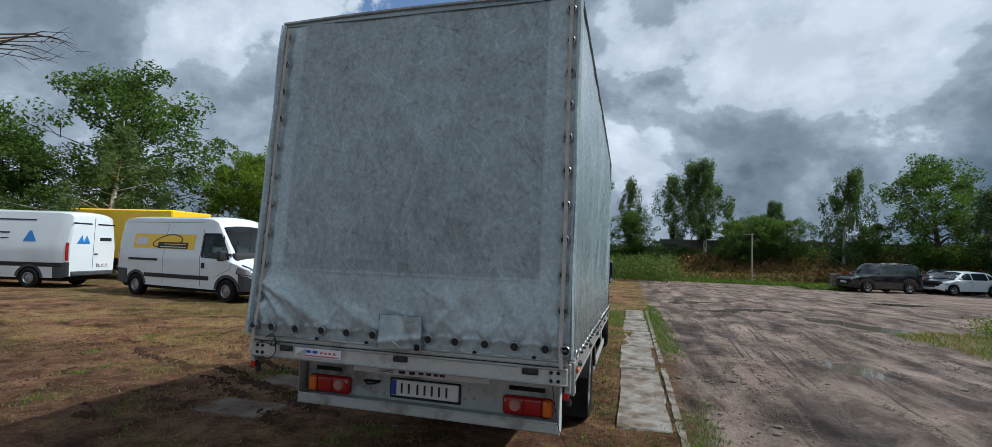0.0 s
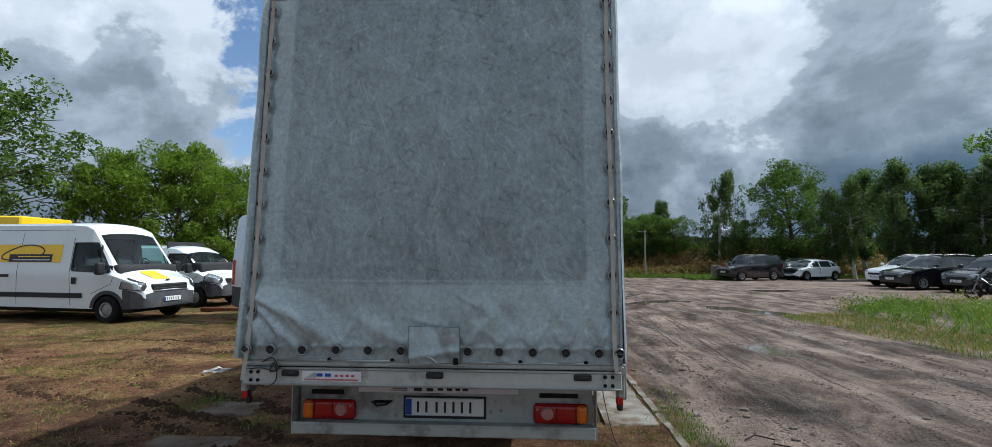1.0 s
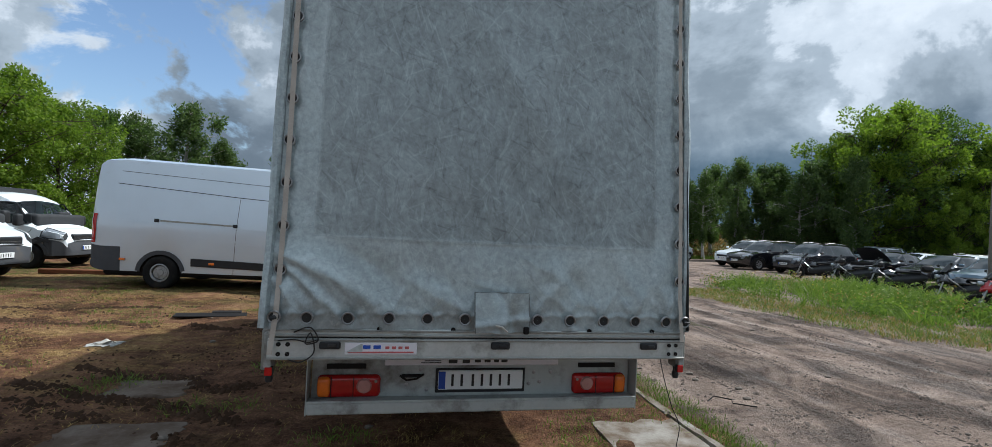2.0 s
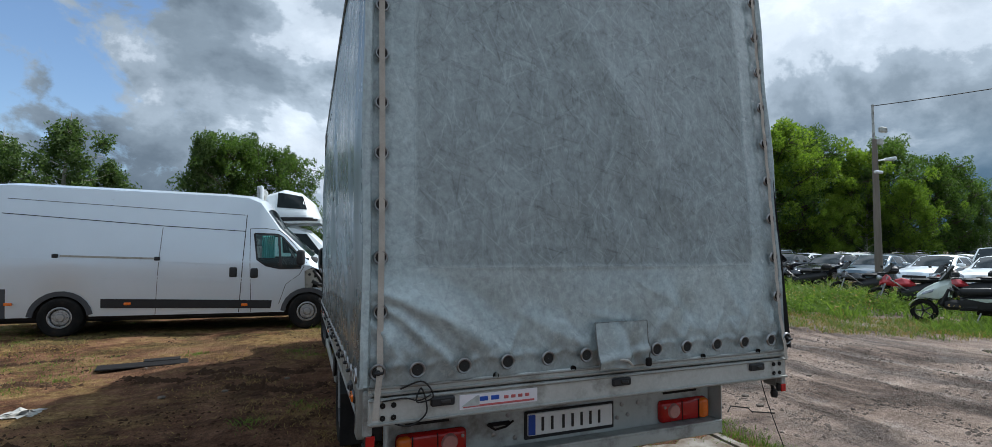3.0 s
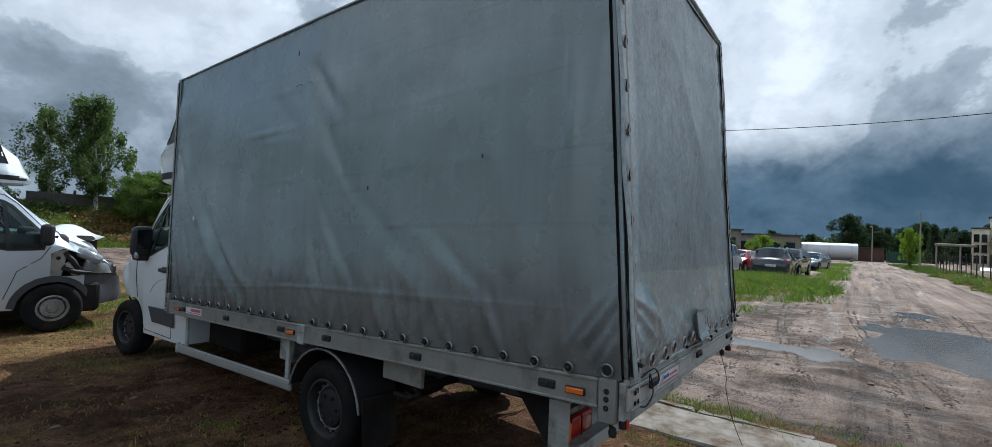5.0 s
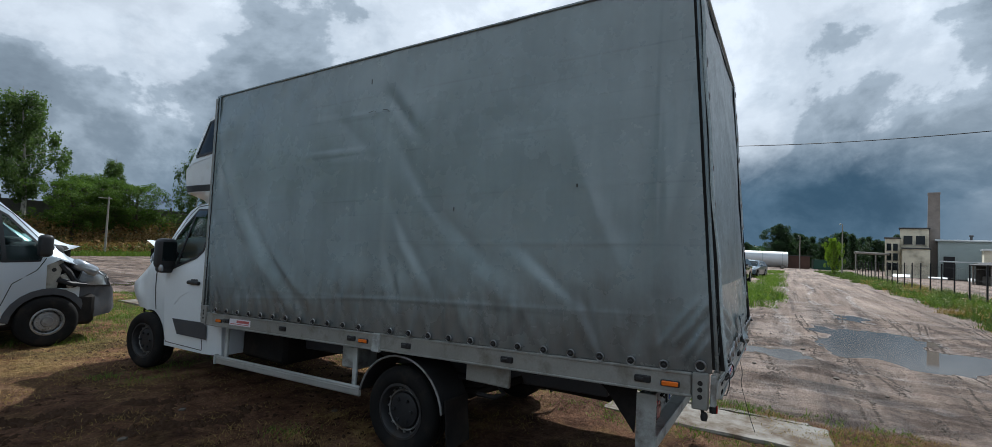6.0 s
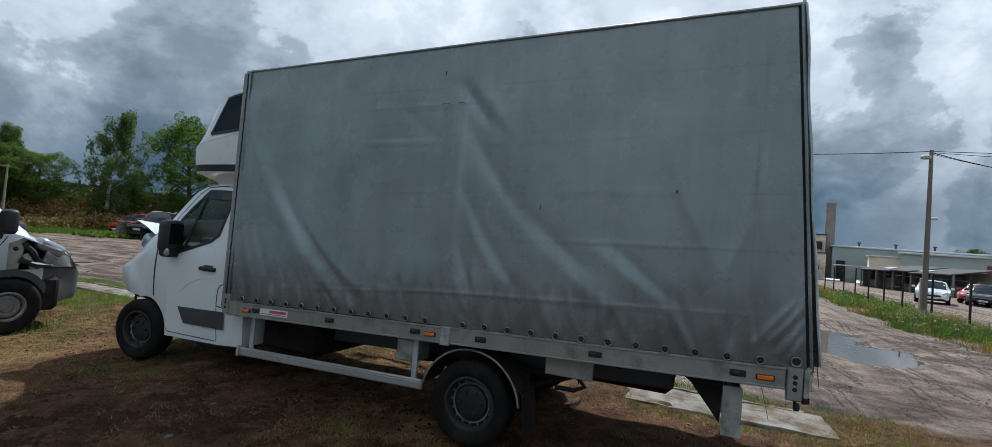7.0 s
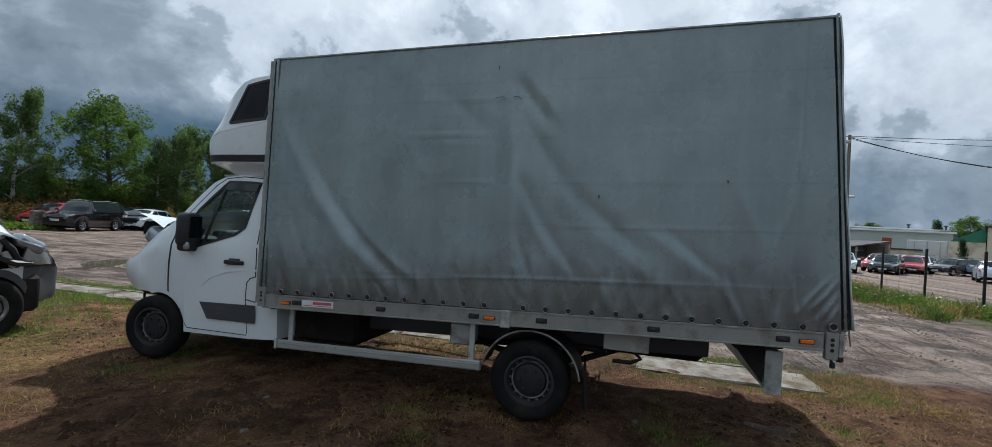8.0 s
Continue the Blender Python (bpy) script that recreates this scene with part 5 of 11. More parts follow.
def plate_at(parent, x, y, z, face, w=0.52, h=0.114, tilt=0):
    """A number plate with plain bars. face: +1 looks forward, -1 looks back."""
    g = Geo().box((x, y, z), (w, 0.012, h), 0.004)
    ob = part("number_plate", g, M["plate"], parent, "white number plate with a blue strip")
    for k in range(7):
        g = Geo().box((x + face * (w / 2 - 0.085 - k * (w - 0.13) / 7 - (0.012 if k > 1 else 0)), y + face * 0.008, z), (w * 0.028, 0.005, h * 0.62), 0.001)
        part("print", g, M["platebar"], ob)
    part("blue_strip", Geo().box((x + face * (w / 2 - 0.022), y + face * 0.007, z), (0.04, 0.005, h * 0.9), 0.001), M["blue"], ob)
    return ob


def underbody(ob, half, y0, y1, zlo, zhi):
    part("underbody", Geo().box((0, (y0 + y1) / 2, (zlo + zhi) / 2), (half * 2, y1 - y0, zhi - zlo), 0.05), M["chassis"], ob)


def car(name, m, kind, paint, label, style="five", group="parked cars", open_bonnet=False, wreck=0.0, estate=False):
    """A passenger car of one of a few plain shapes."""
    spec = {
        "hatch": dict(L=4.0, W=0.86, H=1.48, wb=2.5, r=0.305, bonnet=0.92, belt=0.92, nose=0.62, cowl=1.05, roof0=0.35, roof1=-1.35, tail=-1.92, tz=0.95),
        "saloon": dict(L=4.7, W=0.91, H=1.45, wb=2.78, r=0.32, bonnet=0.90, belt=0.93, nose=0.60, cowl=0.95, roof0=0.15, roof1=-0.95, tail=-1.75, tz=1.02),
        "estate": dict(L=4.7, W=0.91, H=1.49, wb=2.78, r=0.32, bonnet=0.92, belt=0.95, nose=0.62, cowl=0.98, roof0=0.2, roof1=-1.85, tail=-2.2, tz=1.0),
        "suv": dict(L=4.7, W=0.94, H=1.70, wb=2.75, r=0.36, bonnet=1.10, belt=1.10, nose=0.78, cowl=1.02, roof0=0.25, roof1=-1.75, tail=-2.15, tz=1.15),
        "boxsuv": dict(L=4.85, W=0.96, H=1.88, wb=2.885, r=0.38, bonnet=1.16, belt=1.18, nose=0.90, cowl=1.02, roof0=0.55, roof1=-2.2, tail=-2.36, tz=1.2),
        "mpv": dict(L=4.4, W=0.92, H=1.84, wb=2.78, r=0.325, bonnet=1.06, belt=1.08, nose=0.72, cowl=1.25, roof0=0.55, roof1=-2.04, tail=-2.16, tz=1.12),
    }[kind]
    L, W, H, wb, r = spec["L"], spec["W"], spec["H"], spec["wb"], spec["r"]
    f, b = L * 0.49, -L * 0.51
    top = [(b, spec["tz"] - 0.30), (b + 0.05, spec["tz"] - 0.06), (spec["tail"] - 0.02, spec["tz"] + 0.04), (spec["roof1"], H - 0.05), ((spec["roof0"] + spec["roof1"]) / 2, H), (spec["roof0"], H - 0.03),
           ((spec["roof0"] + spec["cowl"]) / 2, (H + spec["bonnet"]) / 2 + 0.04), (spec["cowl"], spec["bonnet"] + 0.02), (f - 0.45, spec["bonnet"] - 0.10), (f - 0.12, spec["nose"] + 0.10), (f, spec["nose"] - 0.10)]
    top = sorted({round(p[0], 3): p for p in top}.values())
    half = [(b, W * 0.78), (b + 0.12, W * 0.93), (b + 0.5, W), (f - 0.8, W), (f - 0.25, W * 0.92), (f, W * 0.66)]
    roof = [(b, W * 0.62), (spec["roof1"], W * (0.84 if kind == "mpv" else 0.72)), (spec["roof0"], W * (0.82 if kind == "mpv" else 0.74)), (spec["cowl"], W * 0.84), (f - 0.3, W * 0.78), (f, W * 0.5)]
    sill = [(b, 0.42), (b + 0.2, 0.28), (f - 0.3, 0.26), (f, 0.36)]
    wy = (f - 0.86 + (0 if kind != "hatch" else 0.06), f - 0.86 - wb)
    sh = Shell(top, [(b, spec["belt"] + 0.04), (f, spec["belt"] - 0.06)], sill, half, roof, wy, r, step=0.16)
    ob = thing(name, m, label, "car", group)
    body = part("body", sh.skin(lambda y, row: not (row in (0, 1) and (y > f - 0.35 or y < b + 0.3))), paint, ob)
    part("bumper", sh.skin(lambda y, row: row in (0, 1) and y > f - 0.35), M["black"] if kind in ("boxsuv",) else paint, ob)
    part("bumper", sh.skin(lambda y, row: row in (0, 1) and y < b + 0.3), M["black"] if kind in ("boxsuv", "hatch") else paint, ob)
    underbody(ob, W - 0.08, b + 0.25, f - 0.25, 0.22, 0.62)
    for s in (-1, 1):
        for y in wy:
            add_wheel(ob, s * (W - 0.11), y, r, r, 0.22, style)
        zb = spec["belt"] + 0.035
        zt = H - 0.13
        pillars = [spec["cowl"] - 0.10, (spec["cowl"] + spec["roof1"]) / 2 + 0.12, spec["roof1"] + 0.28, spec["tail"] + 0.10]
        for k in range(3):
            ya, yb = pillars[k] - 0.04, pillars[k + 1] + 0.04
            if k == 2 and kind in ("saloon", "hatch"):
                quad = [(ya, zb + 0.02), (yb + 0.18, zb + 0.08), (yb + 0.30, zb + 0.14), (ya, zt - 0.02)]
            elif k == 0:
                quad = [(ya - 0.10, zb), (yb, zb), (yb, zt), (spec["roof0"] - 0.02, zt)]
            else:
                quad = [(ya, zb), (yb, zb), (yb + (0.12 if k == 2 else 0), zt), (ya, zt)]
            part("window", sh.on_side(quad, s, 5, 3), M["carglass"], body)
        part("mirror", Geo().box((s * (W + 0.09), spec["cowl"] - 0.18, zb + 0.06), (0.20, 0.11, 0.13), 0.035), paint, ob)
        part("headlight", sh.on_side([(f - 0.46, spec["nose"] + 0.06), (f - 0.06, spec["nose"] - 0.02), (f - 0.05, spec["nose"] + 0.06), (f - 0.42, spec["nose"] + 0.17)], s, 5, 2, 0.006), M["lens"], ob)
        if kind == "mpv":
            part("tail_light", Geo().box((s * W * 0.86, b + 0.10, 1.16), (0.14, 0.12, 0.66), 0.04), M["red"], ob, "tall red tail lamp")
        part("tail_light", sh.on_side([(b + 0.03, spec["tz"] - 0.26), (b + 0.24, spec["tz"] - 0.24), (b + 0.22, spec["tz"] - 0.02), (b + 0.05, spec["tz"] - 0.04)], s, 3, 3, 0.006), M["red"], ob)
        part("handle", Geo().box((s * (W + 0.012), pillars[1] + 0.16, zb - 0.12), (0.03, 0.16, 0.03), 0.008), M["black"], ob)
        part("shut_line", sh.strip([(pillars[1], zb), (pillars[1] + 0.02, 0.42)], s, 0.016), M["black"], body)
    part("windscreen", sh.on_top(spec["roof0"] + 0.05, spec["cowl"] - 0.03, 0.90, 0.93, 6, 6), M["carglass"], body)
    part("rear_window", sh.on_top(spec["tail"] + 0.015, spec["roof1"] - 0.015, 0.88, 0.86, 6, 6), M["carglass"], body)
    part("grille", Geo().box((0, f - 0.01, spec["nose"] - 0.10), (W * 0.95, 0.05, 0.12), 0.02), M["black"], ob)
    plate_at(ob, 0, f + 0.025, spec["nose"] - 0.24, 1)
    plate_at(ob, 0, b - 0.012, spec["tz"] - 0.38, -1)
    if kind in ("boxsuv", "suv", "estate"):
        for s in (-1, 1):
            part("roof_rail", Geo().tube([(s * W * 0.66, spec["roof1"] + 0.2, H - 0.03), (s * W * 0.67, -0.6, H + 0.035), (s * W * 0.68, spec["roof0"] - 0.2, H - 0.02)], 0.016, 6), M["steel"], ob)
    if open_bonnet:
        g = Geo()
        for dz in (0.0, -0.03):
            g.grid([[(W * 0.75 * u * (1 - 0.22 * v * v), 1.02 * v, dz + 0.07 * (1 - u * u) - 0.10 * v * v) for u in np.linspace(-1, 1, 9)] for v in np.linspace(0, 1, 9)])
        g.moved(pose(0, spec["cowl"] + 0.02, spec["bonnet"] + 0.04, 42))
        part("bonnet", g, M["black"], ob, "raised black bonnet")
        part("engine_bay", Geo().box((0, f - 0.6, spec["bonnet"] - 0.12), (W * 1.4, 0.85, 0.16), 0.05), M["chassis"], ob)
    return ob

def glazing(name, geo, parent, material="pane", label=""):
    ob = part(name, geo, M[material], parent, label, 60)
    ob.visible_shadow = False
    return ob


def cab_interior(ob, y, floor, half, wheel_x, back=None):
    """Dashboard, steering wheel, seats and bulkhead; y is the foot of the windscreen."""
    part("dashboard", soft_box((0, y - 0.10, floor + 0.62), (half * 1.84, 0.42, 0.34), 0.09).add(*_pair(soft_box((wheel_x, y - 0.24, floor + 0.80), (0.42, 0.22, 0.12), 0.05))), M["cabgrey"], ob)
    tilt = Matrix.Rotation(radians(-58), 4, "X")
    m = Matrix.Translation((wheel_x, y - 0.46, floor + 0.78)) @ tilt
    rim = Geo().tube([(0.19 * math.cos(a), 0.19 * math.sin(a), 0) for a in np.linspace(0, 2 * math.pi, 25)], 0.014, 8, False)
    for a in (0.2, math.pi - 0.2, -math.pi / 2):
        rim.tube([(0.02 * math.cos(a), 0.02 * math.sin(a), -0.02), (0.185 * math.cos(a), 0.185 * math.sin(a), 0)], 0.014, 6)
    rim.add(*_pair(soft_box((0, 0, -0.02), (0.13, 0.11, 0.06), 0.025)))
    wheel = part("steering_wheel", rim.moved(m), M["black"], ob)
    part("column", Geo().tube([(wheel_x, y - 0.45, floor + 0.76), (wheel_x, y - 0.18, floor + 0.60)], 0.035, 8), M["cabgrey"], wheel)
    for x in (wheel_x, -wheel_x * 1.02, -wheel_x * 0.25):
        seat = part("seat", soft_box((x, y - 0.86, floor + 0.36), (0.46, 0.52, 0.20), 0.07), M["seatcloth"], ob, "dark cloth cab seat")
        part("backrest", soft_box((x, y - 1.14, floor + 0.70), (0.45, 0.14, 0.62), 0.06, Matrix.Rotation(radians(12), 3, "X")), M["seatcloth"], seat)
        part("headrest", soft_box((x, y - 1.24, floor + 1.08), (0.26, 0.10, 0.18), 0.045), M["seatcloth"], seat)
    for s_ in (-1, 1):
        part("door_card", Geo().box((s_ * (half - 0.05), y - 0.55, floor + 0.42), (0.02, 1.05, 0.70), 0.008), M["cabgrey"], ob)
    if back is not None:
        part("bulkhead", Geo().box((0, back, floor + 0.80), (half * 1.74, 0.02, 1.30), 0.005), M["cabgrey"], ob, "dark bulkhead behind the seats")


def _pair(g):
    return g.v, g.f


# ---------------------------------------------------------------- the tarpaulin lorry
TX, TY = -1.245, 3.1
lorry = thing("box_lorry", pose(TX, TY, 0), "crash-damaged white lorry with a grey tarpaulin box body", "lorry")
FALL = 0.037


def bed(x, y, z):
    """A place on the load bed, which slopes down towards the cab."""
    return (x, y, z - FALL * y)


BEDM = Matrix.Translation((0, 0, 0)) @ Matrix(((1, 0, 0, 0), (0, 1, 0, 0), (0, -FALL, 1, 0), (0, 0, 0, 1)))


def bpart(name, g, material, parent=lorry, label="", smooth=40):
    """A part set out in the bed's own level."""
    return part(name, g.moved(BEDM), material, parent, label, smooth)


def tarp_material(name, base, rough, back):
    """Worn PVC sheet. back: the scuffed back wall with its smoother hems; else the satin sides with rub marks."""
    m = bpy.data.materials.new(name)
    m.use_nodes = True
    n, l = m.node_tree.nodes, m.node_tree.links
    b = n["Principled BSDF"]
    co = n.new("ShaderNodeTexCoord")
    sx = n.new("ShaderNodeSeparateXYZ")
    l.new(co.outputs["Object"], sx.inputs[0])

    def noise_at(s, d, r, rot=None, sc=(1, 1, 1), dis=0.0):
        src = co.outputs["Object"]
        for kind, v in (("Rotation", rot), ("Scale", sc)):
            if v is not None:
                mp = n.new("ShaderNodeMapping")
                mp.inputs[kind].default_value = v
                l.new(src, mp.inputs[0])
                src = mp.outputs[0]
        t = n.new("ShaderNodeTexNoise")
        t.inputs["Scale"].default_value, t.inputs["Detail"].default_value, t.inputs["Roughness"].default_value, t.inputs["Distortion"].default_value = s, d, r, dis
        l.new(src, t.inputs["Vector"])
        return t.outputs[0]

    def rmp(src, lo, hi, a, c, smooth=False):
        q = n.new("ShaderNodeMapRange")
        if smooth:
            q.interpolation_type = "SMOOTHSTEP"
        for i, v in ((1, lo), (2, hi), (3, a), (4, c)):
            q.inputs[i].default_value = v
        l.new(src, q.inputs[0])
        return q.outputs[0]

    def mth(op, a, c):
        q = n.new("ShaderNodeMath")
        q.operation = op
        for i, v in ((0, a), (1, c)):
            if isinstance(v, (int, float)):
                q.inputs[i].default_value = v
            else:
                l.new(v, q.inputs[i])
        return q.outputs[0]

    level = mth("ADD", sx.outputs[2], mth("MULTIPLY", sx.outputs[1], FALL))
    tone = mth("MULTIPLY", rmp(noise_at(0.9, 6, 0.62), 0.3, 0.72, 0.80, 1.18), rmp(noise_at(30, 5, 0.7), 0.3, 0.7, *((0.78, 1.22) if back else (0.96, 1.04))))
    rgh = rmp(noise_at(9 if back else 2.5, 5, 0.65), 0.3, 0.7, rough - 0.06, rough + 0.08)
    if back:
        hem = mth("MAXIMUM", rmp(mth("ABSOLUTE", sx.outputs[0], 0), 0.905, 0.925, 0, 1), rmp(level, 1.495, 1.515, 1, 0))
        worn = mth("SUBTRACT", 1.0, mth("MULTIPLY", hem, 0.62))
        marks = mth("SUBTRACT", mth("MULTIPLY", noise_at(5.0, 8, 0.75, None, (1, 1, 1), 0.8), 1.3), 0.65)
        marks = mth("ADD", marks, mth("SUBTRACT", mth("MULTIPLY", noise_at(24, 8, 0.8, (0, 0.25, 0), (1, 1, 0.40), 0.5), 1.1), 0.55))
        for k, (ang, sc, st) in enumerate(((0.35, 12, 0.16), (-0.55, 14, 0.14), (0.95, 17, 0.16), (-1.15, 13, 0.13), (0.05, 16, 0.14), (0.65, 22, 0.14), (-0.3, 21, 0.14))):
            q = noise_at(sc, 3, 0.5, (0, ang, 0.3 * k), (6, 1, 0.32), 0.25)
            marks = mth("ADD", marks, rmp(q, 0.63, 0.70, 0.0, st * 1.7))
            q = noise_at(sc * 0.8, 3, 0.5, (0, ang + 0.4, 0.2 + 0.3 * k), (7, 1, 0.35), 0.25)
            marks = mth("SUBTRACT", marks, rmp(q, 0.63, 0.71, 0.0, st * 1.5))
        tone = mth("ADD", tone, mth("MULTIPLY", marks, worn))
        # hems are paler cloth, raised further in colour for their bright sheen
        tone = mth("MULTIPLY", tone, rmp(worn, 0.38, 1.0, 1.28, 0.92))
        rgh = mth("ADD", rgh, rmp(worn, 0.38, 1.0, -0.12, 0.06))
    else:
        tone = mth("MULTIPLY", tone, rmp(noise_at(3.2, 6, 0.6, None, (1, 2.6, 0.25)), 0.35, 0.7, 0.90, 1.08))
        tone = mth("MULTIPLY", tone, rmp(noise_at(2.2, 7, 0.7, None, (1, 1, 1), 0.5), 0.30, 0.46, 0.86, 1.0))
        # rub marks of the slats inside, broken and of uneven length
        brk = rmp(noise_at(1.6, 6, 0.7, None, (1, 1, 3)), 0.46, 0.56, 0.0, 1.0)
        for k, (z, w, st) in enumerate(((2.955, 0.007, 0.30), (2.84, 0.006, 0.22), (2.52, 0.007, 0.26), (2.44, 0.005, 0.16), (2.11, 0.007, 0.22), (2.02, 0.005, 0.14), (1.74, 0.007, 0.16), (2.70, 0.005, 0.14))):
            d = mth("ABSOLUTE", mth("SUBTRACT", mth("ADD", level, mth("MULTIPLY", sx.outputs[1], 0.012 * ((k % 3) - 1))), z), 0)
            tone = mth("SUBTRACT", tone, mth("MULTIPLY", rmp(d, 0.0, w * 1.6, st * 0.95, 0.0), brk))
    cm = n.new("ShaderNodeVectorMath")
    cm.operation = "SCALE"
    cm.inputs[0].default_value = base
    l.new(tone, cm.inputs["Scale"])
    # road grime with a blotchy upper edge along the hem
    lvl = mth("ADD", level, mth("MULTIPLY", noise_at(3.0, 7, 0.72, None, (1, 1.6, 0.6)), -0.9 if not back else -0.5))
    gr = rmp(lvl, 0.66 if not back else 0.80, 1.08 if not back else 1.0, 0.72 if not back else 0.25, 0.0)
    gmx = n.new("ShaderNodeMix")
    gmx.data_type = "RGBA"
    l.new(gr, gmx.inputs[0])
    l.new(cm.outputs[0], gmx.inputs[6])
    gmx.inputs[7].default_value = (0.070, 0.066, 0.060, 1)
    l.new(gmx.outputs[2], b.inputs["Base Color"])
    l.new(rgh, b.inputs["Roughness"])
    b.inputs["Specular IOR Level"].default_value = 0.9
    bp = n.new("ShaderNodeBump")
    bp.inputs["Strength"].default_value, bp.inputs["Distance"].default_value = 0.22 if back else 0.16, 0.012
    if back:
        l.new(rmp(worn, 0.38, 1.0, 0.06, 0.24), bp.inputs["Strength"])
    l.new(mth("ADD", noise_at(7, 6 if back else 3, 0.62 if back else 0.5), mth("MULTIPLY", noise_at(170, 2, 0.5), 0.04 if back else 0.01)), bp.inputs["Height"])
    l.new(bp.outputs[0], b.inputs["Normal"])
    return m


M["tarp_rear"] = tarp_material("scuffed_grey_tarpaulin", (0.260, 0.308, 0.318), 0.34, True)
M["tarp_side"] = tarp_material("smooth_grey_tarpaulin", (0.218, 0.280, 0.298), 0.26, False)


def folds(u, v, lines):
    """Ridges (or valleys) along broken lines; each (width, height, points)."""
    d = np.zeros_like(u)
    for width, amp, pts in lines:
        best = np.full_like(u, 9.0)
        wgt = np.zeros_like(u)
        n = len(pts) - 1
        for i in range(n):
            (a0, b0), (a1, b1) = pts[i], pts[i + 1]
            du, dv = a1 - a0, b1 - b0
            t = np.clip(((u - a0) * du + (v - b0) * dv) / (du * du + dv * dv), 0, 1)
            q = np.hypot(u - a0 - t * du, v - b0 - t * dv)
            s = (i + t) / n
            w = np.sin(np.pi * np.clip(0.04 + 0.92 * s, 0, 1)) ** 0.6
            near = q < best
            wgt = np.where(near, w, wgt)
            best = np.minimum(best, q)
        d += 1.45 * amp * wgt * np.exp(-(best / width) ** 1.6)
    return d


Z0, Z1, YR = 1.045, 3.335, 4.96


def rear_lean(z):
    """The back wall tips in towards its top."""
    return -0.05 + 0.165 * (z - Z0) / (Z1 - Z0)


def sheet(name, pts, label="", material=None):
    bpart(name, Geo().grid(pts), M[material or "tarp_side"], lorry, label, 60)


# back curtain
xs, zs = np.linspace(-1.118, 1.118, 190), np.concatenate([np.linspace(Z0, 1.55, 70), np.linspace(1.57, Z1, 80)])
X, Z = np.meshgrid(xs, zs)
D = folds(X, Z, [
    (0.050, 0.020, [(-1.12, 1.42), (-0.95, 1.375), (-0.76, 1.28), (-0.62, 1.17), (-0.50, 1.07)]), (0.018, 0.010, [(-1.06, 1.40), (-0.98, 1.37), (-0.88, 1.31), (-0.80, 1.24)]), (0.016, 0.008, [(-0.90, 1.355), (-0.78, 1.27), (-0.70, 1.18)]),
    (0.020, 0.013, [(-1.10, 1.36), (-0.99, 1.31), (-0.90, 1.23), (-0.86, 1.14)]), (0.018, -0.008, [(-1.06, 1.32), (-0.97, 1.27), (-0.90, 1.18)]), (0.022, 0.013, [(-0.99, 1.29), (-0.90, 1.22), (-0.81, 1.15), (-0.75, 1.06)]), (0.016, -0.007, [(-0.80, 1.22), (-0.72, 1.15), (-0.66, 1.08)]),
    (0.017, 0.008, [(-0.82, 1.24), (-0.72, 1.16), (-0.64, 1.06)]), (0.06, -0.008, [(-0.86, 1.47), (-0.62, 1.36), (-0.48, 1.24)]), (0.16, 0.022, [(-1.06, 1.26), (-0.90, 1.16), (-0.78, 1.05)]),
    (0.024, 0.016, [(-1.12, 1.30), (-1.04, 1.24), (-1.00, 1.15), (-1.01, 1.08)]), (0.05, 0.012, [(-0.45, 1.30), (-0.2, 1.16), (0.0, 1.10)]),
    (0.05, 0.012, [(0.30, 1.42), (0.36, 1.30), (0.30, 1.18)]), (0.04, -0.010, [(0.42, 1.36), (0.50, 1.22)]), (0.05, 0.012, [(0.98, 1.50), (0.94, 1.30), (1.02, 1.12)]),
    (0.05, 0.010, [(0.72, 1.40), (0.80, 1.24), (0.74, 1.1)]), (0.09, 0.010, [(-0.3, 2.9), (0.2, 2.2), (0.5, 1.7)]), (0.10, 0.010, [(0.5, 2.9), (0.2, 2.4), (0.1, 1.9)]),
    (0.010, 0.0015, [(-1.1, 1.50), (1.1, 1.50)]), (0.010, 0.002, [(-0.92, Z0), (-0.92, Z1)]), (0.010, 0.002, [(0.93, Z0), (0.93, Z1)]),
])
for k in range(14):
    a0, b0 = rng.uniform(-1.08, 1.05), rng.uniform(1.08, 1.46)
    th, ln = rng.uniform(-1.1, -0.1), rng.uniform(0.10, 0.30)
    D += folds(X, Z, [(rng.uniform(0.012, 0.022), rng.choice((-1, 1)) * rng.uniform(0.0015, 0.004), [(a0, b0), (a0 + ln * math.cos(th), b0 + ln * math.sin(th))])])
D += 0.025 * np.cos(X / 1.12 * math.pi / 2) * np.sin((Z - Z0) / (Z1 - Z0) * math.pi) + 0.006 * value_noise(X, Z, 2.3, 61) + 0.0035 * value_noise(X, Z, 6.0, 62)
D += 0.006 * np.exp(-((Z - Z0) / 0.10) ** 2) * np.sin(X / 0.19 * 2 * math.pi + 0.6)
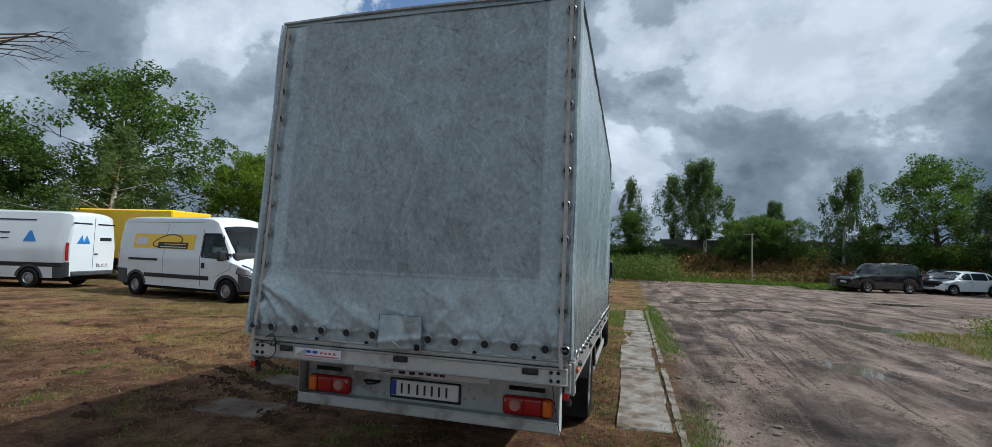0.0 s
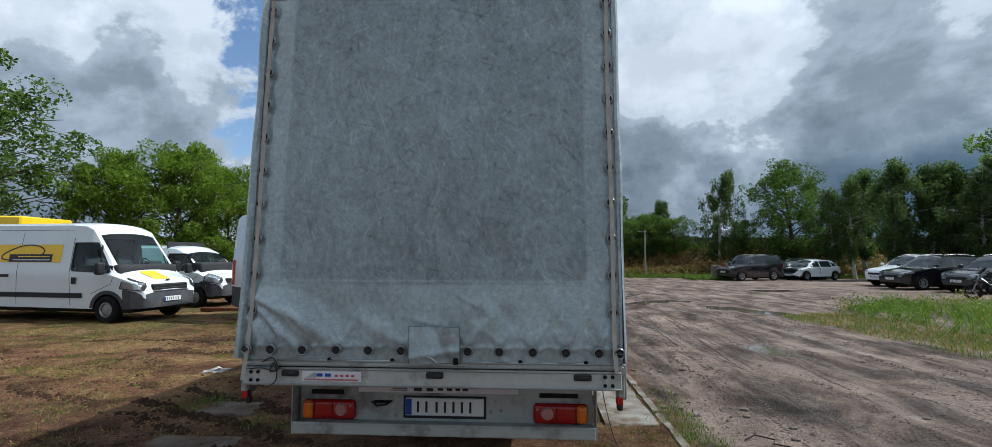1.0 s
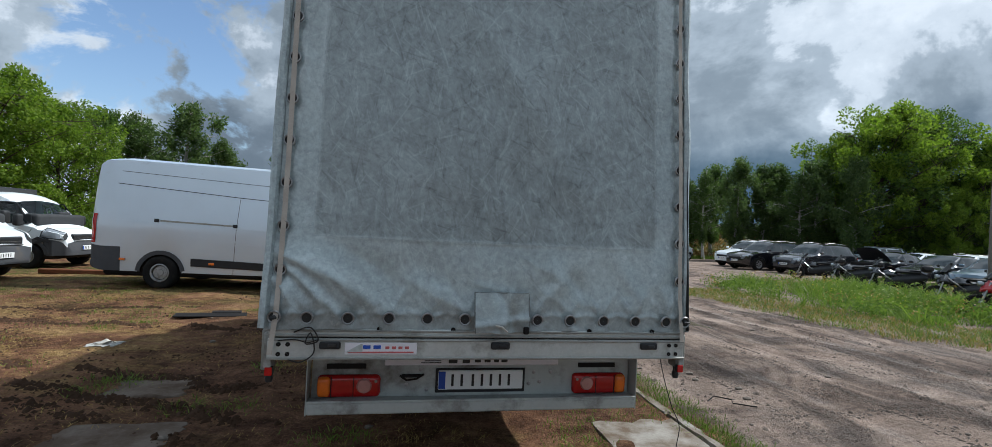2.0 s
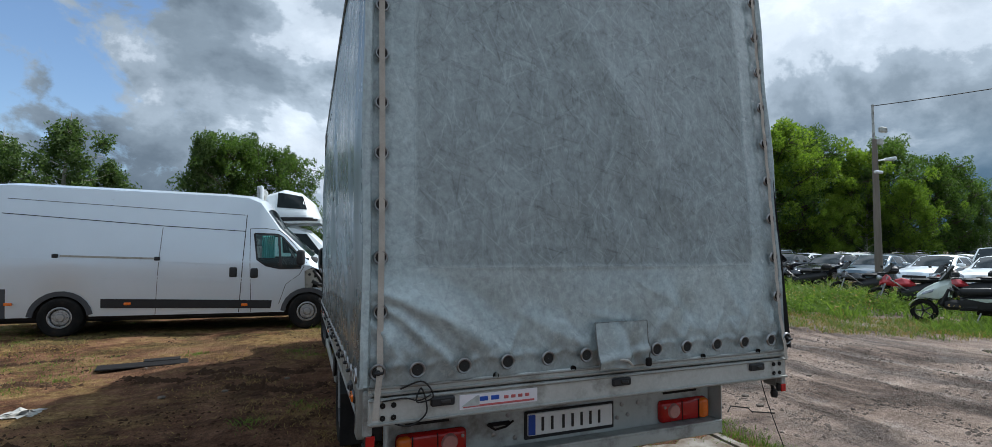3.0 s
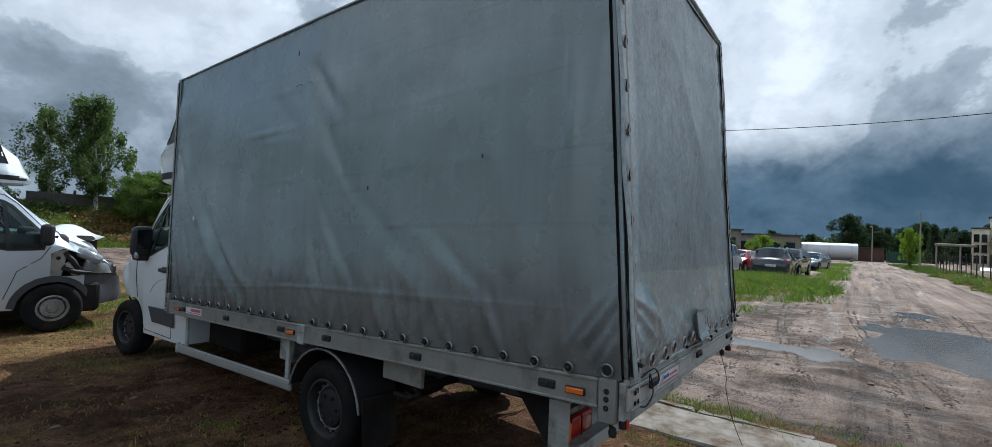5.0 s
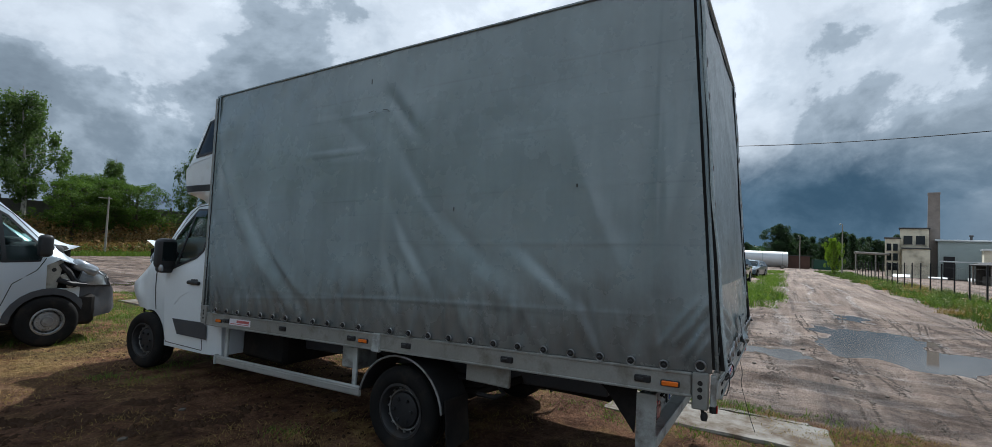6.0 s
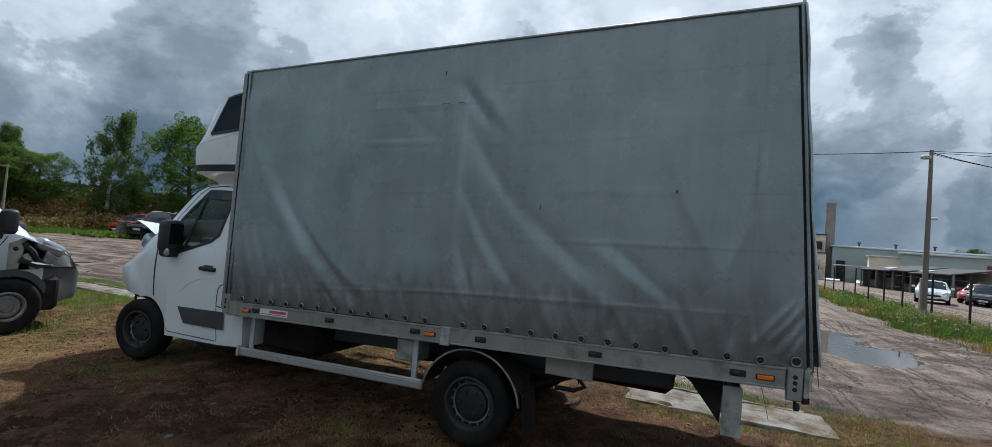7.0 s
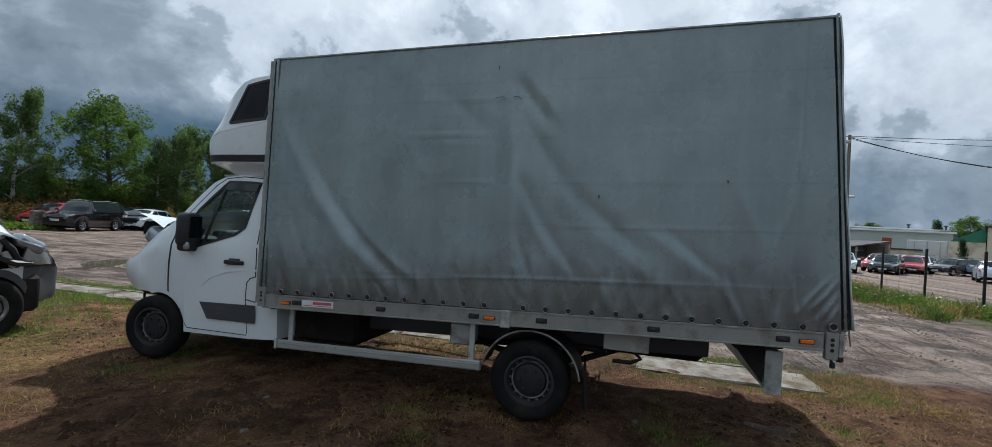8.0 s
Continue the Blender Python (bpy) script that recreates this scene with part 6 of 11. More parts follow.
# puckers that pull towards the eyelets
EYES = (-1.07, -0.92, -0.73, -0.535, -0.345, -0.155, 0.23, 0.41, 0.60, 0.785, 0.97, 1.085)
for k, ex in enumerate(EYES):
    for j, (da, ln) in enumerate(((0.45, 0.16), (-0.5, 0.13), (1.3, 0.09), (-1.25, 0.09))):
        D += folds(X, Z, [(0.013, 0.006 - 0.001 * ((k + j) % 3), [(ex + 0.03 * math.sin(da), 1.105 + 0.03 * math.cos(da)), (ex + ln * math.sin(da), 1.105 + ln * math.cos(da))])])
    D -= 0.008 * np.exp(-(np.hypot(X - ex, Z - 1.105) / 0.035) ** 2)
for s_ in (-1, 1):
    for k in range(10):
        D -= 0.010 * np.exp(-(np.hypot((X - s_ * 1.060) * 1.5, Z - 1.33 - 0.212 * k) / 0.05) ** 2)
pts = [[(float(X[i, j]), float(rear_lean(Z[i, j]) - D[i, j]), float(Z[i, j])) for j in range(len(xs))] for i in range(len(zs))]
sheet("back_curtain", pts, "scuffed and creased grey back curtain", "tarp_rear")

# side curtains
ys, zs = np.concatenate([np.linspace(0, 0.13, 72), np.linspace(0.134, 1, 210)]), np.concatenate([np.linspace(Z0 - 0.012, 1.75, 84), np.linspace(1.77, Z1, 64)])
T, Z = np.meshgrid(ys, zs)
for s in (-1, 1):
    Y0 = rear_lean(Z) + (0.026 if s < 0 else 0.0)
    Y = Y0 + (YR - Y0) * T
    D = folds(Y, Z, [
        (0.10, 0.034, [(4.86, 2.95), (4.74, 2.55), (4.40, 2.02), (4.03, 1.56), (3.55, 1.16)]), (0.075, -0.024, [(4.42, 2.32), (4.18, 1.92), (3.78, 1.52), (3.36, 1.14)]), (0.060, 0.022, [(4.02, 1.84), (3.82, 1.62), (3.50, 1.36), (3.24, 1.20)]),
        (0.06, 0.014, [(4.86, 2.0), (4.76, 1.6), (4.62, 1.2)]), (0.05, -0.010, [(4.68, 1.9), (4.52, 1.5), (4.36, 1.2)]), (0.09, -0.008, [(3.14, 2.92), (2.9, 2.72), (2.66, 2.52)]), (0.08, 0.008, [(3.5, 2.5), (3.3, 2.2), (3.16, 1.9)]),
        (0.055, -0.020, [(2.50, 3.02), (2.36, 2.84), (2.20, 2.64)]), (0.06, 0.012, [(2.40, 3.05), (2.22, 2.82), (2.04, 2.60)]), (0.085, -0.018, [(2.45, 2.74), (2.28, 2.46), (2.07, 2.13), (1.77, 1.76), (1.50, 1.52)]),
        (0.085, 0.015, [(2.26, 2.30), (2.07, 2.06), (1.83, 1.80), (1.37, 1.40), (1.20, 1.28)]), (0.065, -0.014, [(1.92, 2.02), (1.68, 1.80), (1.40, 1.56)]), (0.07, 0.011, [(1.34, 1.73), (1.06, 1.51), (0.84, 1.36)]), (0.05, -0.012, [(1.18, 1.72), (0.95, 1.52), (0.78, 1.38)]),
        (0.05, -0.014, [(2.44, 2.20), (2.30, 1.92), (2.06, 1.58), (1.90, 1.36)]), (0.05, 0.016, [(2.38, 2.02), (2.26, 1.74), (2.06, 1.44)]), (0.035, -0.016, [(2.43, 1.75), (2.36, 1.52), (2.24, 1.26)]), (0.028, 0.020, [(2.42, 1.42), (2.38, 1.30), (2.30, 1.14)]), (0.025, -0.014, [(2.40, 1.36), (2.35, 1.24), (2.31, 1.12)]),
        (0.06, 0.008, [(2.52, 3.2), (2.50, 2.2), (2.50, 1.1)]), (0.07, 0.010, [(0.9, 2.6), (0.7, 2.0), (0.45, 1.5)]), (0.06, 0.014, [(0.27, 2.7), (0.24, 2.0), (0.26, 1.45)]),
        (0.020, 0.014, [(0.01, 1.42), (0.08, 1.30), (0.18, 1.18)]), (0.018, -0.012, [(0.01, 1.36), (0.07, 1.25), (0.15, 1.13)]), (0.018, 0.014, [(0.02, 1.30), (0.07, 1.20), (0.12, 1.10)]), (0.016, 0.012, [(0.0, 1.22), (0.04, 1.14), (0.08, 1.06)]), (0.022, 0.010, [(0.05, 1.44), (0.16, 1.30), (0.28, 1.14)]),
        (0.05, 0.008, [(0.10, 2.9), (0.16, 2.2), (0.28, 1.5)]), (0.04, 0.006, [(0.22, 2.5), (0.34, 1.9), (0.52, 1.4)]),
        (0.012, 0.0022, [(0.35, 2.93), (2.25, 2.93)]), (0.012, 0.0018, [(0.35, 2.52), (2.25, 2.52)]), (0.012, 0.0018, [(0.35, 2.12), (2.25, 2.12)]), (0.012, 0.0022, [(0.35, 1.75), (2.25, 1.75)]),
        (0.012, 0.0045, [(2.44, 2.83), (3.4, 2.86)]), (0.012, 0.0055, [(2.64, 2.54), (3.5, 2.54)]), (0.010, 0.004, [(2.64, 2.45), (3.2, 2.46)]), (0.012, 0.006, [(2.62, 2.12), (3.45, 2.10)]), (0.012, 0.004, [(3.6, 2.18), (4.38, 2.15)]), (0.014, 0.004, [(0.2, 1.33), (2.40, 1.31), (4.4, 1.20)]),
        (0.010, 0.0018, [(0.05, 1.30), (4.9, 1.30)]), (0.012, 0.004, [(2.46, Z0), (2.46, Z1)]), (0.012, 0.004, [(0.30, Z0), (0.30, Z1)]),
    ])
    D *= 0.6 if s > 0 else 0.66
    D += 0.012 * np.sin((Z - Z0) / (Z1 - Z0) * math.pi) + 0.006 * value_noise(Y, Z, 1.6, 63) + 0.003 * value_noise(Y, Z, 5.0, 64)
    D += 0.007 * np.exp(-((Z - Z0) / 0.12) ** 2) * np.sin(Y / 0.19 * 2 * math.pi + 0.8)
    for k in range(24):
        ey = 0.23 + 0.189 * k if k < 12 else 2.65 + 0.186 * (k - 12)
        for j in range(2):
            ln, sk = rng.uniform(0.14, 0.42), rng.uniform(-0.10, 0.16)
            D += folds(Y, Z, [(rng.uniform(0.018, 0.028), rng.uniform(0.004, 0.009) * (1 if j else -1), [(ey + 0.05 * j, 1.07), (ey + 0.05 * j + sk * 0.5, 1.07 + ln * 0.5), (ey + 0.05 * j + sk, 1.07 + ln)])])
    pts = [[(float(s * (1.116 + D[i, j])), float(Y[i, j]), float(Z[i, j])) for j in range(len(ys))] for i in range(len(zs))]
    if s > 0:
        pts = [row[::-1] for row in pts]
    sheet("side_curtain", pts, "creased satin-grey side curtain with grime along its hem")
# roof, with soft ribs over the hoops
xs, ys = np.linspace(-1.118, 1.118, 24), np.linspace(0.112, YR, 60)
pts = [[(float(x), float(y), Z1 + 0.004 + 0.02 * math.cos(x / 1.118 * math.pi / 2) + 0.010 * abs(math.cos(y / 0.82 * math.pi))) for x in xs] for y in ys]
pts.insert(0, [(float(x), 0.106, Z1 - 0.012) for x in xs])
sheet("roof_sheet", pts)
xs, zs = np.linspace(-1.118, 1.118, 24), np.linspace(Z0, Z1, 24)
pts = [[(float(x), YR, float(z)) for x in xs[::-1]] for z in zs]
sheet("front_wall", pts)
# welded piping along the edges
bpart("edge_piping", Geo().tube([(float(x), 0.108, Z1 + 0.006 + 0.02 * math.cos(x / 1.118 * math.pi / 2) + 0.009) for x in np.linspace(-1.116, 1.116, 16)], 0.013, 6), M["tarp_rear"])
for s in (-1, 1):
    g = Geo().tube([(s * 1.119, float(rear_lean(z)), float(z)) for z in np.linspace(Z0, Z1, 14)], 0.011, 6)
    bpart("edge_piping", g, M["tarp_side"])
    g = Geo().tube([(s * 1.119, 0.115, Z1), (s * 1.121, 2.4, Z1 + 0.006), (s * 1.119, YR, Z1)], 0.010, 6)
    bpart("edge_piping", g, M["tarp_side"])
    g = Geo()
    zz = np.linspace(Z0 + 0.01, Z1, 30)
    g.grid([[(s * (1.132 + w_), rear_lean(z) - 0.014 - b_, z), (s * (1.134 + w_), rear_lean(z) - 0.022 - b_, z), (s * (1.122 + w_), rear_lean(z) - 0.030 - b_, z), (s * (1.106 + w_), rear_lean(z) - 0.026 - b_, z), (s * 1.094, rear_lean(z) - 0.010, z)]
            for z in zz for b_, w_ in (((0.022 if s < 0 else -0.006) * math.exp(-((z - Z0) / 0.8) ** 2) + 0.004 * math.sin(z * 9 + s) - (0.0 if s < 0 else 0.008), 0.004 * math.sin(z * 6.3 + 1) - (0.0 if s < 0 else 0.006)),)])
    bpart("edge_flap", g, M["tarp_rear"])
    # black strip stands in for shade between the curtain and its edge flap
    g = Geo().grid([[(s * 1.106, rear_lean(z) + 0.050, z), (s * 1.106, rear_lean(z) + 0.006, z), (s * 1.112, rear_lean(z) - 0.014 - 0.022 * math.exp(-((z - Z0) / 0.8) ** 2), z)] for z in zz])
    bpart("corner_gap", g, M["cable"], lorry, "black strip standing for the shade down the corner of the tarpaulin")
    # dark gap and post where the curtain meets the front wall
    bpart("front_post", Geo().box((s * 1.10, YR + 0.02, (Z0 + Z1) / 2 - 0.06), (0.05, 0.045, Z1 - Z0 + 0.10), 0.008), M["aluminium"])
    bpart("lacing_cord", Geo().tube([(s * (1.128 + 0.003 * (k % 2)), YR - 0.030 + 0.004 * (k % 2), Z0 + 0.02 + (Z1 - Z0 - 0.04) * k / 40) for k in range(41)], 0.006, 5), M["cable"])
    g = Geo().grid([[(s * 1.1275, YR - 0.065, z), (s * 1.1275, YR + 0.0, z)] for z in np.linspace(Z0, Z1, 12)])
    bpart("edge_flap", g, M["tarp_side"])

# eyelets
ring = Geo().lathe([(0.022, 0.000), (0.024, -0.005), (0.028, -0.006), (0.0315, -0.003), (0.0325, 0.002)], 20, "y")
ring_mesh = mesh_of("eyelet", ring, M["eyeletsteel"])
hole_mesh = mesh_of("hole", Geo().lathe([(0.023, -0.0015), (0.001, -0.0015)], 16, "y"), M["cable"])
pin_mesh = mesh_of("turn_pin", Geo().lathe([(0.010, 0.0), (0.010, -0.02), (0.001, -0.022)], 10, "y").box((0, -0.022, 0), (0.034, 0.008, 0.010), 0.003), M["black"])


def eyelet(x, y, z, rz, pin=False, fill=True, k=1.0):
    ob = part("eyelet", ring_mesh, None, lorry)
    ob.matrix_local = Matrix.Translation(bed(x, y, z)) @ pose(0, 0, 0, 0, 0, rz) @ Matrix.Diagonal((k, k, k, 1))
    if fill:
        part("hole", hole_mesh, None, ob)
    if pin:
        part("turn_pin", pin_mesh, None, ob)


for k, x in enumerate(EYES):
    eyelet(x, rear_lean(1.105) - 0.036 - (0.012 if k in (1, 2) else 0), 1.105, 0, k in (0, 11))
for s in (-1, 1):
    for k in range(12):
        eyelet(s * 1.142, 0.23 + 0.189 * k, 1.060, -90 if s < 0 else 90, True, True, 0.84)
    for k in range(12):
        eyelet(s * 1.142, 2.65 + 0.186 * k, 1.062, -90 if s < 0 else 90, True, True, 0.84)
    eyelet(s * 1.140, 0.035, 1.075, -90 if s < 0 else 90)
    for k in range(10):
        eyelet(s * 1.060, rear_lean(1.33 + 0.212 * k) - 0.022, 1.33 + 0.212 * k, 0, False, True, 0.92)

# webbing straps laced down the back edges
for s in (-1, 1):
    rows = []
    for k in range(81):
        z = (1.0 if s > 0 else 0.93) + (3.30 - 0.93) * k / 80
        ph = (z - 1.33) / 0.212
        y = rear_lean(z) - 0.031 + 0.007 * math.exp(-((ph - round(ph)) / 0.09) ** 2) - 0.003 * math.cos(2 * math.pi * ph) - 0.012 * float(smooth01((1.32 - z) / 0.25))
        x = s * 1.060 + 0.003 * math.sin(ph * 0.7) + 0.016 * s * float(smooth01((1.15 - z) / 0.25))
        rows.append([(x - 0.012, y, z), (x + 0.012, y + 0.002, z)])
    bpart("lacing_strap", Geo().grid(rows), M["strap"], lorry, "worn grey webbing strap")
# flap over the lock
def flap_at(u, v):
    crush = 0.016 * math.exp(-((u - 0.45 - 0.25 * v) / 0.13) ** 2) - 0.013 * math.exp(-((u - 0.78 + 0.3 * v) / 0.10) ** 2) + 0.010 * math.exp(-((v - 0.15 - 0.2 * u) / 0.10) ** 2)
    return (-0.11 + 0.29 * u + 0.008 * (1 - v), -0.082 - 0.026 * (1 - u) * (1 - 0.7 * v) + 0.006 * v - 1.5 * crush, 1.040 + 0.205 * v)


rows = [[flap_at(u, v) for u in np.linspace(0, 1, 26)] for v in np.linspace(0, 1, 20)]
bpart("flap_hem", Geo().tube([flap_at(0, v) for v in np.linspace(0, 1, 8)] + [flap_at(u, 1) for u in np.linspace(0, 1, 8)] + [flap_at(1, v) for v in np.linspace(1, 0, 8)], 0.003, 5), M["tarp_side"])
bpart("lock_flap", Geo().grid(rows), M["tarp_rear"], lorry, "loose square flap of grey tarpaulin", 60)
bpart("flap_tie", Geo().tube([(0.0, -0.11, 1.08), (0.03, -0.135, 1.075), (0.06, -0.125, 1.05)], 0.006, 5), M["plasticbag"])
bpart("padlock", Geo().box((0.165, -0.105, 1.055), (0.03, 0.02, 0.04), 0.006), M["chassis"])

# load bed, rails and their fittings
bpart("bed_floor", Geo().box((0, 2.48, 0.965), (2.18, 4.86, 0.05), 0.01), M["chassis"])
for s in (-1, 1):
    for yc, ln, zc in ((1.26, 2.36, 0.962), (3.69, 2.44, 0.958)):
        rail = bpart("side_rail", Geo().box((s * 1.108, yc, zc), (0.035, ln, 0.135), 0.008), M["aluminium"])
        bpart("rail_lip", Geo().box((s * 1.126, yc, zc + 0.060), (0.012, ln, 0.016), 0.003), M["aluminium"], rail)
        bpart("rail_lip", Geo().box((s * 1.126, yc, zc - 0.060), (0.012, ln, 0.014), 0.003), M["aluminium"], rail)
    bpart("rail_joint", Geo().box((s * 1.124, 2.46, 0.955), (0.03, 0.085, 0.15), 0.006).box((s * 1.142, 2.445, 0.975), (0.01, 0.012, 0.012), 0.003).box((s * 1.142, 2.475, 0.975), (0.01, 0.012, 0.012), 0.003), M["greypaint"])
    post = bpart("corner_post", Geo().box((s * 1.112, 0.035, 0.935), (0.05, 0.085, 0.20), 0.006), M["aluminium"])
    g = Geo()
    for z in (0.98, 0.945, 0.905):
        g.lathe([(0.014, -0.001), (0.001, -0.002)], 10, "x", (s * 1.139, 0.035, z))
    bpart("bolt_hole", g, M["cable"], post)
    post = bpart("corner_post", Geo().box((s * 1.112, 4.92, 1.0), (0.05, 0.085, 0.19), 0.006), M["aluminium"])
    g = Geo()
    for z in (1.04, 1.01, 0.965):
        g.lathe([(0.013, -0.001), (0.001, -0.002)], 10, "x", (s * 1.139, 4.92, z))
    bpart("bolt_hole", g, M["cable"], post)
    for y in (0.35, 1.26, 2.15, 2.74, 3.63, 4.52):
        latch = bpart("latch", Geo().box((s * 1.128, y, 0.962), (0.02, 0.095, 0.042), 0.006), M["black"])
        bpart("latch_lever", Geo().box((s * 1.140, y + 0.012, 0.962), (0.012, 0.045, 0.022), 0.004), M["rimdark"], latch)
    for y in (0.195, 2.60, 4.64):
        holder = bpart("side_marker", Geo().box((s * 1.130, y, 0.955), (0.016, 0.105, 0.036), 0.005), M["black"])
        bpart("marker_lens", Geo().box((s * 1.139, y, 0.955), (0.014, 0.092, 0.028), 0.005), M["amber"], holder, "amber lens")
    stalk = bpart("corner_buffer", Geo().tube([(s * 1.10, 0.03, 0.86), (s * 1.10, 0.02, 0.80)], [0.010, 0.010], 8).lathe([(0.001, -0.03), (0.016, -0.028), (0.020, -0.008), (0.016, 0.012), (0.010, 0.016)], 14, "z", (s * 1.10, 0.015, 0.80)), M["black"])
    bpart("rear_marker", Geo().lathe([(0.001, -0.028), (0.019, -0.024), (0.022, -0.004), (0.018, 0.014)], 14, "z", (s * 1.09, -0.030, 0.842)), M["black"], lorry)
    bpart("red_lens", Geo().box((s * 1.09, -0.050, 0.838), (0.034, 0.006, 0.040), 0.002), M["red"], lorry, "small red corner lamp")
    bpart("drop_post", Geo().box((s * 1.10, -0.03, 0.94), (0.035, 0.03, 0.17), 0.004), M["greypaint"])
# side sticker and the back sticker: plain shapes
st = bpart("sticker", Geo().box((-1.128, 4.29, 0.962), (0.004, 0.34, 0.062), 0.001), M["sticker"])
bpart("sticker_print", Geo().box((-1.1305, 4.24, 0.970), (0.003, 0.20, 0.026), 0.001).box((-1.1305, 4.29, 0.945), (0.003, 0.30, 0.006), 0.001), M["redprint"], st)
for y0, y1, z0, z1 in ((-0.062, -0.03, 0.895, 1.0), (-0.055, -0.025, 1.006, 1.045)):
    rail = bpart("tail_rail", Geo().box((0.0, (y0 + y1) / 2, (z0 + z1) / 2), (2.20, y1 - y0, z1 - z0), 0.006), M["tailrail"])
    bpart("rail_lip", Geo().box((0.0, y0 - 0.005, z0 + 0.008), (2.20, 0.010, 0.012), 0.003), M["aluminium"], rail)
    bpart("rail_lip", Geo().box((0.0, y0 - 0.004, z1 - 0.007), (2.20, 0.008, 0.010), 0.003), M["aluminium"], rail)
st = bpart("sticker", Geo().box((-0.565, -0.064, 0.952), (0.35, 0.005, 0.058), 0.001), M["sticker"], lorry, "pale rectangular dealer sticker")
for k in range(2):
    bpart("sticker_print", Geo().box((-0.635 + 0.05 * k, -0.0675, 0.960), (0.036, 0.003, 0.018), 0.001), M["blue"], st)
for k in range(4):
    bpart("sticker_print", Geo().box((-0.535 + 0.032 * k, -0.0675, 0.957), (0.020, 0.003, 0.013), 0.001), M["redprint"], st)
bpart("sticker_print", Geo().poly([(-0.735, -0.0665, 0.935), (-0.665, -0.0665, 0.975), (-0.655, -0.0665, 0.975), (-0.655, -0.0665, 0.935)], (0, -0.003, 0)), M["greypaint"], st)
bpart("sticker_print", Geo().box((-0.565, -0.0675, 0.934), (0.32, 0.003, 0.008), 0.001), M["redprint"], st)
for x in (-0.81, 0.04, 0.88):
    latch = bpart("latch", Geo().box((x, -0.068, 0.968), (0.100, 0.02, 0.036), 0.006), M["black"])
    bpart("latch_lever", Geo().box((x + 0.01, -0.080, 0.968), (0.040, 0.010, 0.016), 0.004), M["rimdark"], latch)
for s in (-1, 1):
    for dx in (0.0, 0.042):
        for z in (0.925, 0.972):
            bpart("rivet", Geo().lathe([(0.011, 0.0), (0.011, -0.004), (0.001, -0.005)], 8, "y", (s * (1.005 + dx), -0.064, z)), M["chassis"])
for k in range(6):
    bpart("hinge", Geo().lathe([(0.012, 0.0), (0.012, 0.010), (0.001, 0.010)], 12, "y", (-0.95 + 0.37 * k, -0.066, 1.048)), M["chassis"])
def curl(pts, n=26):
    """A smooth line through a few points."""
    p = np.array(pts, float)
    t = np.linspace(0, len(p) - 1, n)
    i0 = np.clip(t.astype(int), 0, len(p) - 2)
    f = (t - i0)[:, None]
    a, b, c, d = p[np.maximum(i0 - 1, 0)], p[i0], p[i0 + 1], p[np.minimum(i0 + 2, len(p) - 1)]
    return [tuple(q) for q in 0.5 * (2 * b + (c - a) * f + (2 * a - 5 * b + 4 * c - d) * f ** 2 + (3 * b - a - 3 * c + d) * f ** 3)]


bpart("loose_wire", Geo().tube(curl([(-0.98, -0.065, 1.03), (-0.90, -0.10, 1.06), (-0.86, -0.11, 1.00), (-0.92, -0.09, 0.98), (-0.90, -0.08, 1.03), (-0.88, -0.09, 0.94), (-0.94, -0.08, 0.89), (-1.00, -0.07, 0.90)], 40), 0.0035, 5), M["cable"])
bpart("loose_wire", Geo().tube(curl([(-1.05, -0.07, 0.99), (-0.97, -0.09, 1.00), (-0.91, -0.085, 0.985), (-0.86, -0.075, 1.0)]), 0.003, 5), M["cable"])
bpart("hanging_wire", Geo().tube(curl([(1.00, 0.02, 0.90), (1.02, 0.0, 0.78), (1.06, -0.03, 0.62), (1.12, -0.02, 0.50), (1.08, -0.06, 0.36), (1.12, -0.10, 0.20), (1.20, -0.14, 0.05)]), 0.0025, 5), M["cable"])

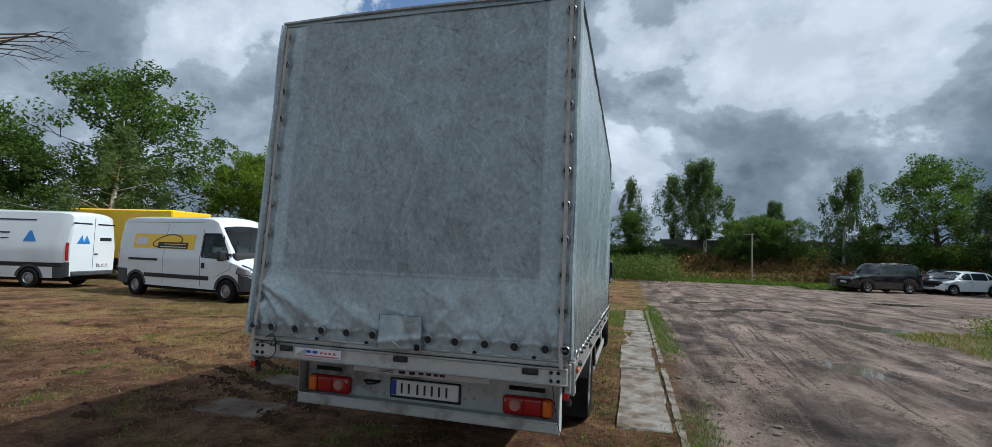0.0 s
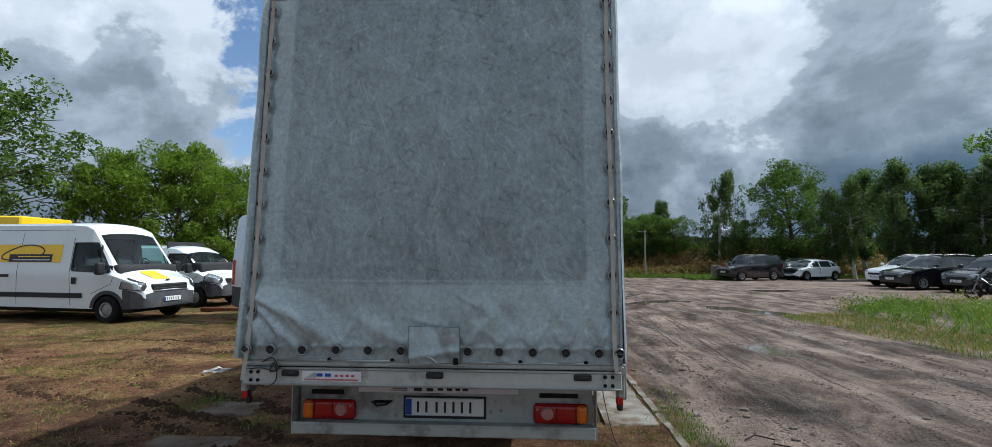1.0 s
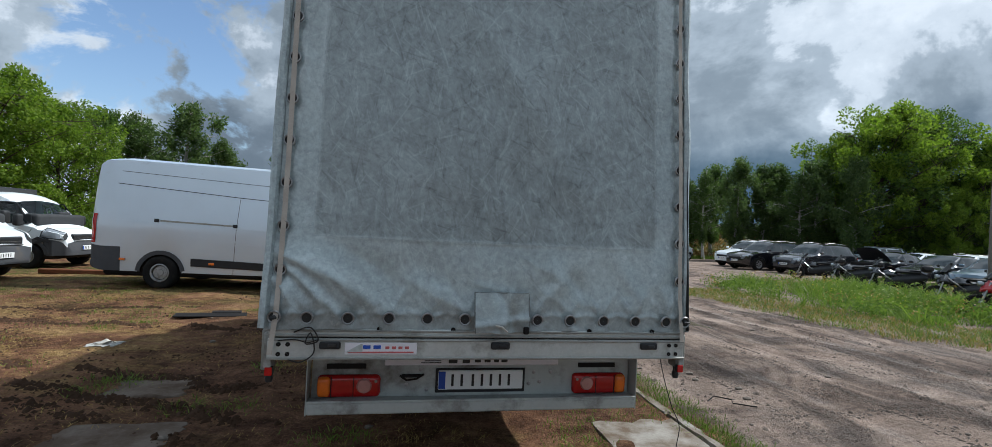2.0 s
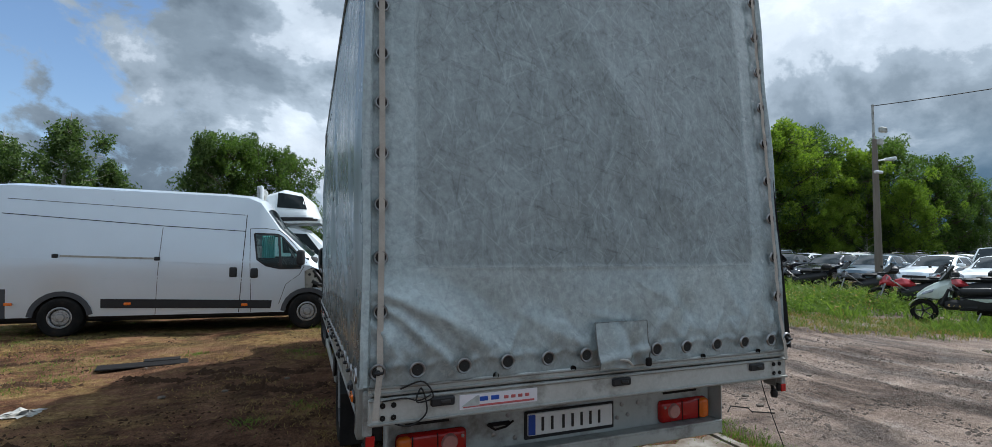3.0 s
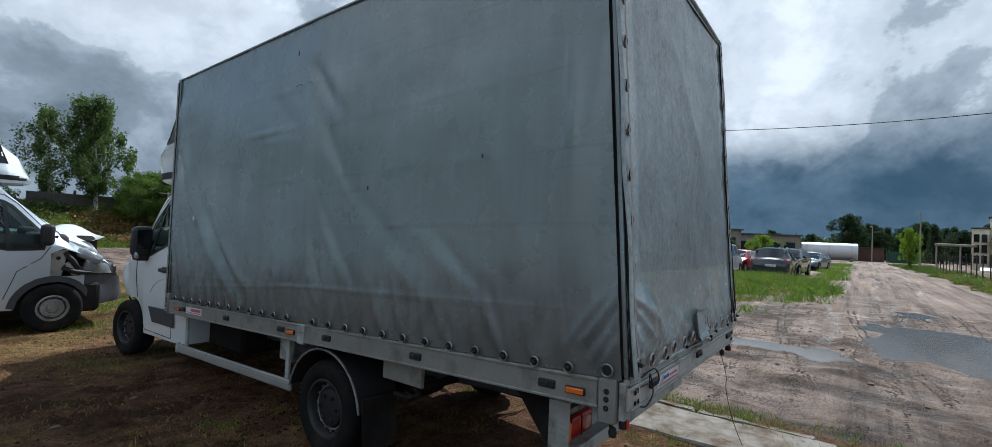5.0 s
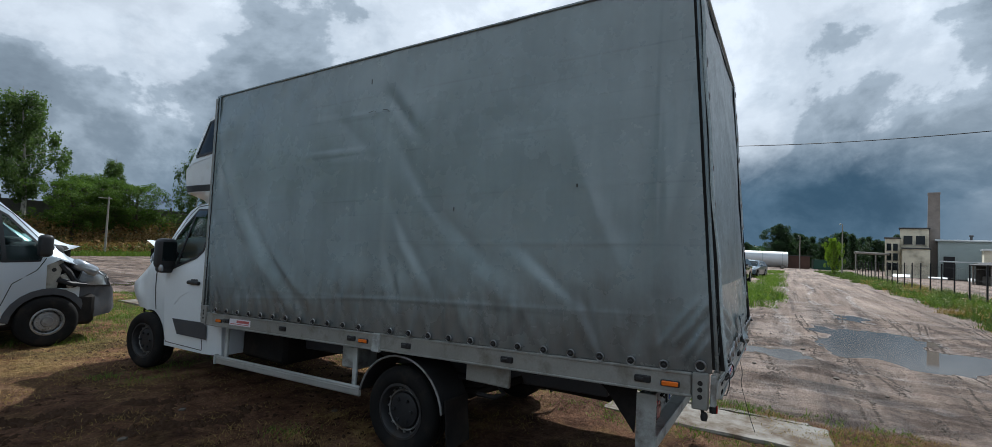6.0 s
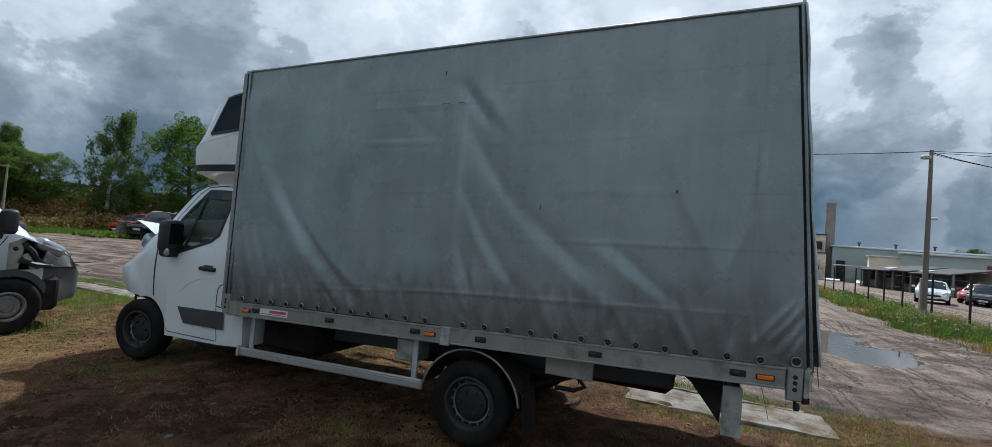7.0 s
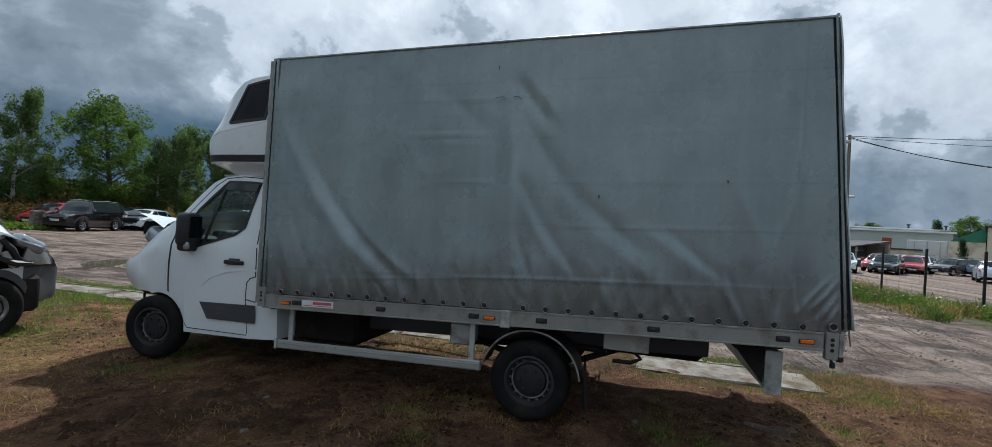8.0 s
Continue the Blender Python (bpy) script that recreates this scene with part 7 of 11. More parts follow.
# lamp panel under the tail
panel = part("lamp_panel", Geo().box((0.02, 0.40, 0.680), (1.95, 0.02, 0.26), 0.004).box((0.02, 0.36, 0.815), (1.95, 0.10, 0.012), 0.003), M["greypaint"], lorry, "grey steel lamp panel")
part("bumper_bar", Geo().box((0.02, 0.345, 0.528), (1.97, 0.10, 0.07), 0.008).box((0.02, 0.30, 0.565), (1.97, 0.012, 0.012), 0.003), M["greypaint"], lorry)
for s in (-1, 1):
    g = Geo().poly([(0.02 + s * 0.985, 0.30, 0.82), (0.02 + s * 0.985, 0.42, 0.82), (0.02 + s * 0.985, 0.42, 0.49), (0.02 + s * 0.985, 0.30, 0.49)], (s * 0.006, 0, 0))
    part("end_plate", g, M["greypaint"], lorry)
    g = Geo().poly([(0.02 + s * 0.97, 0.42, 0.86), (0.02 + s * 0.97, 0.70, 0.86), (0.02 + s * 0.97, 0.62, 0.80), (0.02 + s * 0.97, 0.43, 0.56)], (s * 0.006, 0, 0))
    part("gusset", g, M["chassis"], lorry)
    cx, z0 = 0.02 + s * 0.765, 0.632
    lamp = part("tail_lamp", soft_box((cx, 0.378, z0), (0.352, 0.05, 0.128), 0.030), M["red"], lorry, "rear lamp cluster with red, amber and clear lenses")
    part("amber_lens", soft_box((cx + s * 0.138, 0.362, z0), (0.072, 0.046, 0.116), 0.022), M["amber"], lamp)
    part("pale_lens", Geo().lathe([(0.001, -0.018), (0.036, -0.014), (0.044, 0.0)], 24, "y", (cx - s * 0.085, 0.355, z0 + 0.004)), M["pinklens"], lamp, "clear round reversing lens")
    part("lens_seam", Geo().box((cx + s * 0.098, 0.352, z0), (0.005, 0.006, 0.112), 0.001), M["chassis"], lamp)
    part("lens_seam", Geo().box((cx - s * 0.025, 0.352, z0), (0.004, 0.006, 0.112), 0.001), M["chassis"], lamp)
    part("fixing_screw", Geo().lathe([(0.001, -0.006), (0.008, -0.005), (0.009, 0.0)], 8, "y", (cx - s * 0.150, 0.352, z0 + 0.03)), M["steel"], lamp)
plate_at(lorry, 0.027, 0.375, 0.660, -1)
part("plate_holder", Geo().box((0.027, 0.384, 0.655), (0.55, 0.012, 0.145), 0.004), M["black"], lorry)
board = part("dealer_board", Geo().box((-0.02, 0.372, 0.775), (1.06, 0.012, 0.05), 0.003), M["sticker"], lorry, "pale strip with dark dealer lettering shapes")
for k, (x, w) in enumerate(((-0.20, 0.07), (-0.12, 0.06), (-0.05, 0.05), (0.01, 0.05), (0.065, 0.04), (0.115, 0.05))):
    part("print", Geo().box((x + 0.05, 0.365, 0.780), (w * 0.75, 0.004, 0.036 if k < 2 else 0.026), 0.001), M["platebar"], board)
for k in range(3):
    part("print", Geo().box((-0.28 + 0.01 * k, 0.365, 0.766 + 0.011 * k), (0.12 - 0.02 * k, 0.004, 0.005), 0.001), M["platebar"], board)
part("model_badge", Geo().box((-0.765, 0.387, 0.742), (0.22, 0.006, 0.030), 0.002), M["chassis"], panel)
part("maker_badge", Geo().box((0.775, 0.387, 0.742), (0.25, 0.006, 0.030), 0.002), M["chassis"], panel)
for x, z in ((0.36, 0.70), (0.47, 0.70), (0.40, 0.64), (0.47, 0.77), (-0.34, 0.72), (-0.42, 0.63), (0.33, 0.63), (-0.30, 0.60)):
    part("bolt", Geo().lathe([(0.012, 0.0), (0.012, -0.006), (0.001, -0.008)], 8, "y", (x, 0.389, z)), M["steel"], panel)
part("broken_lamp_mount", Geo().box((-0.39, 0.380, 0.685), (0.12, 0.02, 0.018), 0.005).tube([(-0.46, 0.37, 0.69), (-0.42, 0.36, 0.665), (-0.36, 0.365, 0.672), (-0.32, 0.36, 0.70)], 0.006, 5), M["chassis"], panel)

# chassis and running gear
for s in (-1, 1):
    bpart("chassis_beam", Geo().box((s * 0.46, 2.95, 0.735), (0.075, 4.4, 0.20), 0.01), M["bumper" if s < 0 else "chassis"])
    bpart("outer_beam", Geo().box((s * 0.86, 2.5, 0.905), (0.06, 4.7, 0.07), 0.006), M["chassis"])
for k in range(7):
    bpart("cross_member", Geo().box((0, 0.35 + 0.75 * k, 0.905), (2.1, 0.06, 0.075), 0.008), M["chassis"])
part("rear_axle", Geo().tube([(-0.9, 2.24, 0.345), (-0.25, 2.24, 0.345), (-0.12, 2.24, 0.345), (0.12, 2.24, 0.345), (0.25, 2.24, 0.345), (0.9, 2.24, 0.345)], [0.05, 0.05, 0.13, 0.13, 0.05, 0.05], 12), M["chassis"], lorry)
for s in (-1, 1):
    part("leaf_spring", Geo().tube([(s * 0.5, 1.45, 0.62), (s * 0.5, 1.85, 0.45), (s * 0.5, 2.24, 0.42), (s * 0.5, 2.65, 0.45), (s * 0.5, 3.05, 0.58)], 0.03, 6), M["chassis"], lorry)
    add_wheel(lorry, s * 0.955, 2.24, 0.345, 0.345, 0.215, "deep")
    add_wheel(lorry, s * 0.940, 6.385, 0.335, 0.335, 0.215, "deep", 7)
    # mudguard: a bent sheet with a pale rim
    arc, rim = [], []
    for k in range(19):
        a = radians(8 + 160 * k / 18)
        r_ = 0.43
        arc.append([(s * x, 2.235 - r_ * math.cos(a), 0.355 + r_ * math.sin(a)) for x in (0.74, 0.92, 1.07, 1.085)])
        rim.append((s * 1.085, 2.235 - (r_ - 0.004) * math.cos(a), 0.355 + (r_ - 0.004) * math.sin(a)))
    guard = part("mudguard", Geo().grid(arc), M["black"], lorry)
    part("guard_rim", Geo().tube(rim, 0.009, 6), M["rimgrey"], guard, "pale rolled edge")
    part("mudflap", Geo().box((s * 0.93, 1.775, 0.34), (0.30, 0.012, 0.36), 0.004, Matrix.Rotation(radians(-6), 3, "X")), M["chassis"], lorry)
    # side guard bar
    rail = part("side_guard", Geo().box((s * 1.058, 3.715, 0.392), (0.03, 2.09, 0.085), 0.010, Matrix.Rotation(radians(-1.6), 3, "X")).box((s * 1.070, 3.715, 0.405), (0.012, 2.07, 0.014), 0.004, Matrix.Rotation(radians(-1.6), 3, "X")), M["guard"], lorry, "long pale aluminium side guard")
    for y, z in ((4.63, 0.58), (2.77, 0.66)):
        part("guard_post", Geo().box((s * 1.035, y, z), (0.022, 0.05, 0.42), 0.004), M["greypaint"], rail)
    part("guard_end", Geo().box((s * 1.055, 4.775, 0.362), (0.045, 0.03, 0.10), 0.006), M["greypaint"], rail)
part("fuel_tank", Geo().box((0.74, 3.75, 0.62), (0.45, 1.1, 0.26), 0.05), M["chassis"], lorry)
part("under_tray", Geo().box((-0.30, 4.45, 0.56), (0.9, 0.75, 0.44), 0.04), M["chassis"], lorry)
part("battery_box", Geo().box((-0.86, 2.90, 0.655), (0.24, 0.20, 0.19), 0.012), M["greypaint"], lorry, "small grey steel box")
part("tool_bracket", Geo().box((-1.03, 1.46, 0.775), (0.03, 0.36, 0.16), 0.006), M["aluminium"], lorry, "pale steel plate under the bed")
part("tow_hook", Geo().tube([(-1.0, 1.40, 0.70), (-1.0, 1.34, 0.64), (-1.0, 1.42, 0.60), (-1.0, 1.56, 0.60)], 0.018, 8), M["chassis"], lorry)
part("exhaust", Geo().tube([(-0.6, 3.1, 0.50), (-0.72, 2.0, 0.62), (-0.78, 1.62, 0.62)], 0.028, 8), M["chassis"], lorry)
# unseen box added as dark mass to deepen the shade under the tail
part("spare_carrier", Geo().box((0.10, 1.15, 0.60), (0.80, 0.80, 0.20), 0.06), M["chassis"], lorry)
part("prop_shaft", Geo().tube([(0, 2.3, 0.40), (0, 5.2, 0.55)], 0.045, 10), M["chassis"], lorry)

# cab
def crumple(p):
    """The front left wing and bonnet are pushed in and buckled."""
    x, y, z = p
    k = float(smooth01((y - 6.02) / 0.7)) * (1.0 if x < 0.2 else 0.75)
    if k <= 0:
        return p
    q = Vector((x * 2.3, y * 2.3, z * 2.3))
    n1, n2 = noise.noise(q + Vector((3.1, 0, 0))), noise.noise(q * 2.2 + Vector((0, 5.2, 0)))
    lift = 0.05 * k * math.exp(-((y - 6.50) / 0.22) ** 2) * float(smooth01((z - 1.0) / 0.3))
    return (x + k * (0.05 * n1 + 0.02 * n2), y + k * (0.05 * n2 - 0.02), z + k * 0.035 * n1 + lift)


cab_top = [(4.86, 2.00), (4.92, 2.06), (5.15, 2.10), (5.50, 2.12), (5.72, 2.09), (5.85, 2.03), (6.00, 1.90), (6.22, 1.69), (6.32, 1.57), (6.45, 1.47), (6.60, 1.38), (6.80, 1.27), (6.93, 1.17), (7.02, 1.04), (7.06, 0.92)]
cab = Shell(cab_top, [(4.8, 1.30), (5.9, 1.24), (6.2, 1.24), (6.5, 1.16), (7.06, 0.94)], [(4.86, 0.36), (5.2, 0.335), (6.05, 0.315), (6.55, 0.70), (6.80, 0.70), (6.90, 0.78), (7.0, 0.86), (7.06, 0.88)],
            [(4.86, 0.985), (5.0, 1.0), (6.3, 1.0), (6.7, 0.985), (6.9, 0.945), (7.0, 0.88), (7.06, 0.76)], [(4.86, 0.86), (5.4, 0.86), (5.7, 0.85), (6.22, 0.87), (6.35, 0.90), (6.7, 0.87), (6.93, 0.78), (7.06, 0.5)], (6.40,), 0.345, 0.07, 0.05, 0.035, crumple)
DOOR_GLASS = [(6.14, 1.28), (5.90, 1.235), (5.42, 1.395), (5.32, 1.47), (5.27, 1.72), (5.225, 1.945), (5.64, 1.945), (5.97, 1.62)]
SCREEN = [(-0.78, 5.80), (0.78, 5.80), (0.83, 6.26), (-0.83, 6.26)]
skin, panes = cut_panes(cab.skin(), [("side", -1, DOOR_GLASS), ("side", 1, DOOR_GLASS), ("top", 1.3, SCREEN)])
body = part("cab", skin, M["white"], lorry, "white cab with a buckled front")
part("cab_floor", Geo().box((0, 5.5, 0.50), (1.80, 1.2, 0.30), 0.03).box((0, 6.3, 0.75), (1.30, 0.9, 0.35), 0.05), M["chassis"], lorry)
cab_interior(lorry, 6.22, 0.55, 0.97, -0.42, 4.93)
part("roof_lining", Geo().box((0, 5.38, 2.015), (1.62, 0.80, 0.02), 0.006), M["lining"], lorry)
glazing("windscreen", panes[2], body, "crackedpane", "crazed cracked windscreen")
for s, pane in ((-1, panes[0]), (1, panes[1])):
    win = glazing("side_window", pane, body)
    part("window_seal", cab.strip(DOOR_GLASS + DOOR_GLASS[:1], s, 0.026, 0.009), M["black"], win)
    part("vent_pillar", cab.strip([(5.80, 1.27), (5.755, 1.49), (5.675, 1.86), (5.64, 1.94)], s, 0.030, 0.010), M["black"], win)
    part("sail_panel", cab.on_side([(6.16, 1.29), (5.86, 1.245), (5.82, 1.42), (6.06, 1.50)], s, 6, 5, 0.007), M["black"], win, "black mirror panel")
    part("wind_deflector", cab.on_side([(5.66, 1.86), (5.25, 1.85), (5.235, 1.935), (5.62, 1.935)], s, 8, 3, 0.022), M["glass"], win, "smoked strip over the window")
    part("shut_line", cab.strip([(6.21, 1.40), (6.235, 1.15), (6.255, 0.93), (6.265, 0.72)], s, 0.020, 0.003), M["black"], body)
    part("shut_line", cab.strip([(5.13, 1.99), (5.13, 1.45), (5.12, 0.98)], s, 0.012), M["black"], body)
    part("shut_line", cab.strip([(5.12, 0.98), (5.19, 0.955), (5.225, 0.91), (5.235, 0.76)], s, 0.010), M["black"], body)
    part("shut_line", cab.strip([(5.235, 0.74), (5.11, 0.72)], s, 0.010), M["black"], body)
    part("shut_line", cab.strip([(5.235, 0.76), (5.21, 0.40), (5.22, 0.37), (5.98, 0.365), (6.02, 0.42), (6.10, 0.56)], s, 0.008), M["black"], body)
    part("shut_line", cab.strip([(5.13, 1.99), (5.45, 2.005), (5.68, 1.98), (5.80, 1.90), (6.12, 1.57)], s, 0.010), M["black"], body)
    part("crease", cab.strip([(5.80, 0.83), (5.68, 0.93), (5.50, 1.00), (5.30, 1.035), (5.08, 1.045)], s, 0.016, 0.005), M["white"], body)
    part("side_moulding", cab.on_side([(5.80, 0.665), (5.10, 0.690), (5.10, 0.505), (5.70, 0.495)], s, 12, 4, 0.018), M["bumper"], body, "dark grey rubbing strip")
    part("handle_recess", cab.on_side([(5.46, 1.145), (5.32, 1.15), (5.32, 1.085), (5.46, 1.08)], s, 4, 3, 0.004), M["bumper"], body)
    handle = part("door_handle", soft_box((s * 1.014, 5.385, 1.108), (0.045, 0.23, 0.042), 0.016), M["black"], body)
    arm = part("mirror_arm", soft_box((s * 0.99, 5.95, 1.32), (0.12, 0.09, 0.12), 0.03), M["black"], lorry)
    mir = part("mirror", soft_box((s * 1.060, 5.94, 1.41), (0.21, 0.19, 0.36), 0.065), M["black"], lorry, "large black door mirror")
    part("mirror_foot", soft_box((s * 1.035, 5.95, 1.235), (0.20, 0.15, 0.10), 0.04), M["black"], mir)
    part("mirror_glass", Geo().box((s * 1.065, 5.843, 1.44), (0.15, 0.006, 0.22), 0.002), M["glass"], mir)
    part("indicator", soft_box((s * 1.125, 5.885, 1.252), (0.045, 0.06, 0.09), 0.02), M["lens"], mir)
part("headlight", soft_box((-0.66, 6.70, 1.28), (0.36, 0.26, 0.20), 0.07, Matrix.Rotation(radians(35), 3, "X")), M["lens"], lorry, "torn-off headlight unit")
part("torn_panel", Geo().grid([[(-0.86 + 0.55 * u, 6.50 + 0.36 * v + 0.04 * math.sin(u * 7), 1.40 + 0.10 * math.sin(u * 3.1 + v * 1.3) + 0.05 * v) for u in np.linspace(0, 1, 8)] for v in np.linspace(0, 1, 8)]), M["white"], lorry, "buckled corner of the bonnet")
part("torn_edge", Geo().grid([[(-0.80 + 0.50 * u, 6.86 + 0.03 * math.sin(u * 7), 1.30 + 0.13 * v + 0.03 * math.sin(u * 5)) for u in np.linspace(0, 1, 8)] for v in np.linspace(0, 1, 5)]), M["chassis"], lorry, "dark underside of the bent bonnet")
part("torn_liner", Geo().tube(curl([(-0.93, 6.44, 0.69), (-0.94, 6.54, 0.70), (-0.93, 6.62, 0.67), (-0.90, 6.66, 0.60)]), 0.012, 6).box((-0.80, 6.56, 0.69), (0.24, 0.28, 0.06), 0.025), M["chassis"], lorry, "torn black wheel-arch liner")
part("inner_wing", Geo().box((-0.55, 6.35, 0.80), (0.70, 0.85, 0.10), 0.03), M["chassis"], lorry)
part("front_bumper", Geo().box((0.15, 6.86, 0.52), (1.4, 0.16, 0.26), 0.06), M["black"], lorry)

# sleeping pod on the cab roof
pod_top = [(5.00, 3.09), (5.06, 3.12), (5.20, 3.12), (5.36, 3.10), (5.50, 3.06), (5.62, 2.96), (5.74, 2.80), (5.83, 2.66), (5.91, 2.54), (5.95, 2.44), (5.965, 2.30)]
pod = Shell(pod_top, [(5.0, 2.60), (5.72, 2.46), (5.965, 2.36)], [(5.0, 2.13), (5.965, 2.13)], [(5.0, 0.99), (5.66, 0.99), (5.82, 0.96), (5.92, 0.89), (5.965, 0.76)], [(5.0, 0.93), (5.4, 0.92), (5.7, 0.88), (5.85, 0.82), (5.965, 0.6)], (), 0.1, 0.03, 0.03)
sleeper = part("sleeper_pod", pod.skin(), M["white"], lorry, "white moulded sleeper pod above the cab")
for s in (-1, 1):
    part("pod_window", pod.on_side([(5.58, 2.555), (5.14, 2.60), (5.09, 3.02), (5.42, 2.955)], s, 10, 8, 0.008), M["smoked"], sleeper, "smoked pod window")
    part("pod_seal", pod.strip([(5.58, 2.555), (5.14, 2.60), (5.09, 3.02), (5.42, 2.955), (5.58, 2.555)], s, 0.028, 0.012), M["black"], sleeper)
    part("dark_band", pod.on_side([(5.90, 2.145), (5.03, 2.160), (5.03, 2.232), (5.90, 2.215)], s, 16, 2, 0.010), M["black"], sleeper)
    part("edge_line", pod.strip([(5.03, 2.592), (5.72, 2.455), (5.86, 2.385)], s, 0.012, 0.004), M["white"], sleeper)
ring_of = lambda h_, y0, y1, z: [(-h_, y0, z), (-h_, y1 - 0.16, z), (-h_ + 0.12, y1, z), (h_ - 0.12, y1, z), (h_, y1 - 0.16, z), (h_, y0, z)]
part("pod_base", Geo().grid([ring_of(0.965, 4.99, 5.88, 2.14), ring_of(0.94, 4.99, 5.84, 2.11), ring_of(0.86, 4.99, 5.74, 2.06), ring_of(0.84, 4.99, 5.70, 2.02)]), M["white"], lorry, "white tapering foot of the pod")
# small tears and marks on the near curtain
for y, z, ln in ((2.64, 3.10, 0.040), (1.74, 2.00, 0.030), (0.79, 2.12, 0.022)):
    bpart("tear", Geo().box((-1.160, y, z), (0.004, 0.010, ln), 0.001), M["cable"])
bpart("seam_thread", Geo().tube([(-1.158, 2.66, 2.842), (-1.160, 2.60, 2.850), (-1.158, 2.575, 2.836)], 0.003, 4), M["cable"])
bpart("seam_thread", Geo().tube([(-1.158, 2.50, 2.846), (-1.162, 2.455, 2.842), (-1.158, 2.43, 2.820)], 0.003, 4), M["cable"])

# ---------------------------------------------------------------- vans


def van(name, m, paint, label, L, H, wb, front=0.95, W=1.0, belt=1.22, style="steel", r=0.345, dent=None, cowl=1.55, low=None, doors=True, nose=1.0, small=False, lowrow=3, screen=1.62, glass_at=None, fall=0.0, open_wing=None):
    """A panel van; the origin lies on the road midway between its axles."""
    f, b = wb / 2 + front, wb / 2 + front - L
    rf = f - (screen if not small else 1.55)
    top = [(b, H - 0.35), (b + 0.04, H - 0.12), (b + 0.15, H - 0.03), (b + 0.5, H), (rf - 0.55, H - fall), (rf - 0.12, H - fall - 0.03), (rf + 0.10, H - fall - 0.12), (rf + 0.45, H - fall - 0.12 - (H - fall - cowl) * 0.48), (f - 0.72, cowl - 0.22),
           (f - 0.62, cowl - 0.33), (f - 0.24, nose + 0.06), (f - 0.11, nose - 0.06), (f - 0.04, nose - 0.24), (f, nose - 0.42)]
    half = [(b, W * 0.93), (b + 0.08, W * 0.97), (b + 0.4, W), (f - 0.85, W), (f - 0.3, W * 0.93), (f - 0.06, W * 0.78), (f, W * 0.66)]
    roof = [(b, W * 0.80), (b + 0.3, W * 0.84), (rf, W * 0.82), (f - 0.7, W * 0.86), (f - 0.2, W * 0.76), (f, W * 0.6)]
    wy = (wb / 2, -wb / 2)
    sh = Shell(top, [(b, belt + 0.12), (rf - 0.2, belt + 0.08), (f - 0.8, belt), (f, nose - 0.1)], [(b, 0.42), (b + 0.2, 0.36), (f - 0.5, 0.34), (f, 0.36)], half, roof, wy, r, 0.07, 0.10, 0.075, dent)
    ob = thing(name, m, label, "van", "parked vans")
    lowm = low or M["bumper"]
    zlow = lambda y, row: (row <= lowrow and y > f - 0.50) or y > f - 0.035 or (row in (0, 1, 2) and y < b + 0.55)
    yd0, yd1 = rf - 0.38, f - 0.95
    zt = min(H - 0.28, cowl + 0.42)
    outline = glass_at or [(yd1 + 0.10, belt + 0.06), (yd0 + 0.10, belt + 0.10), (yd0 + 0.06, belt + 0.16), (yd0 + 0.05, zt), (rf + 0.28, zt)]
    w0, w1 = sh.roof(rf + 0.22) * 0.90, sh.roof(f - 0.78) * 0.90
    cuts = [("side", -1, outline), ("side", 1, outline), ("top", cowl - 0.5, [(-w0, rf + 0.22), (w0, rf + 0.22), (w1, f - 0.78), (-w1, f - 0.78)])]
    if open_wing:
        cuts.append(("side", 1, open_wing))
    skin, panes = cut_panes(sh.skin(lambda y, row: not zlow(y, row)), cuts)
    body = part("body", skin, paint, ob)
    cab_interior(ob, f - 0.80, 0.62, W - 0.04, -0.42, rf - 0.45)
    glazing("windscreen", panes[2], body)
    part("front_bumper", sh.skin(lambda y, row: zlow(y, row) and y > 0), lowm, ob, "dark plastic bumper")
    rear = sh.skin(lambda y, row: zlow(y, row) and y < 0)
    for s in (-1, 1):
        faces = [q for q in rear.f if s * sum(rear.v[i][0] for i in q) > 0]
        used = sorted({i for q in faces for i in q})
        order = {i: k for k, i in enumerate(used)}
        part("rear_bumper", Geo().add([rear.v[i] for i in used], [tuple(order[i] for i in q) for q in faces]), lowm, ob, "dark plastic bumper")
    underbody(ob, W - 0.12, b + 0.2, f - 0.3, 0.25, 0.70)
    ob["front"] = f
    for s in (-1, 1):
        for y in wy:
            add_wheel(ob, s * (W - 0.115), y, r, r, 0.22, style)
        win = glazing("door_window", panes[0 if s < 0 else 1], body)
        part("window_seal", sh.strip(outline + outline[:1], s, 0.03, 0.009), M["black"], win)
        if not glass_at:
            part("window_bar", sh.strip([(yd1 - 0.16, belt + 0.08), (yd1 - 0.28, zt - 0.05)], s, 0.035, 0.010), M["black"], win)
        if not glass_at:
            part("shut_line", sh.strip([(yd0, H - 0.42 if H > 2.2 else H - 0.2), (yd0 + 0.02, belt), (yd0 + 0.06, 0.42)], s, 0.014), M["black"], body)
        if not glass_at:
            part("shut_line", sh.strip([(yd1 + 0.24, belt + 0.02), (yd1 + 0.16, 0.95), (wb / 2 - r - 0.13, 0.70)], s, 0.012), M["black"], body)
        if not glass_at:
            part("handle", sh.on_side([(yd0 + 0.24, belt - 0.06), (yd0 + 0.11, belt - 0.06), (yd0 + 0.11, belt - 0.22), (yd0 + 0.24, belt - 0.22)], s, 3, 3, 0.022), M["black"], body)
        arch = [(w + (r + 0.10) * math.cos(a), 0.32 + (r + 0.10) * math.sin(a)) for w in (wy[0],) for a in np.linspace(0.15, math.pi - 0.1, 12)]
        part("arch_lip", sh.strip(arch, s, 0.085, 0.016), lowm, body)
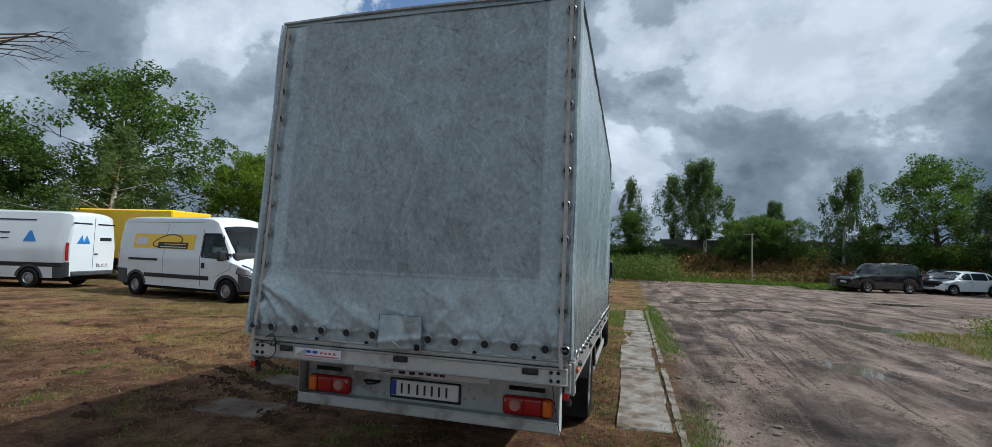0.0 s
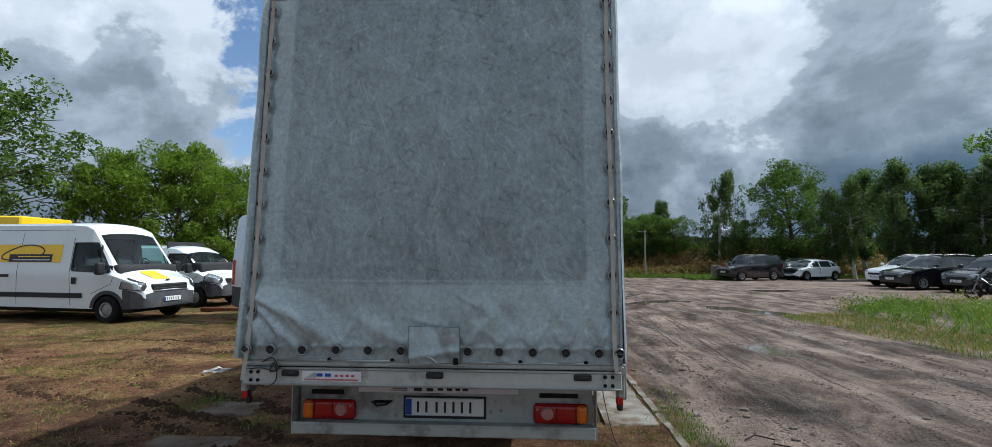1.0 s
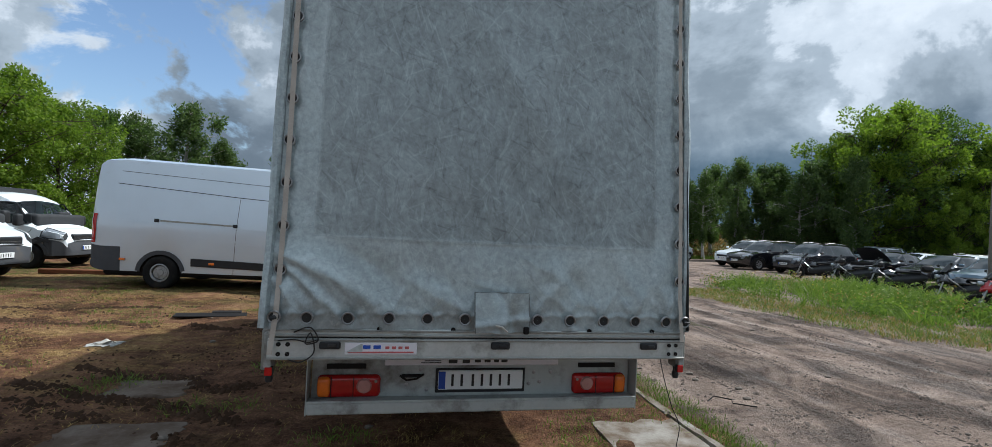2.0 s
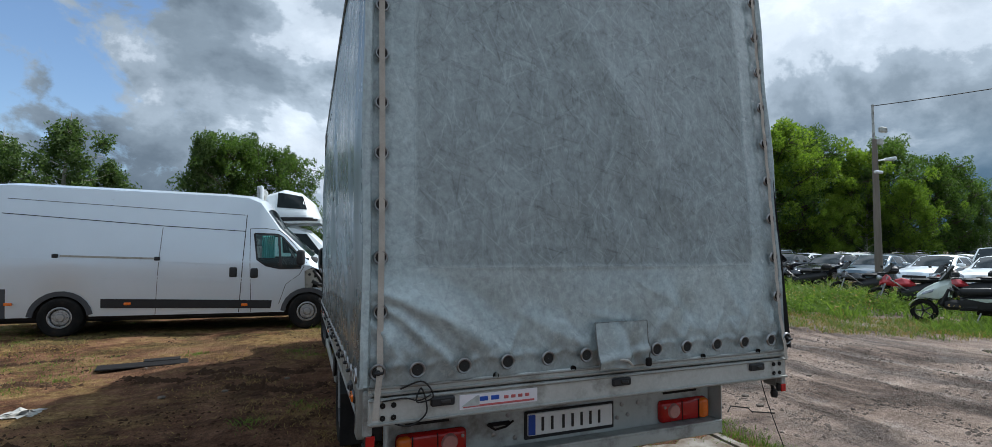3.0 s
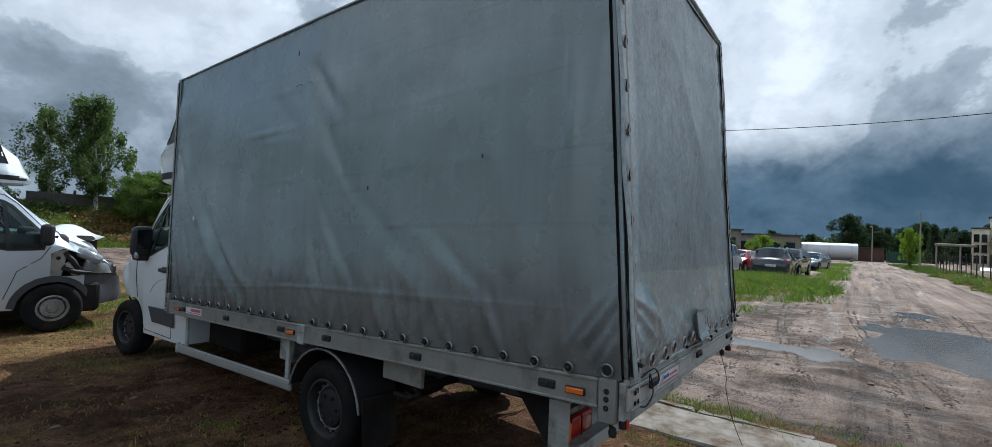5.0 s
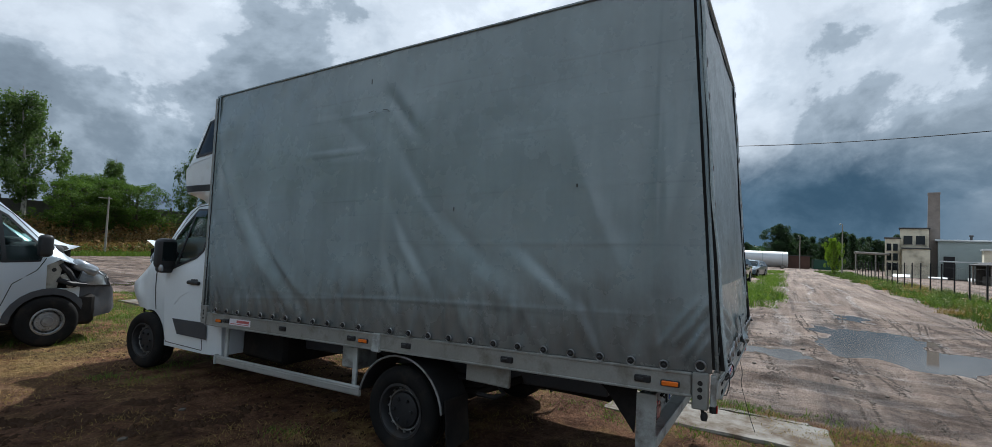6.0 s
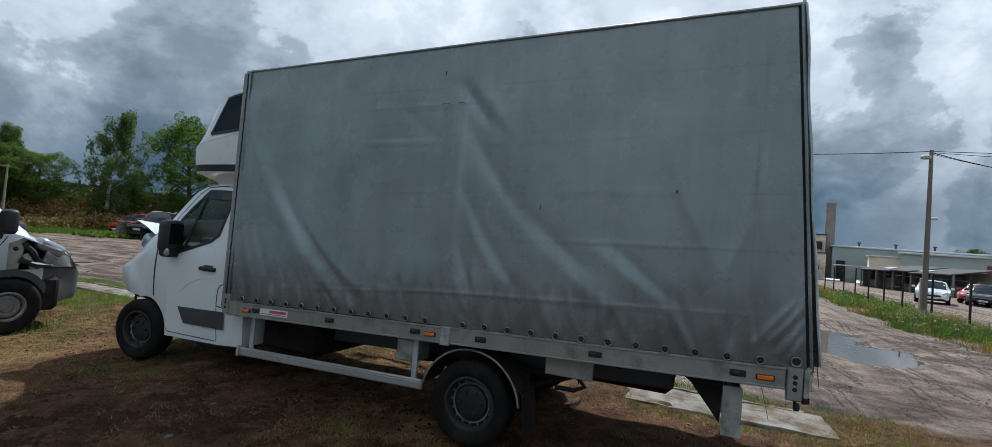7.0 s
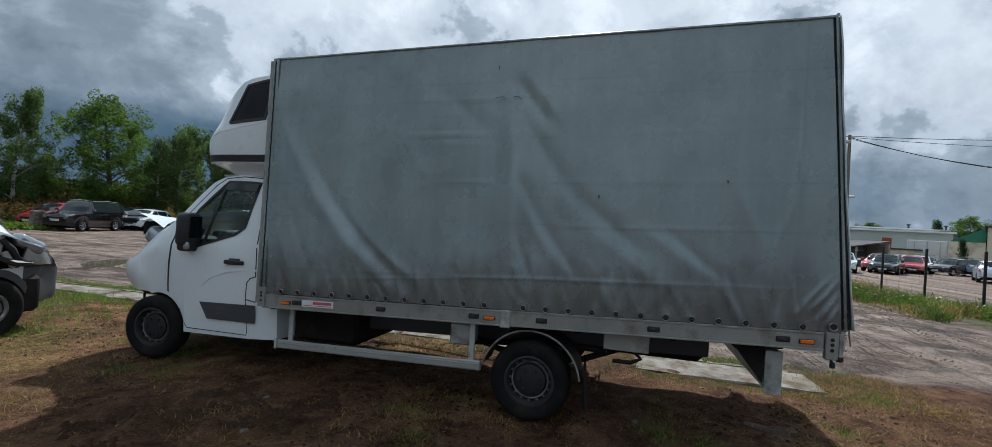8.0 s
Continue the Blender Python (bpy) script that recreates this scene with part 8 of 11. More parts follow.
        arch = [(wy[1] + (r + 0.10) * math.cos(a), 0.32 + (r + 0.10) * math.sin(a)) for a in np.linspace(0.15, math.pi - 0.1, 12)]
        part("arch_lip", sh.strip(arch, s, 0.085, 0.016), lowm, body)
        mir = part("mirror", soft_box((s * (W + 0.13), yd1 - 0.02, belt + 0.16), (0.20, 0.15, 0.30), 0.055), M["black"], ob)
        part("mirror_arm", Geo().box((s * (W + 0.02), yd1 - 0.02, belt + 0.08), (0.14, 0.08, 0.08), 0.02), M["black"], mir)
        part("headlight", sh.on_side([(f - 0.56, nose - 0.16), (f - 0.08, nose - 0.22), (f - 0.12, nose - 0.04), (f - 0.48, nose + 0.08)], s, 6, 4, 0.010), M["lens"], ob)
        part("lamp_seal", sh.strip([(f - 0.56, nose - 0.16), (f - 0.08, nose - 0.22), (f - 0.12, nose - 0.04), (f - 0.48, nose + 0.08), (f - 0.56, nose - 0.16)], s, 0.022, 0.014), M["black"], ob)
        part("tail_lamp", sh.on_side([(b + 0.012, belt - 0.32), (b + 0.10, belt - 0.32), (b + 0.12, belt + 0.28), (b + 0.03, belt + 0.28)], s, 3, 6, 0.010), M["red"], ob, "tall red rear lamp")
    g = Geo()
    for k in range(3):
        g.box((0, f - 0.05 - 0.03 * k, nose - 0.24 + 0.07 * k), (W * 1.05 - 0.06 * k, 0.06, 0.028), 0.010)
    part("grille", g, M["steel"], ob)
    part("grille_back", Geo().box((0, f - 0.10, nose - 0.18), (W * 1.1, 0.10, 0.22), 0.03), M["black"], ob)
    plate_at(ob, 0, f + 0.02, 0.55, 1)
    if doors:
        part("shut_line", Geo().box((0, b - 0.003, (H + 0.5) / 2), (0.014, 0.006, H - 0.85), 0.001), M["black"], body)
        plate_at(ob, 0.42, b - 0.012, 0.78, -1)
        part("rear_handle", Geo().box((0.10, b - 0.015, belt - 0.1), (0.16, 0.03, 0.04), 0.01), M["black"], ob)
    part("rear_step", Geo().box((0, b - 0.02, 0.50), (W * 1.70, 0.10, 0.16), 0.03), lowm, ob)
    return ob, sh, body


def heading(ax, ay, bx, by):
    """Turn of a vehicle whose near-side wheels stand at a (rear) and b (front)."""
    return math.degrees(math.atan2(-(bx - ax), by - ay))


def stand(ax, ay, bx, by, half, near):
    """Pose from two wheels of the near side (+1 right, -1 left)."""
    rz = heading(ax, ay, bx, by)
    m = pose((ax + bx) / 2, (ay + by) / 2, 0, 0, 0, rz)
    return m @ pose(-near * half, 0, 0)


# long silver van, its near front corner torn open
def torn(p):
    x, y, z = p
    k = float(smooth01((y - 2.05) / 0.6)) * float(smooth01((x - 0.2) / 0.5))
    if k <= 0:
        return p
    q = Vector((x * 3, y * 3, z * 3))
    return (x - k * (0.10 + 0.05 * noise.noise(q)), y - k * 0.05 * noise.noise(q * 1.7), z + k * 0.04 * noise.noise(q * 1.3))


VAN_GLASS = [(1.03, 1.86), (1.44, 1.85), (1.54, 1.79), (1.92, 1.36), (1.88, 1.19), (1.52, 1.18), (1.26, 1.24), (1.10, 1.36)]
silver, sh, body = van("panel_van", stand(-6.56, 11.98, -2.54, 11.64, 0.885, 1), M["silver"], "long silver high-roof panel van with a torn front wing", 6.26, 2.76, 4.035, 0.85, 1.02, 1.24, "steel", 0.345, torn, 1.62, None, True, 1.0, False, 5,
                       1.85, VAN_GLASS, 0.08, [(1.96, 1.13), (2.10, 1.20), (2.48, 1.06), (2.44, 0.86), (2.30, 0.80), (1.97, 0.80)])
# grooves are flat strips with the shade of a recess in their colour
M["groove"] = mat("shaded_panel_groove", (0.12, 0.13, 0.14), 0.5, 0.2, 0.1)
for s in (-1, 1):
    part("window_bar", sh.strip([(1.46, 1.84), (1.53, 1.18)], s, 0.045, 0.012), M["black"], body)
    part("shut_line", sh.strip([(-0.52, 1.95), (-0.55, 1.2), (-0.58, 0.36)], s, 0.010), M["groove"], body)
    part("shut_line", sh.strip([(0.88, 2.22), (0.87, 1.85), (0.84, 1.1), (0.80, 0.36)], s, 0.014), M["black"], body)
    part("shut_line", sh.strip([(0.95, 1.95), (0.98, 1.2), (1.01, 0.36)], s, 0.010), M["black"], body)
    part("shut_line", sh.strip([(0.95, 1.95), (1.20, 1.965), (1.46, 1.93), (1.60, 1.82), (1.98, 1.37)], s, 0.010), M["black"], body)
    part("shut_line", sh.strip([(1.99, 1.30), (1.86, 1.06), (1.62, 0.88), (1.50, 0.50)], s, 0.010), M["black"], body)
    part("roof_groove", sh.strip([(0.86, 2.215), (-0.52, 2.29), (-2.9, 2.42)], s, 0.012), M["groove"], body)
    part("drip_line", sh.strip([(0.88, 1.90), (-0.52, 1.98), (-2.95, 2.16)], s, 0.014), M["black"], body)
    part("crease", sh.strip([(0.85, 1.25), (-0.55, 1.32), (-2.95, 1.41)], s, 0.018, 0.008), M["silver"], body)
    part("crease", sh.strip([(1.92, 0.96), (0.8, 1.005), (-0.57, 1.05), (-2.3, 1.13)], s, 0.030, 0.004), M["silver"], body)
    part("crease", sh.strip([(1.60, 0.90), (0.8, 0.94), (-0.57, 0.985), (-1.6, 1.03)], s, 0.016, 0.007), M["silver"], body)
    rail = part("door_rail", sh.on_side([(-0.62, 1.395), (-2.05, 1.44), (-2.05, 1.405), (-0.62, 1.36)], s, 8, 2, 0.012), M["bareinner"], body, "pale sliding-door rail")
    for y, z in ((-0.57, 1.375), (-2.12, 1.425)):
        part("rail_stop", soft_box((s * (sh.side(y, z) + 0.012), y, z), (0.03, 0.09, 0.07), 0.012), M["black"], rail)
    part("side_moulding", sh.on_side([(1.38, 0.575), (-1.42, 0.665), (-1.42, 0.50), (1.36, 0.42)], s, 16, 3, 0.014), M["black"], body, "dark plastic rubbing strip")
    for y, z in ((0.69, 1.12), (1.055, 1.10)):
        part("handle", soft_box((s * (sh.side(y, z) + 0.004), y, z), (0.05, 0.13, 0.19), 0.045), M["black"], body, "rounded black door handle")
    for y, z in ((0.90, 0.50), (-1.01, 0.565), (-2.75, 0.60)):
        part("side_marker", soft_box((s * (sh.side(y, z) + 0.016), y, z), (0.02, 0.11, 0.05), 0.008), M["amber"], body)
# added teal sheet: its colour stands for daylight through the tinted far window
part("curtain", Geo().grid([[(0.80 + 0.02 * math.sin(v * 40), 1.14 + 0.24 * v, 1.28 + 0.54 * u) for v in np.linspace(0, 1, 22)] for u in np.linspace(0, 1, 6)]), M["teal"], body, "teal sheet for the brightness seen through the door window")
post = part("bare_post", sh.on_side([(2.16, 1.20), (1.97, 1.14), (1.97, 0.80), (2.10, 0.80)], 1, 8, 8, -0.05), M["bareinner"], silver, "bare pale inner post of the missing wing")
part("post_hole", Geo().lathe([(0.028, 0.0), (0.001, 0.001)], 12, "x", (0.965, 2.05, 1.06)), M["cable"], post)
part("inner_wing", Geo().grid([[(0.86 - 0.06 * u + 0.03 * math.sin(v * 8), 2.08 + 0.44 * u, 0.78 + 0.38 * v + 0.03 * math.sin(u * 11)) for u in np.linspace(0, 1, 10)] for v in np.linspace(0, 1, 10)]), M["chassis"], silver, "dark inner wing laid bare")
part("loose_plastic", Geo().tube([(0.94, 2.12, 1.14), (0.97, 2.22, 1.02), (0.93, 2.28, 0.92), (0.96, 2.36, 0.84)], 0.035, 6).tube([(0.94, 2.1, 0.92), (0.99, 2.24, 0.86), (0.94, 2.42, 0.84)], 0.035, 6), M["black"], silver, "torn black wing liner")
part("bent_strut", Geo().box((0.95, 2.20, 0.90), (0.03, 0.07, 0.22), 0.01, Matrix.Rotation(0.5, 3, "X")), M["bareinner"], silver)
part("loose_headlight", soft_box((0.84, 2.42, 1.08), (0.20, 0.34, 0.16), 0.06, Matrix.Rotation(radians(-28), 3, "X")), M["lens"], silver, "headlight unit hanging loose")

# white van with a yellow side panel and bonnet stripe
white, sh, body = van("panel_van", stand(-14.55, 12.05, -10.70, 11.60, 0.885, 1), M["white"], "white panel van with yellow advertising and a yellow bonnet stripe", 5.75, 2.48, 3.87, 0.90, 1.0, 1.16, "steel", 0.33, None, 1.52)
panel_ = part("yellow_panel", sh.on_side([(0.55, 1.90), (-2.15, 1.90), (-2.15, 1.46), (0.55, 1.46)], 1, 16, 4, 0.008), M["yellow"], body, "printed yellow panel")
part("dark_print", sh.on_side([(0.28, 1.66), (-1.02, 1.66), (-1.02, 1.47), (0.28, 1.47)], 1, 8, 2, 0.012), M["platebar"], panel_)
g = Geo()
part("pale_print", sh.on_side([(-1.50, 1.80), (-2.05, 1.80), (-2.05, 1.56), (-1.50, 1.56)], 1, 5, 3, 0.011), M["sticker"], panel_)
loop_pts = [(-0.62 + 0.62 * math.cos(a) * (1.0 - 0.25 * math.sin(a)), 1.70 + 0.19 * math.sin(a + 0.4)) for a in np.linspace(0, 2 * math.pi, 30)]
part("drawn_loop", sh.strip(loop_pts, 1, 0.03, 0.014), M["platebar"], panel_)
part("line_print", sh.strip([(0.20, 1.60), (-0.75, 1.60)], 1, 0.022, 0.015), M["yellow"], panel_)
part("line_print", sh.strip([(0.22, 1.52), (-0.90, 1.52)], 1, 0.022, 0.015), M["sticker"], panel_)
part("bonnet_stripe", sh.on_top(2.17, 2.62, 0.28, 0.30, 8, 4, 0.008).moved(Matrix.Translation((0.10, 0, 0.0))), M["yellow"], body)
part("stripe_edge", Geo().box((0, 2.68, 1.02), (0.1, 0.05, 0.03), 0.01), M["platebar"], white)
for s in (-1, 1):
    part("side_moulding", sh.on_side([(1.25, 0.72), (-1.55, 0.72), (-1.55, 0.60), (1.25, 0.60)], s, 14, 2, 0.012), M["black"], body)
    part("door_rail", sh.on_side([(-0.95, 1.16), (-2.3, 1.16), (-2.3, 1.09), (-0.95, 1.09)], s, 8, 2, 0.010), M["black"], body)
    part("shut_line", sh.strip([(-0.72, 2.20), (-0.72, 0.42)], s, 0.012), M["black"], body)
    part("shut_line", sh.strip([(0.78, 2.26), (-2.7, 2.26)], s, 0.010), M["black"], body)

# small white van with a broken front wing
vivid, sh, body = van("small_van", stand(-14.10, 15.45, -10.95, 15.15, 0.86, 1), M["white"], "small white van with a cracked front wing and dark bumper", 4.78, 1.96, 3.10, 0.83, 0.95, 1.08, "steel", 0.32, None, 1.40, None, True, 0.98, True)
part("cracked_wing", Geo().grid([[(0.93 + 0.02 * math.sin(u * 8), 1.15 + 0.9 * u, 0.66 + 0.16 * v + 0.04 * math.sin(u * 9 + v * 3)) for u in np.linspace(0, 1, 10)] for v in np.linspace(0, 1, 5)]), M["black"], vivid, "black crack along the wing")

# white van seen from behind, with blue triangle signs
crafter, sh, body = van("panel_van", stand(-18.95, 11.9, -22.55, 11.0, 0.885, -1), M["white"], "white panel van with blue triangle signs on doors and side", 5.9, 2.62, 3.66, 0.95, 1.0, 1.26, "steel", 0.34, None, 1.58)
bk = 3.66 / 2 + 0.95 - 5.9
for x0 in (-0.50,):
    for dx in (0.0, 0.24):
        part("blue_sign", Geo().poly([(x0 - 0.18 + dx, bk - 0.004, 1.52), (x0 + 0.10 + dx, bk - 0.004, 1.52), (x0 + 0.0 + dx * 0.8, bk - 0.004, 1.80)], (0, -0.008, 0)), M["midblue"], body)
for y, z, w, h in ((-1.2, 2.24, 1.35, 0.05), (-0.55, 1.80, 1.0, 0.05), (-0.55, 1.62, 1.0, 0.035)):
    part("side_print", sh.on_side([(y - w / 2, z), (y + w / 2, z), (y + w / 2, z + h), (y - w / 2, z + h)], -1, 8, 2, 0.008), M["cargrey"], body)
part("blue_sign", sh.on_side([(-2.0, 1.55), (-1.55, 1.55), (-1.72, 1.90), (-1.80, 1.90)], -1, 3, 3, 0.008), M["midblue"], body)
part("side_window", sh.on_side([(0.3, 1.5), (1.2, 1.5), (1.2, 2.0), (0.3, 2.0)], -1, 5, 3, 0.008), M["glass"], body)
for x in (-0.5, 0.5):
    part("door_print", Geo().box((x, bk - 0.004, 2.20), (0.75, 0.008, 0.05), 0.001), M["cargrey"], body)
part("door_print", Geo().box((0.50, bk - 0.004, 1.68), (0.5, 0.008, 0.12), 0.001), M["cargrey"], body)
for s in (-1, 1):
    part("side_moulding", sh.on_side([(1.0, 0.86), (-2.9, 0.86), (-2.9, 0.72), (1.0, 0.72)], s, 14, 2, 0.012), M["black"], body)

# yellow box lorry behind the white vans
box = thing("yellow_lorry", pose(-20.6, 17.2, 0, 0, 0, -83), "yellow box-bodied lorry parked behind white vans", "lorry")
part("box_body", Geo().box((0, -0.6, 1.95), (2.3, 5.6, 2.1), 0.05), M["yellow"], box)
part("cab", Shell([(2.3, 2.3), (2.5, 2.4), (3.1, 2.35), (3.6, 1.75), (4.1, 1.4), (4.3, 1.0)], [(2.3, 1.4), (4.3, 1.1)], [(2.3, 0.5), (4.3, 0.5)], [(2.3, 1.0), (3.9, 1.0), (4.3, 0.8)], [(2.3, 0.85), (3.6, 0.85), (4.3, 0.7)], (3.4,), 0.35, step=0.1).skin(), M["yellow"], box)
part("chassis_beam", Geo().box((0, 0.2, 0.75), (1.6, 6.6, 0.25), 0.03), M["chassis"], box)
for s in (-1, 1):
    for y in (3.4, -1.6):
        add_wheel(box, s * 0.92, y, 0.36, 0.36, 0.22, "steel")

# second lorry cab with a sleeper pod, standing beyond the silver van
other = thing("cab_lorry", pose(-2.62, 15.75, 0, 0, 0, -95) @ Matrix.Diagonal((1.0, 1.0, 1.03, 1)), "white lorry cab with a sleeper pod and crumpled bonnet", "lorry")
c2 = Shell([(-1.0, 2.0), (-0.9, 2.1), (-0.2, 2.12), (0.15, 2.0), (0.6, 1.60), (0.95, 1.35), (1.4, 1.2), (1.55, 0.9)], [(-1.0, 1.28), (0.9, 1.22), (1.55, 0.95)], [(-1.0, 0.4), (1.55, 0.5)], [(-1.0, 1.0), (0.9, 1.0), (1.3, 0.9), (1.55, 0.7)], [(-1.0, 0.82), (0.3, 0.82), (0.9, 0.86), (1.55, 0.6)], (0.95,), 0.34, step=0.08)
cb = part("cab", c2.skin(), M["white"], other)
p2 = Shell([(-0.95, 2.75), (-0.88, 2.95), (-0.5, 3.08), (-0.1, 3.0), (0.25, 2.72), (0.42, 2.35)], [(-1, 2.45), (0.42, 2.3)], [(-0.95, 2.12), (0.42, 2.2)], [(-0.95, 0.98), (0.1, 0.96), (0.42, 0.7)], [(-0.95, 0.8), (0.0, 0.75), (0.42, 0.5)], (), 0.1, 0.1, 0.06)
pd = part("sleeper_pod", p2.skin(), M["white"], other)
for s in (-1, 1):
    part("pod_window", p2.on_side([(-0.62, 2.55), (0.10, 2.52), (-0.02, 2.86), (-0.62, 2.94)], s, 8, 5, 0.008), M["glass"], pd)
    part("dark_band", p2.on_side([(-0.92, 2.20), (0.36, 2.24), (0.36, 2.32), (-0.92, 2.30)], s, 10, 2, 0.010), M["black"], pd)
    part("side_window", c2.on_side([(-0.45, 1.42), (0.55, 1.34), (0.10, 1.90), (-0.50, 1.92)], s, 8, 5, 0.006), M["glass"], cb)
    add_wheel(other, s * 0.90, 0.95, 0.34, 0.34, 0.21, "steel")
    add_wheel(other, s * 0.90, -3.2, 0.34, 0.34, 0.21, "steel")
part("load_frame", Geo().box((0, -2.8, 0.95), (2.1, 3.4, 0.18), 0.03).box((0, -1.12, 2.1), (1.3, 0.08, 2.0), 0.02), M["greypaint"], other)
part("air_baffle", Geo().box((0.72, -1.02, 2.75), (0.22, 0.06, 0.70), 0.02), M["white"], other)
part("crumpled_bonnet", Geo().grid([[(-0.8 + 1.6 * u, 0.85 + 0.75 * v, 1.36 + 0.16 * math.sin(u * 4 + 1) * math.sin(v * 3.1) - 0.1 * v) for u in np.linspace(0, 1, 12)] for v in np.linspace(0, 1, 8)]), M["white"], other)
part("engine_parts", Geo().box((0, 1.3, 1.0), (1.4, 0.4, 0.5), 0.08), M["chassis"], other)

# ---------------------------------------------------------------- parked cars


def carpose(fx, fy, rx, ry):
    """Pose of a car from its front and rear on the ground."""
    return pose((fx + rx) / 2, (fy + ry) / 2, 0, 0, 0, math.degrees(math.atan2(-(fx - rx), fy - ry)))


car("off_roader", carpose(12.1, 33.4, 16.5, 35.0) @ Matrix.Diagonal((0.9, 0.9, 0.9, 1)), "boxsuv", M["carblack"], "black boxy off-roader parked at the yard's edge", "five")
hatch = car("hatchback", carpose(16.9, 34.6, 20.7, 35.9) @ Matrix.Diagonal((0.95, 0.95, 0.95, 1)), "hatch", M["white"], "white hatchback with its smashed bonnet bent up", "five")
part("bent_bonnet", Geo().grid([[(-0.6 + 1.2 * u, 0.95 + 0.7 * v, 1.02 + 0.30 * v + 0.05 * math.sin(u * 6)) for u in np.linspace(0, 1, 8)] for v in np.linspace(0, 1, 6)]), M["white"], hatch, "bonnet folded upward")
part("smashed_front", Geo().box((0, 1.75, 0.62), (1.3, 0.35, 0.45), 0.1), M["chassis"], hatch)
car("red_car", carpose(13.4, 37.6, 17.6, 38.5), "hatch", M["carred"], "red car half hidden behind an off-roader", "five")
car("dark_car", carpose(17.2, 36.6, 21.2, 38.0), "hatch", M["cargrey"], "dark car standing behind the silver hatchback", "five")
proto = {}
row_a = [("estate", "carblack", 22.4, 33.2), ("hatch", "cargrey", 21.9, 31.2), ("suv", "white", 18.6, 28.6), ("suv", "carblack", 17.6, 26.0), ("suv", "cargrey", 18.7, 23.7), ("saloon", "carblack", 21.6, 21.9), ("saloon", "cargrey", 21.9, 19.4),
         ("saloon", "carblue", 21.6, 17.0), ("saloon", "silver", 22.0, 14.6), ("saloon", "white", 21.4, 12.2), ("estate", "white", 24.2, 10.4)]
label_of = {"white": "white", "carblack": "glossy black", "cargrey": "dark grey", "carblue": "blue-grey", "silver": "silver", "carred": "red"}
word_of = {"estate": "estate car", "hatch": "hatchback", "suv": "sports utility car", "saloon": "saloon car", "mpv": "people carrier"}


def park(kind, paint, x, y, rz, open_bonnet=False, extra="parked in a close row"):
    key = (kind, paint, open_bonnet)
    m = pose(x, y, 0, 0, 0, rz)
    if key in proto:
        return copy_thing(proto[key], m)
    proto[key] = car({"estate": "estate_car", "hatch": "hatchback", "suv": "suv", "saloon": "saloon_car", "mpv": "people_carrier"}[kind], m, kind, M[paint], label_of[paint] + " " + word_of[kind] + " " + ("with its bonnet raised" if open_bonnet else extra), "seven", "parked cars", open_bonnet)
    return proto[key]


for i, (k, p_, x, y) in enumerate(row_a):
    park(k, p_, x + 2.0, y, 97 + rng.uniform(-4, 4), i in (5,))
cols = ["white", "silver", "cargrey", "white", "carblack", "carblue", "white", "silver", "white", "cargrey"]
kinds = ["saloon", "estate", "hatch", "suv", "saloon", "estate", "mpv"]
for rrow, (x, ya, yb) in enumerate(((29.5, 14.6, 31), (35.5, 14, 30), (41.5, 12, 28), (47.5, 16, 28))):
    y = ya
    while y < yb:
        park(rng.choice(kinds), rng.choice(cols), x + rng.uniform(-0.5, 0.5), y, (92 if rrow % 2 == 0 else -88) + rng.uniform(-5, 5))
        y += rng.uniform(2.35, 2.9)
park("mpv", "white", 27.4, 9.0, 269, False, "seen from behind beside the weeds")
park("suv", "cargrey", 26.5, 6.0, -88)
park("suv", "carblack", 32.0, 5.9, 84)
for i, (k, p_, x, y) in enumerate((("hatch", "carblack", 35.5, 6.4), ("saloon", "silver", 36.5, 9.4), ("hatch", "white", 40.5, 7.0), ("saloon", "cargrey", 44.0, 8.2), ("estate", "carblue", 44.0, 5.4), ("hatch", "silver", 48.5, 5.8), ("hatch", "white", 48.0, 8.8), ("hatch", "carred", 33.5, 9.0), ("saloon", "white", 40.0, 10.2))):
    park(k, p_, x, y, 80 + rng.uniform(-12, 12))
for i, (k, p_, x, y, rz) in enumerate((("saloon", "carred", 42.5, -18.4, 66), ("estate", "carblack", 37.8, -14.6, 60), ("hatch", "carred", 40.2, -15.2, 50), ("hatch", "white", 35.0, -10.6, 70), ("estate", "white", 46, -20.6, 64), ("hatch", "carblack", 44.0, -22.0, 30), ("hatch", "carblue", 45.0, -24.0, 250),
                                         ("estate", "silver", 34.5, -19.3, 245), ("saloon", "white", 50, -21, 70), ("saloon", "cargrey", 52, -24, 60))):
    park(k, p_, x, y, rz, False, "parked behind the fence")
yv, sh, body = van("yellow_van", pose(31.6, 12.1, 0, 0, 0, 278), M["amberyellow"], "deep yellow high-roof delivery van", 5.6, 2.62, 3.6, 0.95, 1.0, 1.2, "steel", 0.34, None, 1.55)

# ---------------------------------------------------------------- motorcycles


